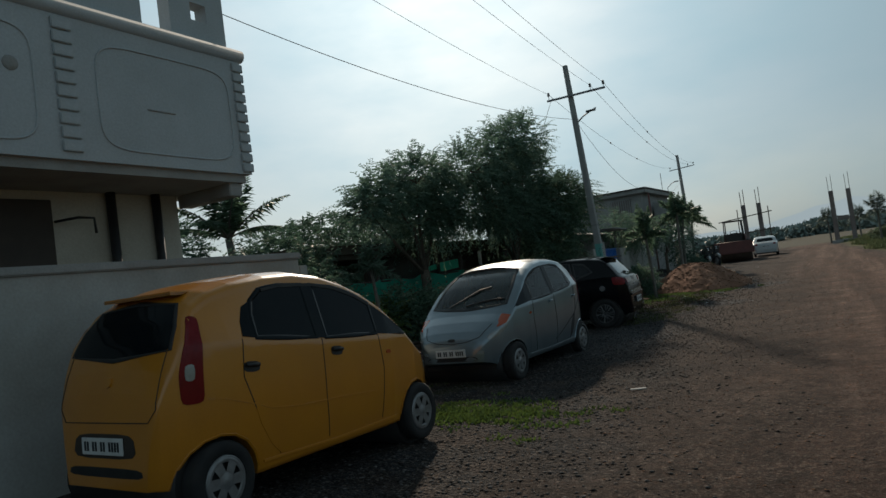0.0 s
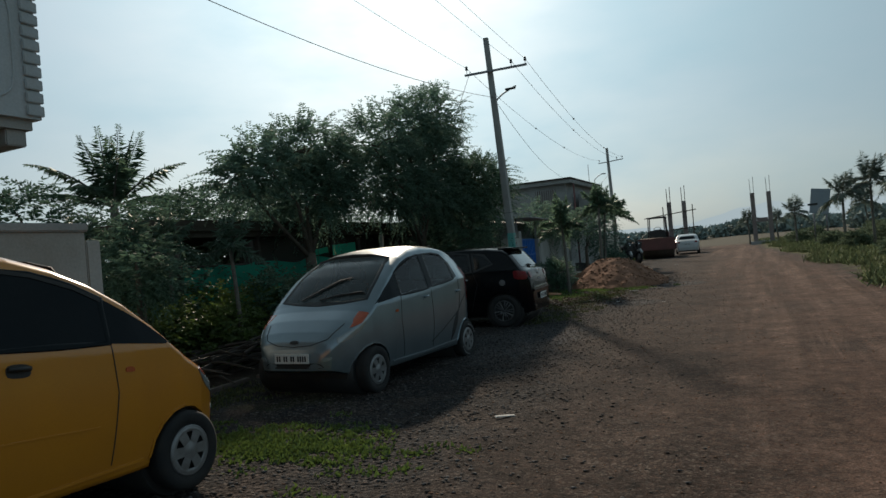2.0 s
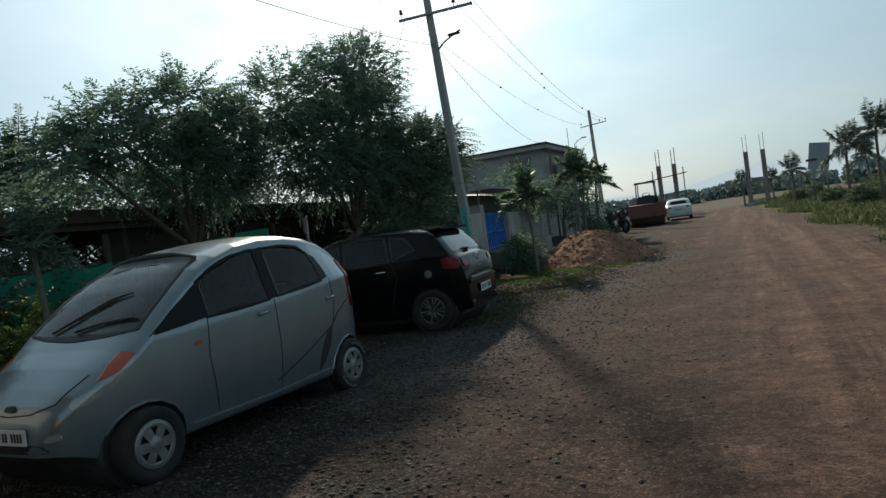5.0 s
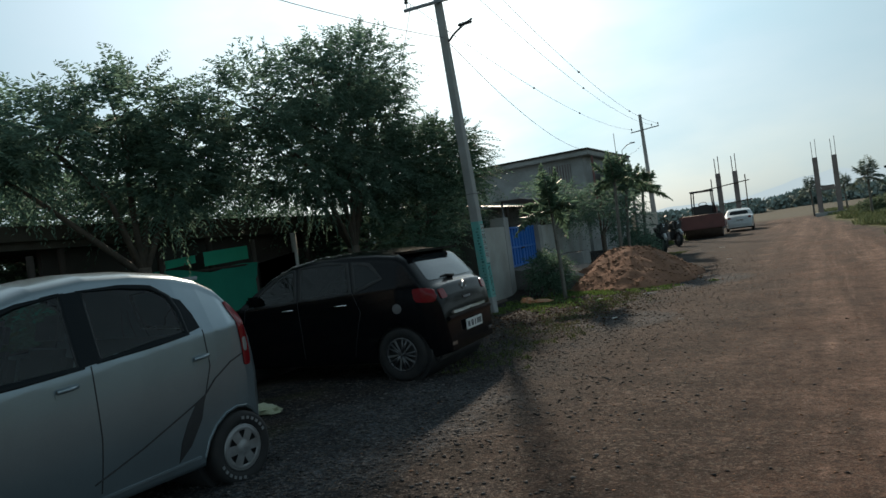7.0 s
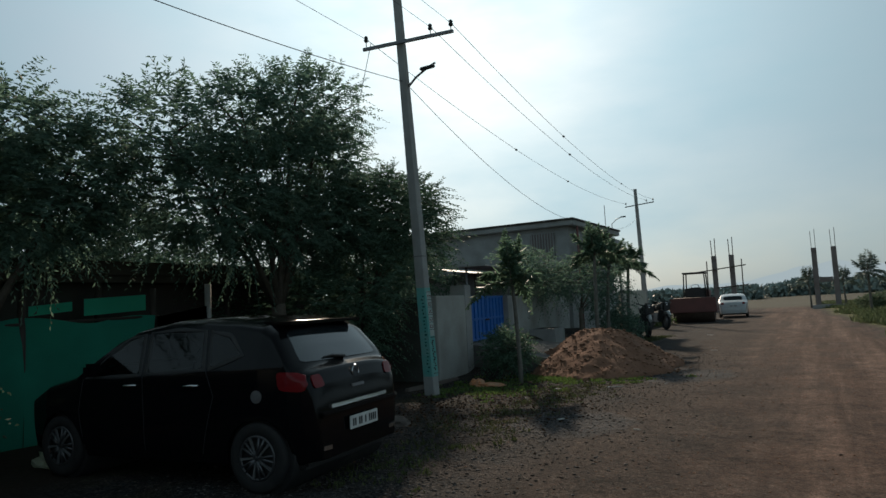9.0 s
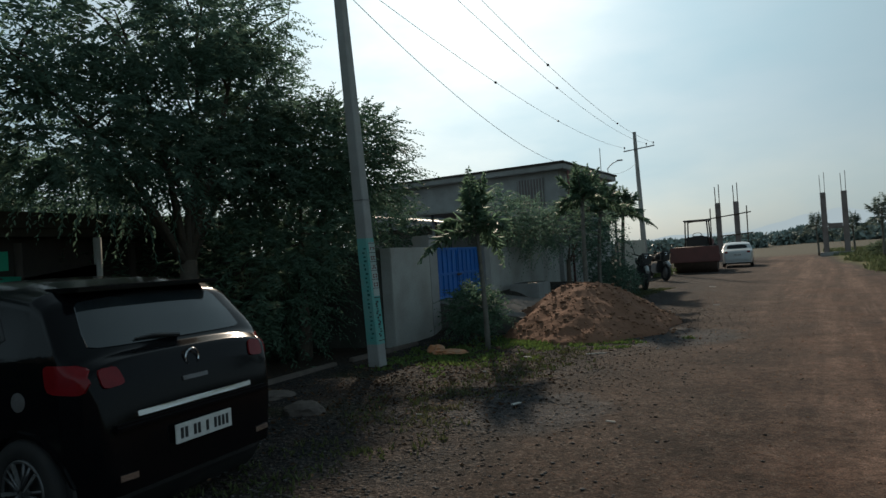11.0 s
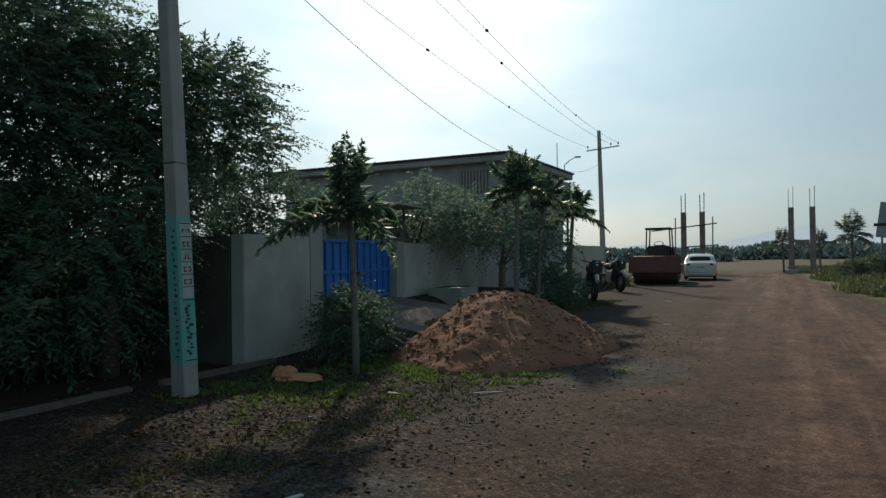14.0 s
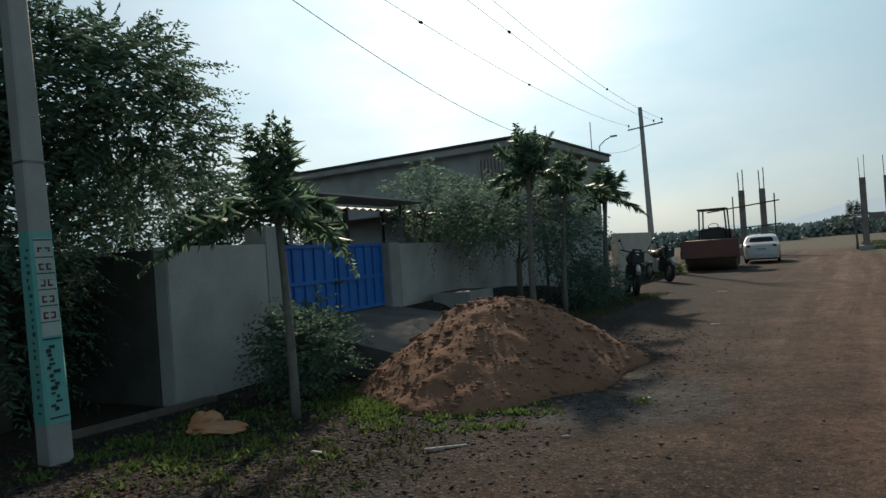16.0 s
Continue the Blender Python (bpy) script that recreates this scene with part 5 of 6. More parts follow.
wall = tagged(part("compound_wall", box(-5.16, -6.0, -0.1, -5.0, 6.04, 1.83, 0.01), "whitewash"), "whitewashed plastered compound wall with dirty foot", "wall", kind="structure")
part("coping", box(-5.19, -6.0, 1.825, -4.97, 6.06, 1.90, 0.012), "cement", wall)
wall = tagged(part("compound_wall", box(-9.0, 6.06, -0.1, -5.02, 6.20, 1.75, 0.01), "whitewash"), "whitewashed side wall of the house plot", "wall", kind="structure")


# ---- plot with the blue gate ----
def line_x(y):
    return -6.1 - 0.11 * (y - 19.9)


plot_turn = Matrix.Translation((-6.1, 19.9, 0)) @ Matrix.Rotation(math.atan(0.11), 4, 'Z')


def along(name, a, b, z0, z1, mat, thick=0.20, label="whitewashed plastered boundary wall", cap=True):
    w = tagged(part(name, box(-thick, a, z0, 0, b, z1, 0.012, turn=plot_turn), mat), label, "wall", kind="structure")
    return w


along("boundary_wall", 0.0, 1.50, -0.1, 1.64, "whitewash")
w = along("boundary_wall", 4.75, 11.2, -0.1, 1.60, "whitewash", label="whitewashed boundary wall beside the blue gate")
along("gate_pillar", 1.50, 1.86, -0.1, 1.86, "cement", 0.34, "square cement gate pillar")
along("gate_pillar", 4.42, 4.76, -0.1, 1.62, "cement", 0.34, "square cement gate pillar")
side = tagged(part("boundary_wall", box(-4.6, -0.02, -0.1, -0.21, 0.18, 1.62, 0.012, turn=plot_turn), "shaded_wall"), "cement side wall of the plot, its shade put into the colour", "wall", kind="structure")
gate = thing("double_gate", plot_turn, "bright blue sheet metal double gate, closed, with raised ribs", "gate")
for g0 in (1.90, 3.17):
    leaf = part("gate_leaf", box(-0.19, g0, 0.62, -0.15, g0 + 1.24, 1.62, 0.006), "blue_gate", gate)
    for k in range(6):
        yy = g0 + 0.03 + 0.236 * k
        part("rib", box(-0.152, yy - 0.02, 0.62, -0.125, yy + 0.02, 1.62, 0.005), "blue_gate", leaf)
    for z in (0.64, 1.10, 1.60):
        part("rail", box(-0.15, g0, z - 0.025, -0.118, g0 + 1.24, z + 0.025, 0.005), "blue_gate", leaf)
part("latch", box(-0.13, 3.06, 1.05, -0.10, 3.26, 1.09, 0.004), "rust_steel", gate)
part("canopy_sheet", box(-0.55, 2.2, 2.28, 0.25, 5.4, 2.31, turn=Matrix.Identity(4)), "sheet_roof", gate, "thin sheet canopy over the gate")
for yy in (2.3, 5.3):
    part("canopy_post", tube([(-0.25, yy, 0.5), (-0.25, yy, 2.29)], 0.025, 6), "galvanised", gate)
ramp = bmesh.new()
top = [ramp.verts.new(plot_turn @ Vector(c)) for c in ((-0.3, 1.9, 0.62), (-0.3, 4.5, 0.62), (1.7, 4.9, 0.30), (1.7, 1.7, 0.26))]
bot = [ramp.verts.new(v.co + Vector((0, 0, -0.6))) for v in top]
ramp.faces.new(top)
for k in range(4):
    ramp.faces.new((top[k], bot[k], bot[(k + 1) % 4], top[(k + 1) % 4]))
bmesh.ops.recalc_face_normals(ramp, faces=ramp.faces)
tagged(part("gate_ramp", ramp, "ramp_cement"), "sloping cement ramp before the blue gate", "ramp", kind="structure")
trough = thing("stone_trough", plot_turn @ pose(0.55, 6.0, 0.30, 0, 0, 0), "dark stone wash trough against the wall", "trough")
part("basin", box(-0.35, -0.55, 0.0, 0.35, 0.55, 0.40, 0.02), "cement", trough)
# flat black plate on the solid basin stands in for the shaded hollow
part("mouth_shade", box(-0.27, -0.47, 0.36, 0.27, 0.47, 0.405), "ink", trough)

# building with flat roof
bld = thing("shed_building", Matrix.Identity(4), "flat-roofed cement building with parapet and metal grille window", "building")
part("wall", box(-15.5, 31.5, 0.0, -7.35, 37.0, 4.05), "cement", bld)
part("roof", box(-15.9, 31.2, 4.05, -7.05, 37.3, 4.25, 0.02), "cement", bld)
part("roof_edge", box(-15.95, 31.12, 4.24, -7.0, 37.35, 4.30, 0.01), "dark_wood", bld)
part("sunshade", box(-15.5, 30.6, 2.55, -7.3, 31.5, 2.63, 0.01), "cement", bld)
gr = part("window", box(-8.78, 31.44, 2.95, -7.86, 31.52, 3.85), "raw_column", bld)
for k in range(9):
    part("bar", box(-8.74 + 0.105 * k, 31.40, 2.95, -8.71 + 0.105 * k, 31.44, 3.85), "cement", gr)
part("balcony_panel", box(-7.05, 32.4, 2.55, -6.25, 34.3, 3.62, 0.02), "cement", bld, "dark projecting balcony box")
part("balcony_post", tube([(-6.32, 34.2, 0.0), (-6.32, 34.2, 2.6)], 0.04, 8), "galvanised", bld)
part("pipe", tube([(-6.98, 31.44, 0.3), (-6.98, 31.44, 4.0)], 0.04, 8), "red_machine", bld)
lamp = thing("roof_lamp", pose(-7.2, 36.8, 4.3), "small street lamp on a bracket above the roof", "lamp")
part("arm", tube([(0, 0, 0), (0, 0, 0.25), (0.2, 0, 0.42), (0.4, 0, 0.5)], 0.018, 6), "galvanised", lamp)
part("head", box(0.38, -0.05, 0.48, 0.60, 0.05, 0.53, 0.012), "galvanised", lamp)
ant = thing("aerial_mast", pose(-7.5, 36.9, 4.3), "thin aerial mast on the roof", "aerial")
part("mast", tube([(0, 0, 0), (0, 0, 1.1)], 0.015, 5), "galvanised", ant)
wall = tagged(part("yard_wall", box(-7.6, 38.5, -0.1, -7.4, 43.0, 1.7, 0.01), "plaster"), "low cream plastered yard wall", "wall", kind="structure")
shed = thing("lean_to", pose(-9.5, 27.5, 0.0, 0, 0, 6), "lean-to with pale corrugated sheet roof behind the wall", "shed")
bm = bmesh.new()
g = []
for i in range(60):
    g.append([bm.verts.new((-1.8 + 3.6 * j, -3.6 + 0.12 * i, 2.75 - 0.5 * j + (0.018 if i % 2 else -0.018))) for j in (0, 1)])
for a, b in zip(g, g[1:]):
    bm.faces.new((a[0], b[0], b[1], a[1])).smooth = True
sheet = part("roof_sheet", bm, "sheet_roof", shed)
for x, z in ((-1.7, 2.7), (1.7, 2.25)):
    for y in (-3.4, 0, 3.3):
        part("post", tube([(x, y, 0), (x, y, z)], 0.05, 6), "dark_wood", shed)


# ---- trees, palms and shrubs ----
def tree(m, trunk_h, radius, blobs, twigs, label, mat, seed, leaf=0.10, per=12, droop=0.6, twig=0.5, category="tree", name="tree", wide=0.34, shell=0.5):
    rg = np.random.RandomState(seed)
    rr = random.Random(seed)
    t = thing(name, m, label, category)
    bm = bmesh.new()
    fork = Vector((rr.uniform(-0.1, 0.1), rr.uniform(-0.1, 0.1), trunk_h))
    tube([(0, 0, -0.1), (0.03, 0.02, trunk_h * 0.5), fork], [radius * 1.25, radius, radius * 0.85], 10, bm)
    for b in blobs:
        c = Vector(b[:3])
        mid = fork.lerp(c, 0.5) + Vector((rr.uniform(-0.15, 0.15), rr.uniform(-0.15, 0.15), 0.1))
        tube([fork - Vector((0, 0, 0.1)), mid, c], [radius * 0.45, radius * 0.27, radius * 0.10], 7, bm)
        for _ in range(6):
            e = c + Vector([rr.uniform(-0.75, 0.75) * b[3 + i] for i in range(3)])
            s = mid.lerp(c, rr.uniform(0.3, 1.0))
            tube([s, s.lerp(e, 0.5) + Vector((0, 0, 0.06)), e], [radius * 0.2, radius * 0.12, 0.008], 5, bm)
    part("trunk", bm, "bark", t)
    part("crown", leaf_mesh("crown", foliage(blobs, twigs, per, leaf, rg, droop, twig, shell, wide), mat), mat, t)
    return t


# the tall feathery tree by the pole
tree(pose(-7.25, 16.85, 0), 1.6, 0.13, [(0.2, 1.0, 5.0, 0.7, 0.65, 0.65), (0.2, 0.2, 4.75, 0.8, 0.7, 0.7), (0.2, -0.9, 4.4, 0.8, 0.7, 0.6), (0.1, -2.2, 3.9, 0.85, 0.75, 0.6), (0.0, 1.4, 4.1, 0.7, 0.6, 0.8), (-0.1, 0.4, 3.7, 1.0, 1.3, 0.8), (-0.1, -1.3, 3.2, 0.9, 1.4, 0.7), (0.0, 1.2, 3.0, 0.9, 0.9, 0.7), (0.0, -0.2, 2.8, 0.9, 1.6, 0.4)], 2600, "tall feathery green tree with drooping leafy twigs", "leaf", 11, 0.105, 22, 0.38, 0.55, wide=0.32)
# the broad one before it
tree(pose(-7.6, 12.7, 0), 1.6, 0.12, [(0.1, 0.0, 3.7, 0.7, 0.65, 0.42), (0.0, -1.15, 3.25, 0.65, 0.6, 0.40), (0.0, -1.8, 2.95, 0.45, 0.4, 0.25), (0.0, 0.95, 3.35, 0.65, 0.65, 0.5), (-0.1, 0.5, 2.8, 0.8, 0.9, 0.45)], 1250, "broad green tree with loose drooping foliage", "leaf", 12, 0.105, 22, 0.38, 0.55, wide=0.32)
# darker leaf colour stands in for the shade behind the pole
tree(pose(-6.9, 18.6, 0), 1.0, 0.10, [(0.0, 0.0, 2.0, 0.75, 0.95, 0.9), (0.25, 0.9, 3.2, 0.75, 0.9, 0.65), (0.1, 1.7, 2.9, 0.7, 0.75, 0.6), (-0.4, -0.4, 1.2, 0.9, 1.2, 1.0), (0.0, 0.3, 3.2, 0.8, 0.8, 0.7), (0.1, 1.5, 3.6, 0.5, 0.7, 0.4)], 1700, "dense green tree behind the pole, shade put into its leaf colour", "leaf_dark", 13, 0.115, 20, 0.4, 0.6, wide=0.30)
tree(pose(-9.0, 16.9, 0), 0.6, 0.09, [(0.0, -0.2, 1.0, 0.7, 1.2, 0.8), (0.0, 1.1, 1.2, 0.7, 0.9, 0.9), (-0.4, 0.2, 2.0, 0.8, 1.7, 0.6)], 1300, "loose dark bush in the shade of the taller trees", "leaf_dark", 14, 0.10, 12, 0.8, 0.5, shell=0.1)
# last two blobs are added to fill the bright gap under the canopy
tree(pose(-11.5, 14.0, 0), 1.4, 0.12, [(0.0, 0.5, 1.6, 1.6, 2.2, 0.8), (-0.5, 3.0, 1.9, 1.8, 2.0, 1.0), (0.2, -1.6, 2.3, 1.4, 1.6, 0.8), (0.0, 0.6, 2.75, 1.5, 2.2, 0.7), (-0.3, 3.2, 2.9, 1.6, 1.9, 0.8)], 3600, "dark green tree behind the netting", "leaf_dark", 15, 0.13)
tree(pose(-17.5, 14.0, 0), 1.0, 0.12, [(0, -0.6, 3.0, 1.4, 1.3, 1.3), (-1.5, -3.5, 2.8, 2.0, 2.0, 1.5)], 1500, "dark round-headed tree in the back plot", "leaf_dark", 17, 0.16)
tree(pose(-9.0, 21.5, 0), 1.2, 0.10, [(0, 0, 2.3, 1.1, 1.3, 0.8), (0.2, 1.8, 2.2, 1.0, 1.2, 0.7)], 1300, "dark green tree inside the walled plot", "leaf_dark", 18, 0.11)


def palm(m, stem, radius, count, length, leaflet, label, seed, sag=0.55, pairs=34, tilt=0.6, width=0.022, ring=False, name="palm_tree", mat="palm_leaf", spread=0.85):
    rg = np.random.RandomState(seed)
    t = thing(name, m, label, "palm", "palms")
    bend = rg.uniform(-0.06, 0.06, 2) * stem
    pts = [(float(bend[0] * s * s), float(bend[1] * s * s), float(stem * s) - (0.1 if s == 0 else 0)) for s in np.linspace(0, 1, 9)]
    bm = tube(pts, [radius * (1.25 - 0.4 * s) * (1 + 0.05 * (k % 2)) for k, s in enumerate(np.linspace(0, 1, 9))], 10)
    part("trunk", bm, "palm_bark", t)
    chunks = []
    ribs = bmesh.new()
    for k in range(count):
        a = k * 2.39996 + rg.uniform(-0.2, 0.2)
        e = tilt + spread * (0.5 - k / count) * 2 + rg.uniform(-0.1, 0.1)
        e = max(-0.25, min(1.4, e))
        h = (math.cos(a) * math.cos(e), math.sin(a) * math.cos(e), math.sin(e))
        p, ch = frond(pts[-1], h, length * rg.uniform(0.8, 1.1), sag * rg.uniform(0.7, 1.3) * (0.25 if e > 1 else 1), pairs, leaflet, rg, width, 0.55, ring)
        tube(p, [0.012 * length * (1.1 - s) for s in np.linspace(0, 1, 9)], 4, ribs)
        chunks += ch
    part("crown_core", ribs, "palm_bark", t)
    part("crown", leaf_mesh("crown", chunks, mat), mat, t)
    return t


palm(pose(-19.2, 17.8, 0), 3.9, 0.16, 13, 3.5, 0.62, "coconut palm with arching feather fronds behind the wall", 21, 0.34, 60, 0.95, 0.016, False, "palm_tree", "young_palm", 0.62)
# small ornamental palms along the plot wall
palm(pose(-4.45, 19.95, 0.02), 1.72, 0.035, 8, 1.3, 0.25, "slim young ornamental palm with bushy tufted fronds", 22, 0.75, 62, 0.85, 0.017, True, "ornamental_palm", "young_palm", 0.75)
palm(pose(-4.75, 25.7, 0.1), 2.45, 0.045, 10, 1.2, 0.25, "young ornamental palm with bushy tufted fronds", 23, 0.8, 62, 0.85, 0.017, True, "ornamental_palm", "young_palm", 0.75)
palm(pose(-5.1, 27.9, 0.1), 2.3, 0.045, 9, 1.2, 0.25, "young ornamental palm with bushy tufted fronds", 24, 0.7, 62, 0.95, 0.017, True, "ornamental_palm", "young_palm", 0.5)
palm(pose(-5.3, 31.0, 0.1), 2.3, 0.05, 10, 1.0, 0.36, "young palm with long drooping fronds", 25, 0.7, 44, 0.75, 0.016, False, "ornamental_palm", "young_palm")
# lighter leaf colour on these two trees stands in for distance haze
tree(pose(-7.3, 26.3, 0.3), 1.4, 0.06, [(0.1, 0.2, 2.15, 0.75, 0.9, 0.6), (0.4, 1.4, 2.0, 0.7, 0.85, 0.6), (0.5, -0.6, 1.9, 0.5, 0.6, 0.4), (0.9, 0.5, 1.6, 0.5, 0.7, 0.4)], 620, "slender green tree inside the wall beside the blue gate", "leaf", 26, 0.10)
tree(pose(-5.6, 26.9, 0.2), 1.0, 0.06, [(0, 0, 1.8, 0.7, 0.9, 0.6), (0.1, 1.5, 1.9, 0.7, 0.9, 0.7), (0.1, 2.6, 1.2, 0.6, 0.8, 0.8)], 560, "green tree with dense crown beside the plot wall", "leaf", 27, 0.11)


def shrub(m, blobs, twigs, label, mat, seed, leaf=0.07, per=9, name="shrub", wide=0.5):
    return tree(m, 0.12, 0.018, blobs, twigs, label, mat, seed, leaf, per, 0.35, 0.3, "shrub", name, wide)


shrub(pose(-4.95, 20.6, 0.05), [(0.0, 0, 0.42, 0.44, 0.50, 0.34), (-0.25, 0.35, 0.50, 0.42, 0.45, 0.36), (0.15, -0.3, 0.55, 0.3, 0.3, 0.3)], 520, "leafy green shrub at the foot of a young palm", "leaf_dark", 31, 0.07)
shrub(pose(-5.0, 29.6, 0.05), [(-0.3, 0, 0.5, 0.5, 0.9, 0.45), (-0.2, 1.0, 0.4, 0.4, 0.6, 0.35)], 420, "low green shrubs beside the plot wall", "leaf", 32, 0.09)
shrub(pose(-6.7, 40.5, 0.0), [(-0.3, 0, 0.25, 0.7, 1.0, 0.22), (0.0, 2.0, 0.2, 0.5, 1.0, 0.2)], 400, "low green weeds behind the motorcycles", "leaf_lime", 33, 0.1)
# belt of shrubs between the house plot and the netting
# lime entries: the yellow-green of sunlit leaves is put into their colour
HEDGE = [(-7.3, 6.95, 0.75, 0.5, "leaf_lime"), (-7.3, 8.3, 0.62, 0.55, "leaf_lime"), (-7.0, 9.3, 0.6, 0.5, "leaf_lime"), (-7.3, 10.1, 0.75, 0.6, "leaf_lime"), (-6.9, 10.9, 0.8, 0.5, "leaf_dark"), (-8.2, 7.4, 1.3, 0.7, "leaf_dark"), (-8.0, 9.0, 1.2, 0.8, "leaf_dark"), (-7.7, 7.7, 0.7, 0.5, "leaf_lime"), (-8.6, 10.2, 1.2, 0.8, "leaf_dark"), (-9.6, 7.8, 1.3, 0.9, "leaf_dark"), (-7.2, 11.6, 0.9, 0.6, "leaf_dark"), (-9.4, 9.3, 1.3, 0.8, "leaf_dark")]
for k, (x, y, h, r, mat) in enumerate(HEDGE):
    shrub(pose(x, y, 0), [(0, 0, h * 0.55, r, r * 1.1, h * 0.55), (0.15, 0.3, h * 0.95, r * 0.75, r * 0.8, h * 0.45), (-0.1, -0.3, h * 1.1, r * 0.6, r * 0.6, h * 0.4)], 620, "dense shrub with sunlight put into its yellow-green leaves" if mat == "leaf_lime" else "dense dark green shrub in the hedge", mat, 40 + k, 0.085, 9, "hedge_shrub")
# tall spiky stems above the hedge
for k, (x, y, h) in enumerate(((-6.9, 8.2, 1.75), (-7.4, 9.1, 1.85), (-6.6, 9.6, 1.7), (-8.3, 8.5, 1.9))):
    palm(pose(x, y, 0), h, 0.03, 9, 0.6, 0.22, "thin-stemmed plant with a tuft of narrow leaves", 60 + k, 0.5, 22, 0.7, 0.014, True, "tufted_plant")
sap = thing("sapling", pose(-6.5, 7.75, 0), "thin bare sapling trunk with leaves above", "sapling")
part("trunk", tube([(0, 0, -0.1), (0.02, 0.02, 0.6), (-0.02, 0.05, 1.2), (0.05, 0.0, 1.6)], [0.045, 0.038, 0.03, 0.015], 8), "bark", sap)
part("crown", leaf_mesh("crown", foliage([(0.0, 0.0, 1.4, 0.45, 0.45, 0.3), (-0.3, 0.3, 1.65, 0.4, 0.4, 0.26)], 260, 14, 0.09, np.random.RandomState(70), 0.5, 0.35), "leaf_dark"), "leaf_dark", sap)

# brushwood stacked along the kerb
rng = random.Random(8)
for k in range(70):
    y, x, z = rng.uniform(7.3, 10.6), rng.uniform(-6.8, -5.55), rng.uniform(0.04, 0.36)
    a, ln = rng.uniform(-0.5, 0.5) + math.pi / 2 * (k % 3 == 0), rng.uniform(0.6, 1.6)
    d = Vector((math.sin(a), math.cos(a), rng.uniform(-0.12, 0.12))) * ln / 2
    c = Vector((x, y, z))
    ob = part("dry_branch", tube([c - d, c + Vector((rng.uniform(-0.05, 0.05), 0, 0.05)), c + d], [rng.uniform(0.015, 0.03), 0.018, 0.008], 5), "dark_wood")
    tagged(ob, "dry grey branch in a brushwood heap", "branch", "brushwood heap")
for y, ln, a in ((7.6, 1.5, 0.05), (9.3, 1.6, -0.03), (11.0, 1.4, 0.02), (15.5, 1.7, 0.0), (17.4, 1.6, 0.04), (19.4, 1.7, -0.03)):
    x = -5.35 if y < 12 else -5.95
    k = part("kerb_stone", box(-0.045, -ln / 2, -0.05, 0.045, ln / 2, 0.055, 0.012), "stone")
    k.matrix_basis = pose(x, y, 0, 0, 0, math.degrees(a))
    tagged(k, "low grey cement kerb stone along the plots", "kerb", kind="structure")

# ---- green netting fence behind the cars ----
fence = thing("net_fence", Matrix.Identity(4), "sagging green shade-net fence on wooden posts", "fence")
ys = [9.8, 11.5, 13.3, 15.1]
for a, b in zip(ys, ys[1:]):
    bm = bmesh.new()
    g = []
    for i in range(17):
        s = i / 16
        top = 1.52 - 0.05 * math.sin(math.pi * s) + 0.03 * math.sin(9 * s + a)
        g.append([bm.verts.new((-7.95 + 0.05 * math.sin(7 * s + 5 * j + a) * (0.3 + j), a + (b - a) * s, 0.02 + (top - 0.02) * j)) for j in (0, 0.2, 0.4, 0.6, 0.8, 1.0)])
    for u, v in zip(g, g[1:]):
        for j in range(5):
            bm.faces.new((u[j], v[j], v[j + 1], u[j + 1])).smooth = True
    part("net", bm, "net", fence)
for y in ys:
    part("post", tube([(-8.0, y, -0.1), (-8.02, y + 0.02, 1.9)], 0.045, 7), "dark_wood", fence)
# upper strips take the lighter green in place of sun falling through
for a, b, z0, z1 in ((13.4, 13.95, 1.56, 1.68), (14.1, 15.02, 1.54, 1.76)):
    bm = bmesh.new()
    g = [[bm.verts.new((-8.03 + 0.04 * math.sin(6 * s), a + (b - a) * s, z0 + (z1 - z0) * j + 0.05 * s)) for j in (0, 0.5, 1)] for s in np.linspace(0, 1, 8)]
    for u, v in zip(g, g[1:]):
        for j in range(2):
            bm.faces.new((u[j], v[j], v[j + 1], u[j + 1])).smooth = True
    part("upper_net", bm, "sunlit_net", fence, "strip of net above the fence, sunlight put into its green")
part("rail", tube([(-8.0, 9.6, 1.5), (-8.0, 13, 1.46), (-8.0, 15.2, 1.5)], 0.02, 6), "dark_wood", fence)
roofed = thing("low_shed", pose(-9.6, 16.8, 0), "low dark shed with thatched lean-to roof under the trees", "shed")
# roof and wall enlarged beyond need to block sun and sky gaps
part("roof", box(-1.4, -7.3, 2.0, 1.4, 2.6, 2.3, 0.10), "thatch", roofed, "thick dark thatch, deepened to close the sky gap")
part("wall", box(0.85, -4.8, 0, 0.95, 2.5, 2.05), "dark_wood", roofed)
for y in (-7.1, -4.7, -2.3, 0.0, 2.4):
    part("post", tube([(1.25, y, 0), (1.25, y, 2.05)], 0.05, 7), "dark_wood", roofed)
bm = bmesh.new()
vs = [bm.verts.new(c) for c in ((0, 0, 0), (0, 0.88, 0), (0, 0.88, 1.62), (0, 0, 1.49))]
bm.faces.new(vs)
bmesh.ops.solidify(bm, geom=bm.faces[:], thickness=0.06)
panel = part("metal_sheet", bm, "whitewash")
panel.matrix_basis = pose(-7.92, 15.12, 0)
stake = part("fence_stake", tube([(-7.95, 16.03, -0.1), (-7.95, 16.05, 1.96)], 0.05, 8), "whitewash")
tagged(stake, "pale upright stake beside the metal sheet", "post")
tagged(panel, "pale grey metal sheet standing beside the net fence", "metal sheet")

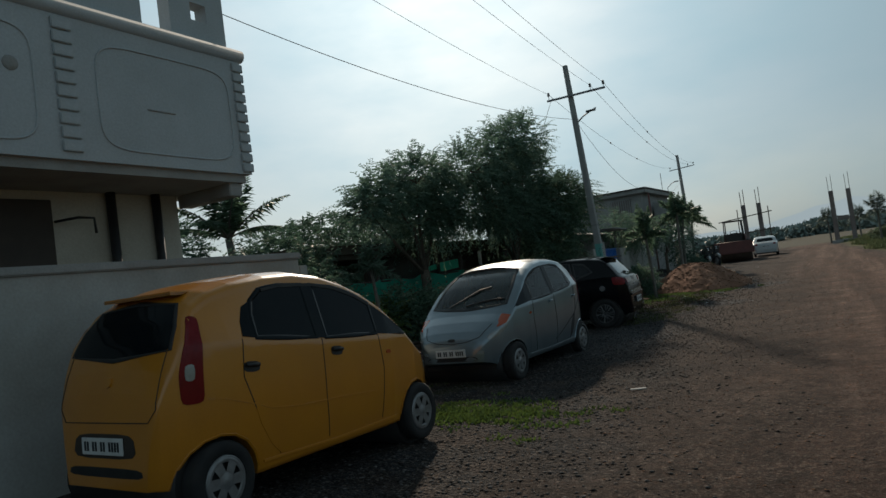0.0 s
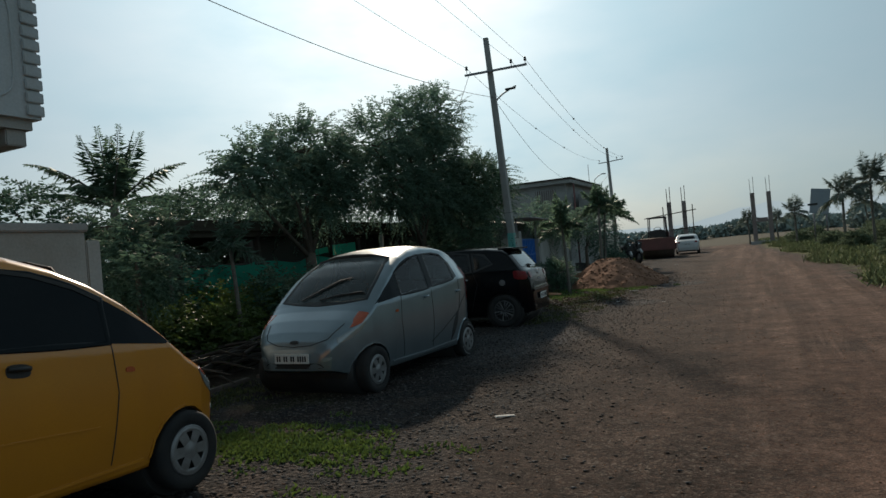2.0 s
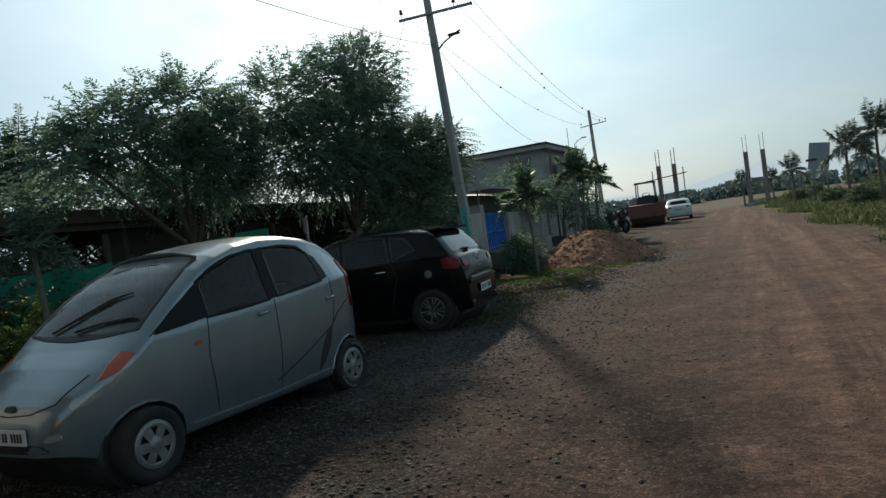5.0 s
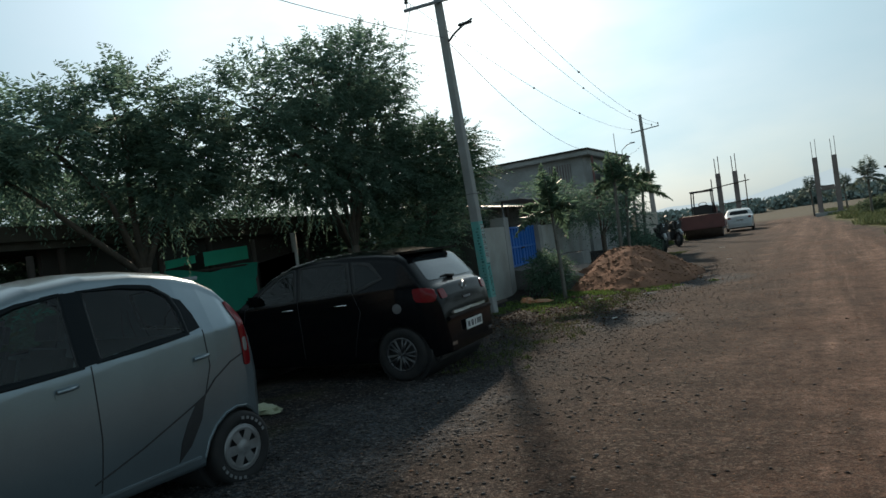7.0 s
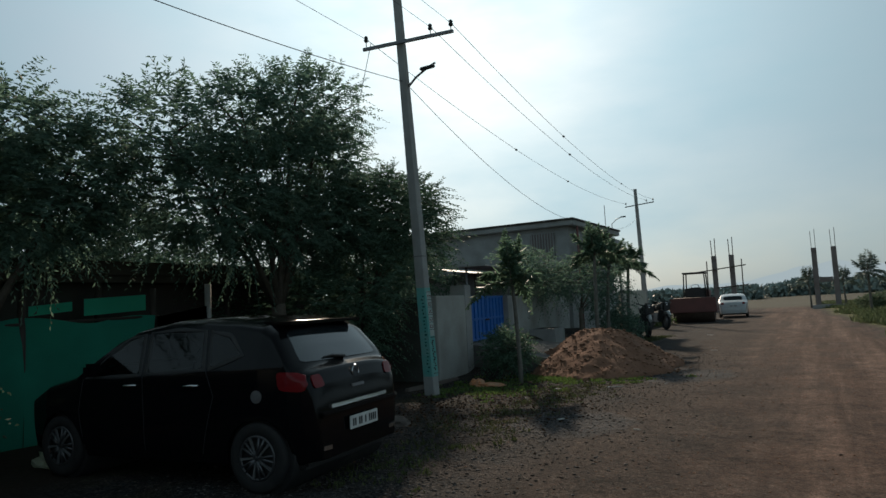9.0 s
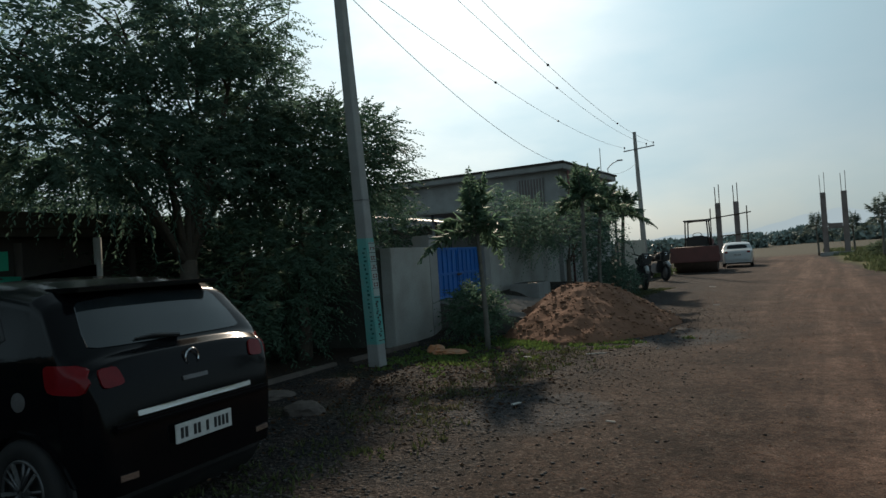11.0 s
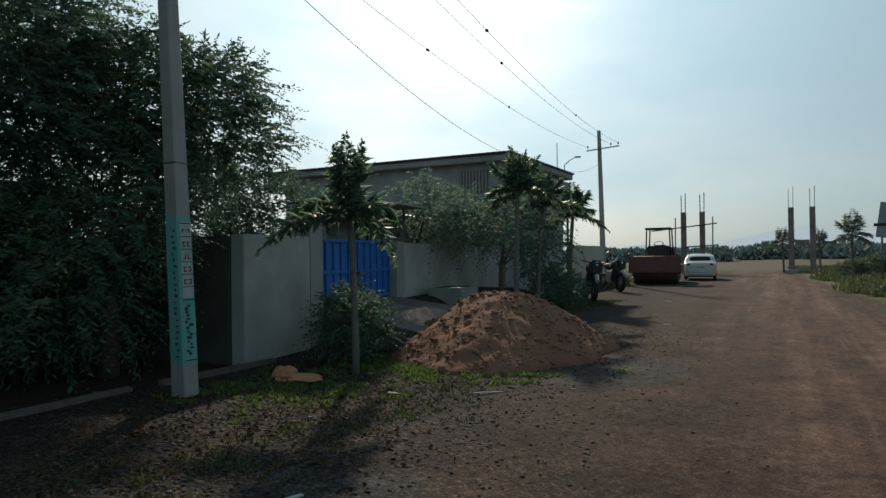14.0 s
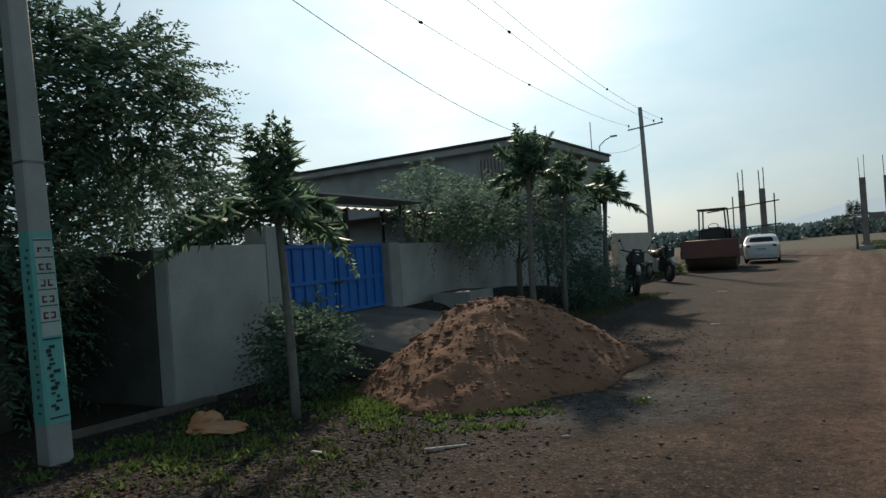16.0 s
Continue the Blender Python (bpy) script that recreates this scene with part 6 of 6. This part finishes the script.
# ---- heap of red earth ----
def heap_height(u, v):
    a = math.atan2(v, u)
    edge = 1.0 + 0.10 * math.sin(3 * a + 1) + 0.06 * math.sin(7 * a)
    r = math.sqrt((u / 1.5) ** 2 + (v / 2.1) ** 2) / edge
    if r >= 1:
        return -0.06
    h = 1.02 * (1 - r) ** 0.92 * (1 - 0.25 * math.exp(-(r / 0.18) ** 2))
    return h + 0.04 * noise.noise(Vector((u * 1.8, v * 1.8, 4))) * min(1, 3 * (1 - r)) + 0.034 * noise.noise(Vector((u * 4, v * 4, 2))) + 0.012 * noise.noise(Vector((u * 10, v * 10, 2)))


HEAP = pose(-3.80, 22.6, 0.0, 0, 0, 18)
n = 150
us, vs_ = np.linspace(-1.8, 1.8, n), np.linspace(-2.5, 2.5, n)
verts = [(u, v, heap_height(u, v)) for v in vs_ for u in us]
faces = [(j * n + i, j * n + i + 1, (j + 1) * n + i + 1, (j + 1) * n + i) for j in range(n - 1) for i in range(n - 1)]
faces = [f for f in faces if max(verts[k][2] for k in f) > -0.05]
heap = tagged(part("soil_mound", mesh_of("soil_mound", verts, faces, "soil", True), "soil"), "conical heap of dug red-brown earth with clods", "heap")
heap.matrix_basis = HEAP


def rocks(name, spots, mat, seed, flat=0.7):
    """Many small angular stones as one mesh: (x, y, z, size)."""
    rg = np.random.RandomState(seed)
    bm = bmesh.new()
    bmesh.ops.create_icosphere(bm, subdivisions=1, radius=1.0)
    bv = np.array([tuple(v.co) for v in bm.verts])
    bf = np.array([[v.index for v in f.verts] for f in bm.faces])
    bm.free()
    small = np.array([(1, 0, 0), (-0.5, 0.8, 0), (-0.5, -0.8, 0), (0.1, 0, 0.8), (0, 0.1, -0.7)], float)
    sf = np.array([(0, 1, 3), (1, 2, 3), (2, 0, 3), (1, 0, 4), (2, 1, 4), (0, 2, 4)])
    chunks = []
    for x, y, z, s in spots:
        v, f = (bv, bf) if s > 0.035 else (small, sf)
        q = v * (1 + rg.uniform(-0.28, 0.28, (len(v), 3)))
        a = rg.uniform(0, 6.28)
        c, d = math.cos(a), math.sin(a)
        q = q @ np.array([[c, d, 0], [-d, c, 0], [0, 0, 1]]) * [s, s * rg.uniform(0.6, 1), s * flat]
        chunks.append((q + [x, y, z], f))
    return leaf_mesh(name, chunks, mat)


rng = random.Random(5)
spots = []
while len(spots) < 2600:
    u, v = rng.uniform(-1.75, 1.75), rng.uniform(-2.4, 2.4)
    z = heap_height(u, v)
    if z > -0.02 or rng.random() < 0.12:
        s = rng.choice((0.010, 0.014, 0.022, 0.036)) * rng.uniform(0.6, 1.3)
        spots.append((u, v, max(z, 0.0) + s * 0.2, s))
for k in range(12):
    u, v = rng.uniform(0.2, 1.5), rng.uniform(-2.1, 1.8)
    spots.append((u, v, max(0, heap_height(u, v)) + 0.02, rng.uniform(0.035, 0.06)))
cl = tagged(part("clods", rocks("clods", spots, "clod", 3, 0.5), "clod"), "red-brown clods strewn over the earth heap", "clods", kind="stuff")
cl.matrix_basis = HEAP

# ---- gravel, litter and weeds on the verge ----
rng = random.Random(6)
spots = []
while len(spots) < 52000:
    y = 2.0 + 24 * rng.random() ** 1.1
    lane = rng.gauss(-2.1, 1.0)
    x = lane - 0.07 * y
    if x < -5.2 or lane > 1.6:
        continue
    s = 0.005 + 0.024 * rng.random() ** 4
    spots.append((x, y, height(x, y) + s * 0.2, s))
tagged(part("gravel", rocks("gravel", spots, "gravel_stone", 7, 0.34), "gravel_stone"), "loose grey gravel stones on the road shoulder", "gravel", kind="stuff")
spots = []
for _ in range(6000):
    x, y = rng.uniform(-2.2, 3.0), 2.5 + 28 * rng.random() ** 1.2
    s = 0.005 + 0.014 * rng.random() ** 3
    spots.append((x - 0.05 * y, y, height(x - 0.05 * y, y) + s * 0.15, s))
tagged(part("road_pebbles", rocks("road_pebbles", spots, "clod", 8, 0.38), "clod"), "small reddish pebbles and crumbs on the dirt road", "pebbles", kind="stuff")


def blades(name, spots, mat, seed, label, h, w=0.008, category="grass"):
    """Tufts of grass blades at (x, y, r) spots."""
    rg = np.random.RandomState(seed)
    base, dirs, ln = [], [], []
    for x, y, r, nb in spots:
        for _ in range(nb):
            px, py = x + rg.normal() * r, y + rg.normal() * r
            base.append((px, py, height(px, py) - 0.01))
            dirs.append((rg.normal() * 0.55, rg.normal() * 0.55, 1.0))
            ln.append(h * rg.uniform(0.4, 1.2))
    me = leaf_mesh(name, [leaves(np.array(base), np.array(dirs), np.array(ln), w * np.ones(len(ln)), 0.35, rg)], mat)
    return tagged(part(name, me, mat), label, category, kind="stuff")


rng = random.Random(9)
blades("verge_weeds", [(-2.95 + rng.gauss(0, 0.45), 6.1 + rng.gauss(0, 0.28), 0.05, 26) for _ in range(190)] + [(-4.0 + rng.gauss(0, 0.4), 5.9 + rng.gauss(0, 0.25), 0.05, 24) for _ in range(80)], "leaf_lime", 1, "bright yellow-green creeping weeds on the gravel", 0.045, 0.013, "weeds")
blades("grass_patch", [(-3.75 + rng.gauss(0, 0.55), 20.75 + rng.gauss(0, 0.35), 0.05, 30) for _ in range(230)] + [(-4.7 + rng.gauss(0, 0.5), 19.2 + rng.gauss(0, 0.6), 0.06, 18) for _ in range(120)], "weed", 2, "patch of low green weeds before the earth heap", 0.055, 0.014, "weeds")
blades("shoulder_grass", [(-2.9 - 0.02 * y + rng.gauss(0, 0.35), y, 0.06, 12) for y in [rng.uniform(13.2, 20) for _ in range(190)]] + [(-4.9 + rng.gauss(0, 0.3), rng.uniform(6.3, 9.5), 0.06, 14) for _ in range(120)] + [(rng.uniform(-5.3, -4.3), rng.uniform(24, 33), 0.08, 22) for _ in range(200)], "grass", 3, "thin dry grass tufts along the shoulder", 0.06, 0.007)
# dead leaves under the pole
rg = np.random.RandomState(12)
b = np.stack([rg.normal(-3.9, 0.8, 2600), rg.normal(17.6, 1.4, 2600), np.zeros(2600)], 1)
b[:, 2] = [height(x, y) + 0.006 for x, y, _ in b]
d = rg.normal(size=(2600, 3)) * [1, 1, 0.25]
tagged(part("leaf_litter", leaf_mesh("leaf_litter", [leaves(b, d, rg.uniform(0.03, 0.07, 2600), 0.012 * np.ones(2600), -0.15, rg)], "dead_leaf"), "dead_leaf"), "brown dead leaves scattered on the gravel", "leaf litter", kind="stuff")

# verge and field on the far side of the road
rng = random.Random(10)


def right_edge(y):
    return 2.5 - 0.05 * (y - 14) + 0.35 * math.sin(y * 0.6)


spots = []
for _ in range(5200):
    y = 12 + 62 * rng.random() ** 1.3
    x = right_edge(y) + 0.5 + 11 * rng.random() ** 1.25
    spots.append((x, y, 0.12, 16))
blades("verge_grass", spots, "verge", 4, "tall dusty green grass and weeds beside the road", 0.24, 0.007)
for k, (x, y, h) in enumerate(((4.1, 26, 0.55), (5.0, 30, 0.7), (3.9, 35, 0.6), (5.6, 24, 0.8), (3.5, 41, 0.6), (5.2, 38, 0.9), (7.5, 33, 1.0), (6.2, 46, 1.0), (2.4, 50, 0.7), (3.6, 54, 0.9), (8.6, 27, 0.9))):
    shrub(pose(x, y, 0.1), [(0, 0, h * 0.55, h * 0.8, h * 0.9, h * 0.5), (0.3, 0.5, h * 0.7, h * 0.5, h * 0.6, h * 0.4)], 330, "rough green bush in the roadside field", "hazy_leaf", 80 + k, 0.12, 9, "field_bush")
for k, (x, y, h, L) in enumerate(((3.7, 36.0, 2.35, 1.4), (4.85, 36.5, 2.75, 1.7), (6.3, 34.0, 3.3, 2.2), (2.3, 47.5, 1.9, 1.4), (7.6, 30.0, 3.2, 2.2), (8.5, 44, 2.6, 1.6), (6.6, 52, 2.2, 1.5), (-0.5, 62.5, 1.8, 1.5), (1.6, 63, 1.7, 1.4))):
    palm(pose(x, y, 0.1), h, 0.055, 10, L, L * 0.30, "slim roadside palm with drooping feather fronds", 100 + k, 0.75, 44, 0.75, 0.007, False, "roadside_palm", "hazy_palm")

# ---- far end of the road ----
def roller(m):
    """Road roller seen from behind its drum."""
    r = thing("road_roller", m, "dull red road roller with a wide steel drum and open cab", "road roller")
    bm = tube([(-0.95, -1.1, 0.62), (0.95, -1.1, 0.62)], 0.62, 32)
    part("drum", bm, "rust_steel", r)
    part("drum_frame", box(-1.08, -1.78, 0.50, 1.08, -1.66, 1.22, 0.03), "red_machine", r)
    for s in (-1, 1):
        part("drum_arm", box(s * 1.05 - 0.05, -1.75, 0.5, s * 1.05 + 0.05, 0.2, 0.85, 0.02), "red_machine", r)
    part("chassis", box(-0.75, -0.3, 0.55, 0.75, 2.6, 1.15, 0.05), "red_machine", r)
    part("bonnet", box(-0.6, 1.2, 1.15, 0.6, 2.7, 1.65, 0.08), "red_machine", r)
    part("seat", box(-0.3, 0.5, 1.15, 0.3, 0.95, 1.75, 0.06), "plastic", r)
    part("dashboard", box(-0.5, -0.05, 1.15, 0.5, 0.2, 1.70, 0.05), "plastic", r)
    for x in (-0.55, 0.55):
        for y in (-0.1, 1.2):
            part("canopy_post", tube([(x, y, 1.1), (x * 0.9, y, 2.47)], 0.035, 6), "plastic", r)
        part("rear_tyre", lathe([(0.35, x + 0.22), (0.6, x + 0.22), (0.66, x + 0.12), (0.66, x - 0.12), (0.6, x - 0.22), (0.35, x - 0.22)], 24), "tyre", r).matrix_basis = pose(0, 2.1, 0.66, 0, 0, 90)
    part("canopy", box(-0.58, -0.2, 2.46, 0.58, 1.3, 2.53, 0.025), "plastic", r)
    part("steering_wheel", lathe([(0.18, 0.0), (0.2, 0.015), (0.22, 0.0), (0.2, -0.015), (0.18, 0.0)], 20, "z"), "plastic", r).matrix_basis = pose(0, 0.22, 1.80, 30)
    return r


roller(pose(-5.45, 45.3, 0.0, 0, 0, 4))


def bike(m, label):
    b = thing("motorcycle", m, label, "motorcycle", "parked motorcycles")
    for y in (-0.62, 0.62):
        w = part("wheel", lathe([(0.2, -0.04), (0.27, -0.05), (0.30, 0), (0.27, 0.05), (0.2, 0.04)], 22), "tyre", b)
        w.matrix_basis = pose(0, y, 0.30, 0, 0, 90)
        part("hub", lathe([(0.001, -0.03), (0.19, -0.02), (0.19, 0.02), (0.001, 0.03)], 16), "galvanised", w)
    part("fork", tube([(0, -0.62, 0.30), (0, -0.42, 0.95)], 0.035, 6), "galvanised", b)
    part("handlebar", tube([(-0.34, -0.32, 1.02), (-0.15, -0.40, 0.98), (0.15, -0.40, 0.98), (0.34, -0.32, 1.02)], 0.016, 6), "plastic", b)
    part("tank", tube([(0, -0.40, 0.82), (0, -0.2, 0.88), (0, 0.08, 0.80)], [0.07, 0.15, 0.10], 12), "plastic", b)
    part("seat", tube([(0, 0.0, 0.80), (0, 0.3, 0.80), (0, 0.72, 0.88)], [0.09, 0.12, 0.06], 10), "plastic", b)
    part("engine", box(-0.15, -0.25, 0.28, 0.15, 0.22, 0.62, 0.05), "galvanised", b)
    part("headlight", lathe([(0.001, -0.08), (0.09, -0.05), (0.10, 0.0), (0.06, 0.08)], 16), "chrome", b).matrix_basis = pose(0, -0.55, 0.92)
    part("mudguard", tube([(0, -0.90, 0.52), (0, -0.72, 0.66), (0, -0.5, 0.63)], 0.055, 8), "white_paint", b)
    for s in (-1, 1):
        part("mirror", tube([(s * 0.26, -0.34, 1.02), (s * 0.34, -0.34, 1.20), (s * 0.38, -0.34, 1.24)], [0.008, 0.008, 0.05], 6), "plastic", b)
    part("fairing", box(-0.16, -0.62, 0.68, 0.16, -0.42, 1.05, 0.06), "plastic", b)
    part("leg_shield", box(-0.2, -0.40, 0.30, 0.2, -0.32, 0.72, 0.03), "plastic", b)
    part("stand", tube([(0, 0.1, 0.3), (-0.22, 0.15, 0.0)], 0.014, 5), "galvanised", b)
    return b


bike(pose(-5.30, 32.9, 0.0, 0, 6, 25) @ Matrix.Scale(1.12, 4), "dark motorcycle parked on its stand by the shrubs")
bike(pose(-5.85, 37.8, 0.0, 0, 6, 40) @ Matrix.Scale(1.12, 4), "dark motorcycle parked facing the road")


def gateway(m, label, plinth):
    """A pair of unfinished concrete gate columns with bare bars and scaffold poles."""
    g = thing("gate_columns", m, label, "columns", "unfinished gateway")
    for x in (-0.58, 0.58):
        c = part("column", box(x - 0.16, -0.16, -0.1, x + 0.16, 0.16, 4.05, 0.015), "raw_column", g, "raw brown concrete column")
        for u in (-0.12, 0.12):
            for v in (-0.12, 0.12):
                part("bar", tube([(x + u, v, 4.0), (x + u * 1.1, v, 5.25 + 0.6 * u)], 0.016, 5), "rust_steel", c)
    if plinth:
        part("tie_beam", box(-0.4, -0.14, 1.72, 0.4, 0.14, 2.05, 0.015), "raw_column", g)
        part("plinth", box(-0.95, -0.5, -0.1, 0.95, 0.5, 0.22, 0.02), "cement", g)
    else:
        for z, a, b in ((3.15, -2.6, 1.5), (1.75, -0.5, 1.55)):
            part("scaffold_pole", tube([(a, -0.25, z - 0.3 * (z > 2)), (b, -0.25, z + 0.12)], 0.04, 6), "bark", g)
        for x in (-1.1, 1.2):
            part("scaffold_pole", tube([(x, -0.3, 0), (x + 0.05, -0.3, 3.7)], 0.04, 6), "bark", g)
    return g


gateway(pose(-5.75, 60, 0.0, 0, 0, 0), "unfinished concrete gate columns with rusty bars and scaffold poles", False)
gateway(pose(0.55, 60, 0.05, 0, 0, 0), "unfinished concrete gate columns on a plinth with rusty bars", True)
sign = thing("billboard", pose(3.15, 45, 0.1, 0, 0, -8), "blank grey-blue sign board on two posts", "billboard")
part("board", box(-0.48, -0.04, 1.75, 0.48, 0.04, 3.15, 0.01, turn=Matrix.Rotation(radians(8), 4, 'Y')), "board", sign)
part("mark", box(-0.28, -0.05, 2.22, 0.22, -0.042, 2.34, 0.003), "ink", sign)
for x in (-0.02, 0.6):
    part("post", tube([(x, 0.08, -0.1), (x, 0.08, 2.4)], 0.045, 7), "galvanised", sign)
# far woods and hazy hills
rg = np.random.RandomState(30)
spots = []
ch = []
for (x0, x1, y, h, nn) in ((-60, -9, 130, 2.6, 26000), (-9, 14, 150, 3.4, 9000), (12, 110, 110, 4.0, 26000), (-140, -40, 90, 5.0, 16000)):
    x = rg.uniform(x0, x1, nn)
    hh = h * (0.35 + 0.65 * np.array([0.5 + 0.5 * noise.noise(Vector((v * 0.16, y, 0))) + 0.25 * noise.noise(Vector((v * 0.7, y, 5))) for v in x]).clip(0.05, 1.2))
    z = hh * rg.random(nn) ** 0.8
    ch.append(leaves(np.stack([x, y + rg.normal(0, 3, nn), z], 1), rg.normal(size=(nn, 3)), 0.9 * np.ones(nn), 0.32 * np.ones(nn), 0.2, rg))
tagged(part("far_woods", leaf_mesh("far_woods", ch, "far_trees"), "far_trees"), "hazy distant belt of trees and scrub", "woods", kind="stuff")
bm = bmesh.new()
rows = []
for k in range(121):
    x = -900 + 2400 * k / 120
    e = max(0.0, 62 * math.exp(-((x + 20) / 190) ** 2) + 58 * math.exp(-((x - 330) / 260) ** 2) + 30 * math.exp(-((x + 420) / 200) ** 2)) * (1 + 0.25 * noise.noise(Vector((x * 0.012, 0, 3))))
    rows.append([bm.verts.new((x, 2300, -5)), bm.verts.new((x, 2330, e + 1)), bm.verts.new((x, 2480, -5))])
for a, b in zip(rows, rows[1:]):
    for j in range(2):
        bm.faces.new((a[j], b[j], b[j + 1], a[j + 1])).smooth = True
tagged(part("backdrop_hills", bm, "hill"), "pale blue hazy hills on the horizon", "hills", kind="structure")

# ---- small litter ----
def crumple(name, m, size, mat, label, category, seed, rough=1.0):
    bm = bmesh.new()
    bmesh.ops.create_icosphere(bm, subdivisions=3, radius=1.0)
    for v in bm.verts:
        d = 1 + rough * (0.45 * noise.noise(v.co * 1.7 + Vector((seed, 0, 0))) + 0.25 * noise.noise(v.co * 4 + Vector((0, seed, 0))))
        v.co = Vector((v.co.x * size[0] * d, v.co.y * size[1] * d, max(-0.25, v.co.z) * size[2] * d))
    ob = part(name, bm, mat)
    ob.matrix_basis = m
    return tagged(ob, label, category)


crumple("plastic_bag", pose(-4.8, 19.35, 0.03, 0, 0, 20), (0.26, 0.15, 0.045), "bag", "torn orange and white plastic bag on the weeds", "bag", 1)
crumple("plastic_bag", pose(-5.1, 19.5, 0.03, 0, 0, 70), (0.14, 0.12, 0.085), "bag", "crumpled orange plastic bag on the weeds", "bag", 5)
crumple("sack", pose(-6.62, 12.95, 0.03, 0, 0, 0), (0.30, 0.18, 0.15), "sack", "pale dirty sack lying beside the black car", "sack", 2)
crumple("sack", pose(-4.55, 11.62, 0.02, 0, 0, 20), (0.17, 0.11, 0.06), "sack", "flattened pale sack on the gravel", "sack", 4)
crumple("boulder", pose(-4.35, 15.75, 0.02, 0, 0, 15), (0.22, 0.15, 0.10), "stone", "grey angular stone on the gravel", "stone", 6, 0.35)
crumple("boulder", pose(-5.3, 16.2, 0.02, 0, 0, 60), (0.3, 0.2, 0.06), "stone", "flat grey stone beside the kerb", "stone", 7, 0.35)
for k, (x, y, ln, a) in enumerate(((-1.6, 7.16, 0.17, 35), (-2.49, 16.57, 0.14, 80), (-3.48, 19.2, 0.12, 10), (-2.68, 19.65, 0.32, 50), (-1.82, 21.63, 0.12, 60), (-1.5, 16.2, 0.08, 0), (-2.0, 20.2, 0.06, 40), (-3.2, 16.0, 0.06, 10), (-3.6, 18.1, 0.07, 75), (-2.1, 26.5, 0.15, 20), (-3.1, 33.0, 0.2, 5))):
    s = part("scrap", box(-ln / 2, -ln * 0.12, 0.0, ln / 2, ln * 0.12, 0.010, 0.004) if ln < 0.3 else box(-ln / 2, -0.008, 0.0, ln / 2, 0.008, 0.012, 0.004), "paper")
    s.matrix_basis = pose(x, y, height(x, y) + 0.008, 4, 3, a)
    tagged(s, "small white scrap lying on the gravel", "litter", "scraps of litter")
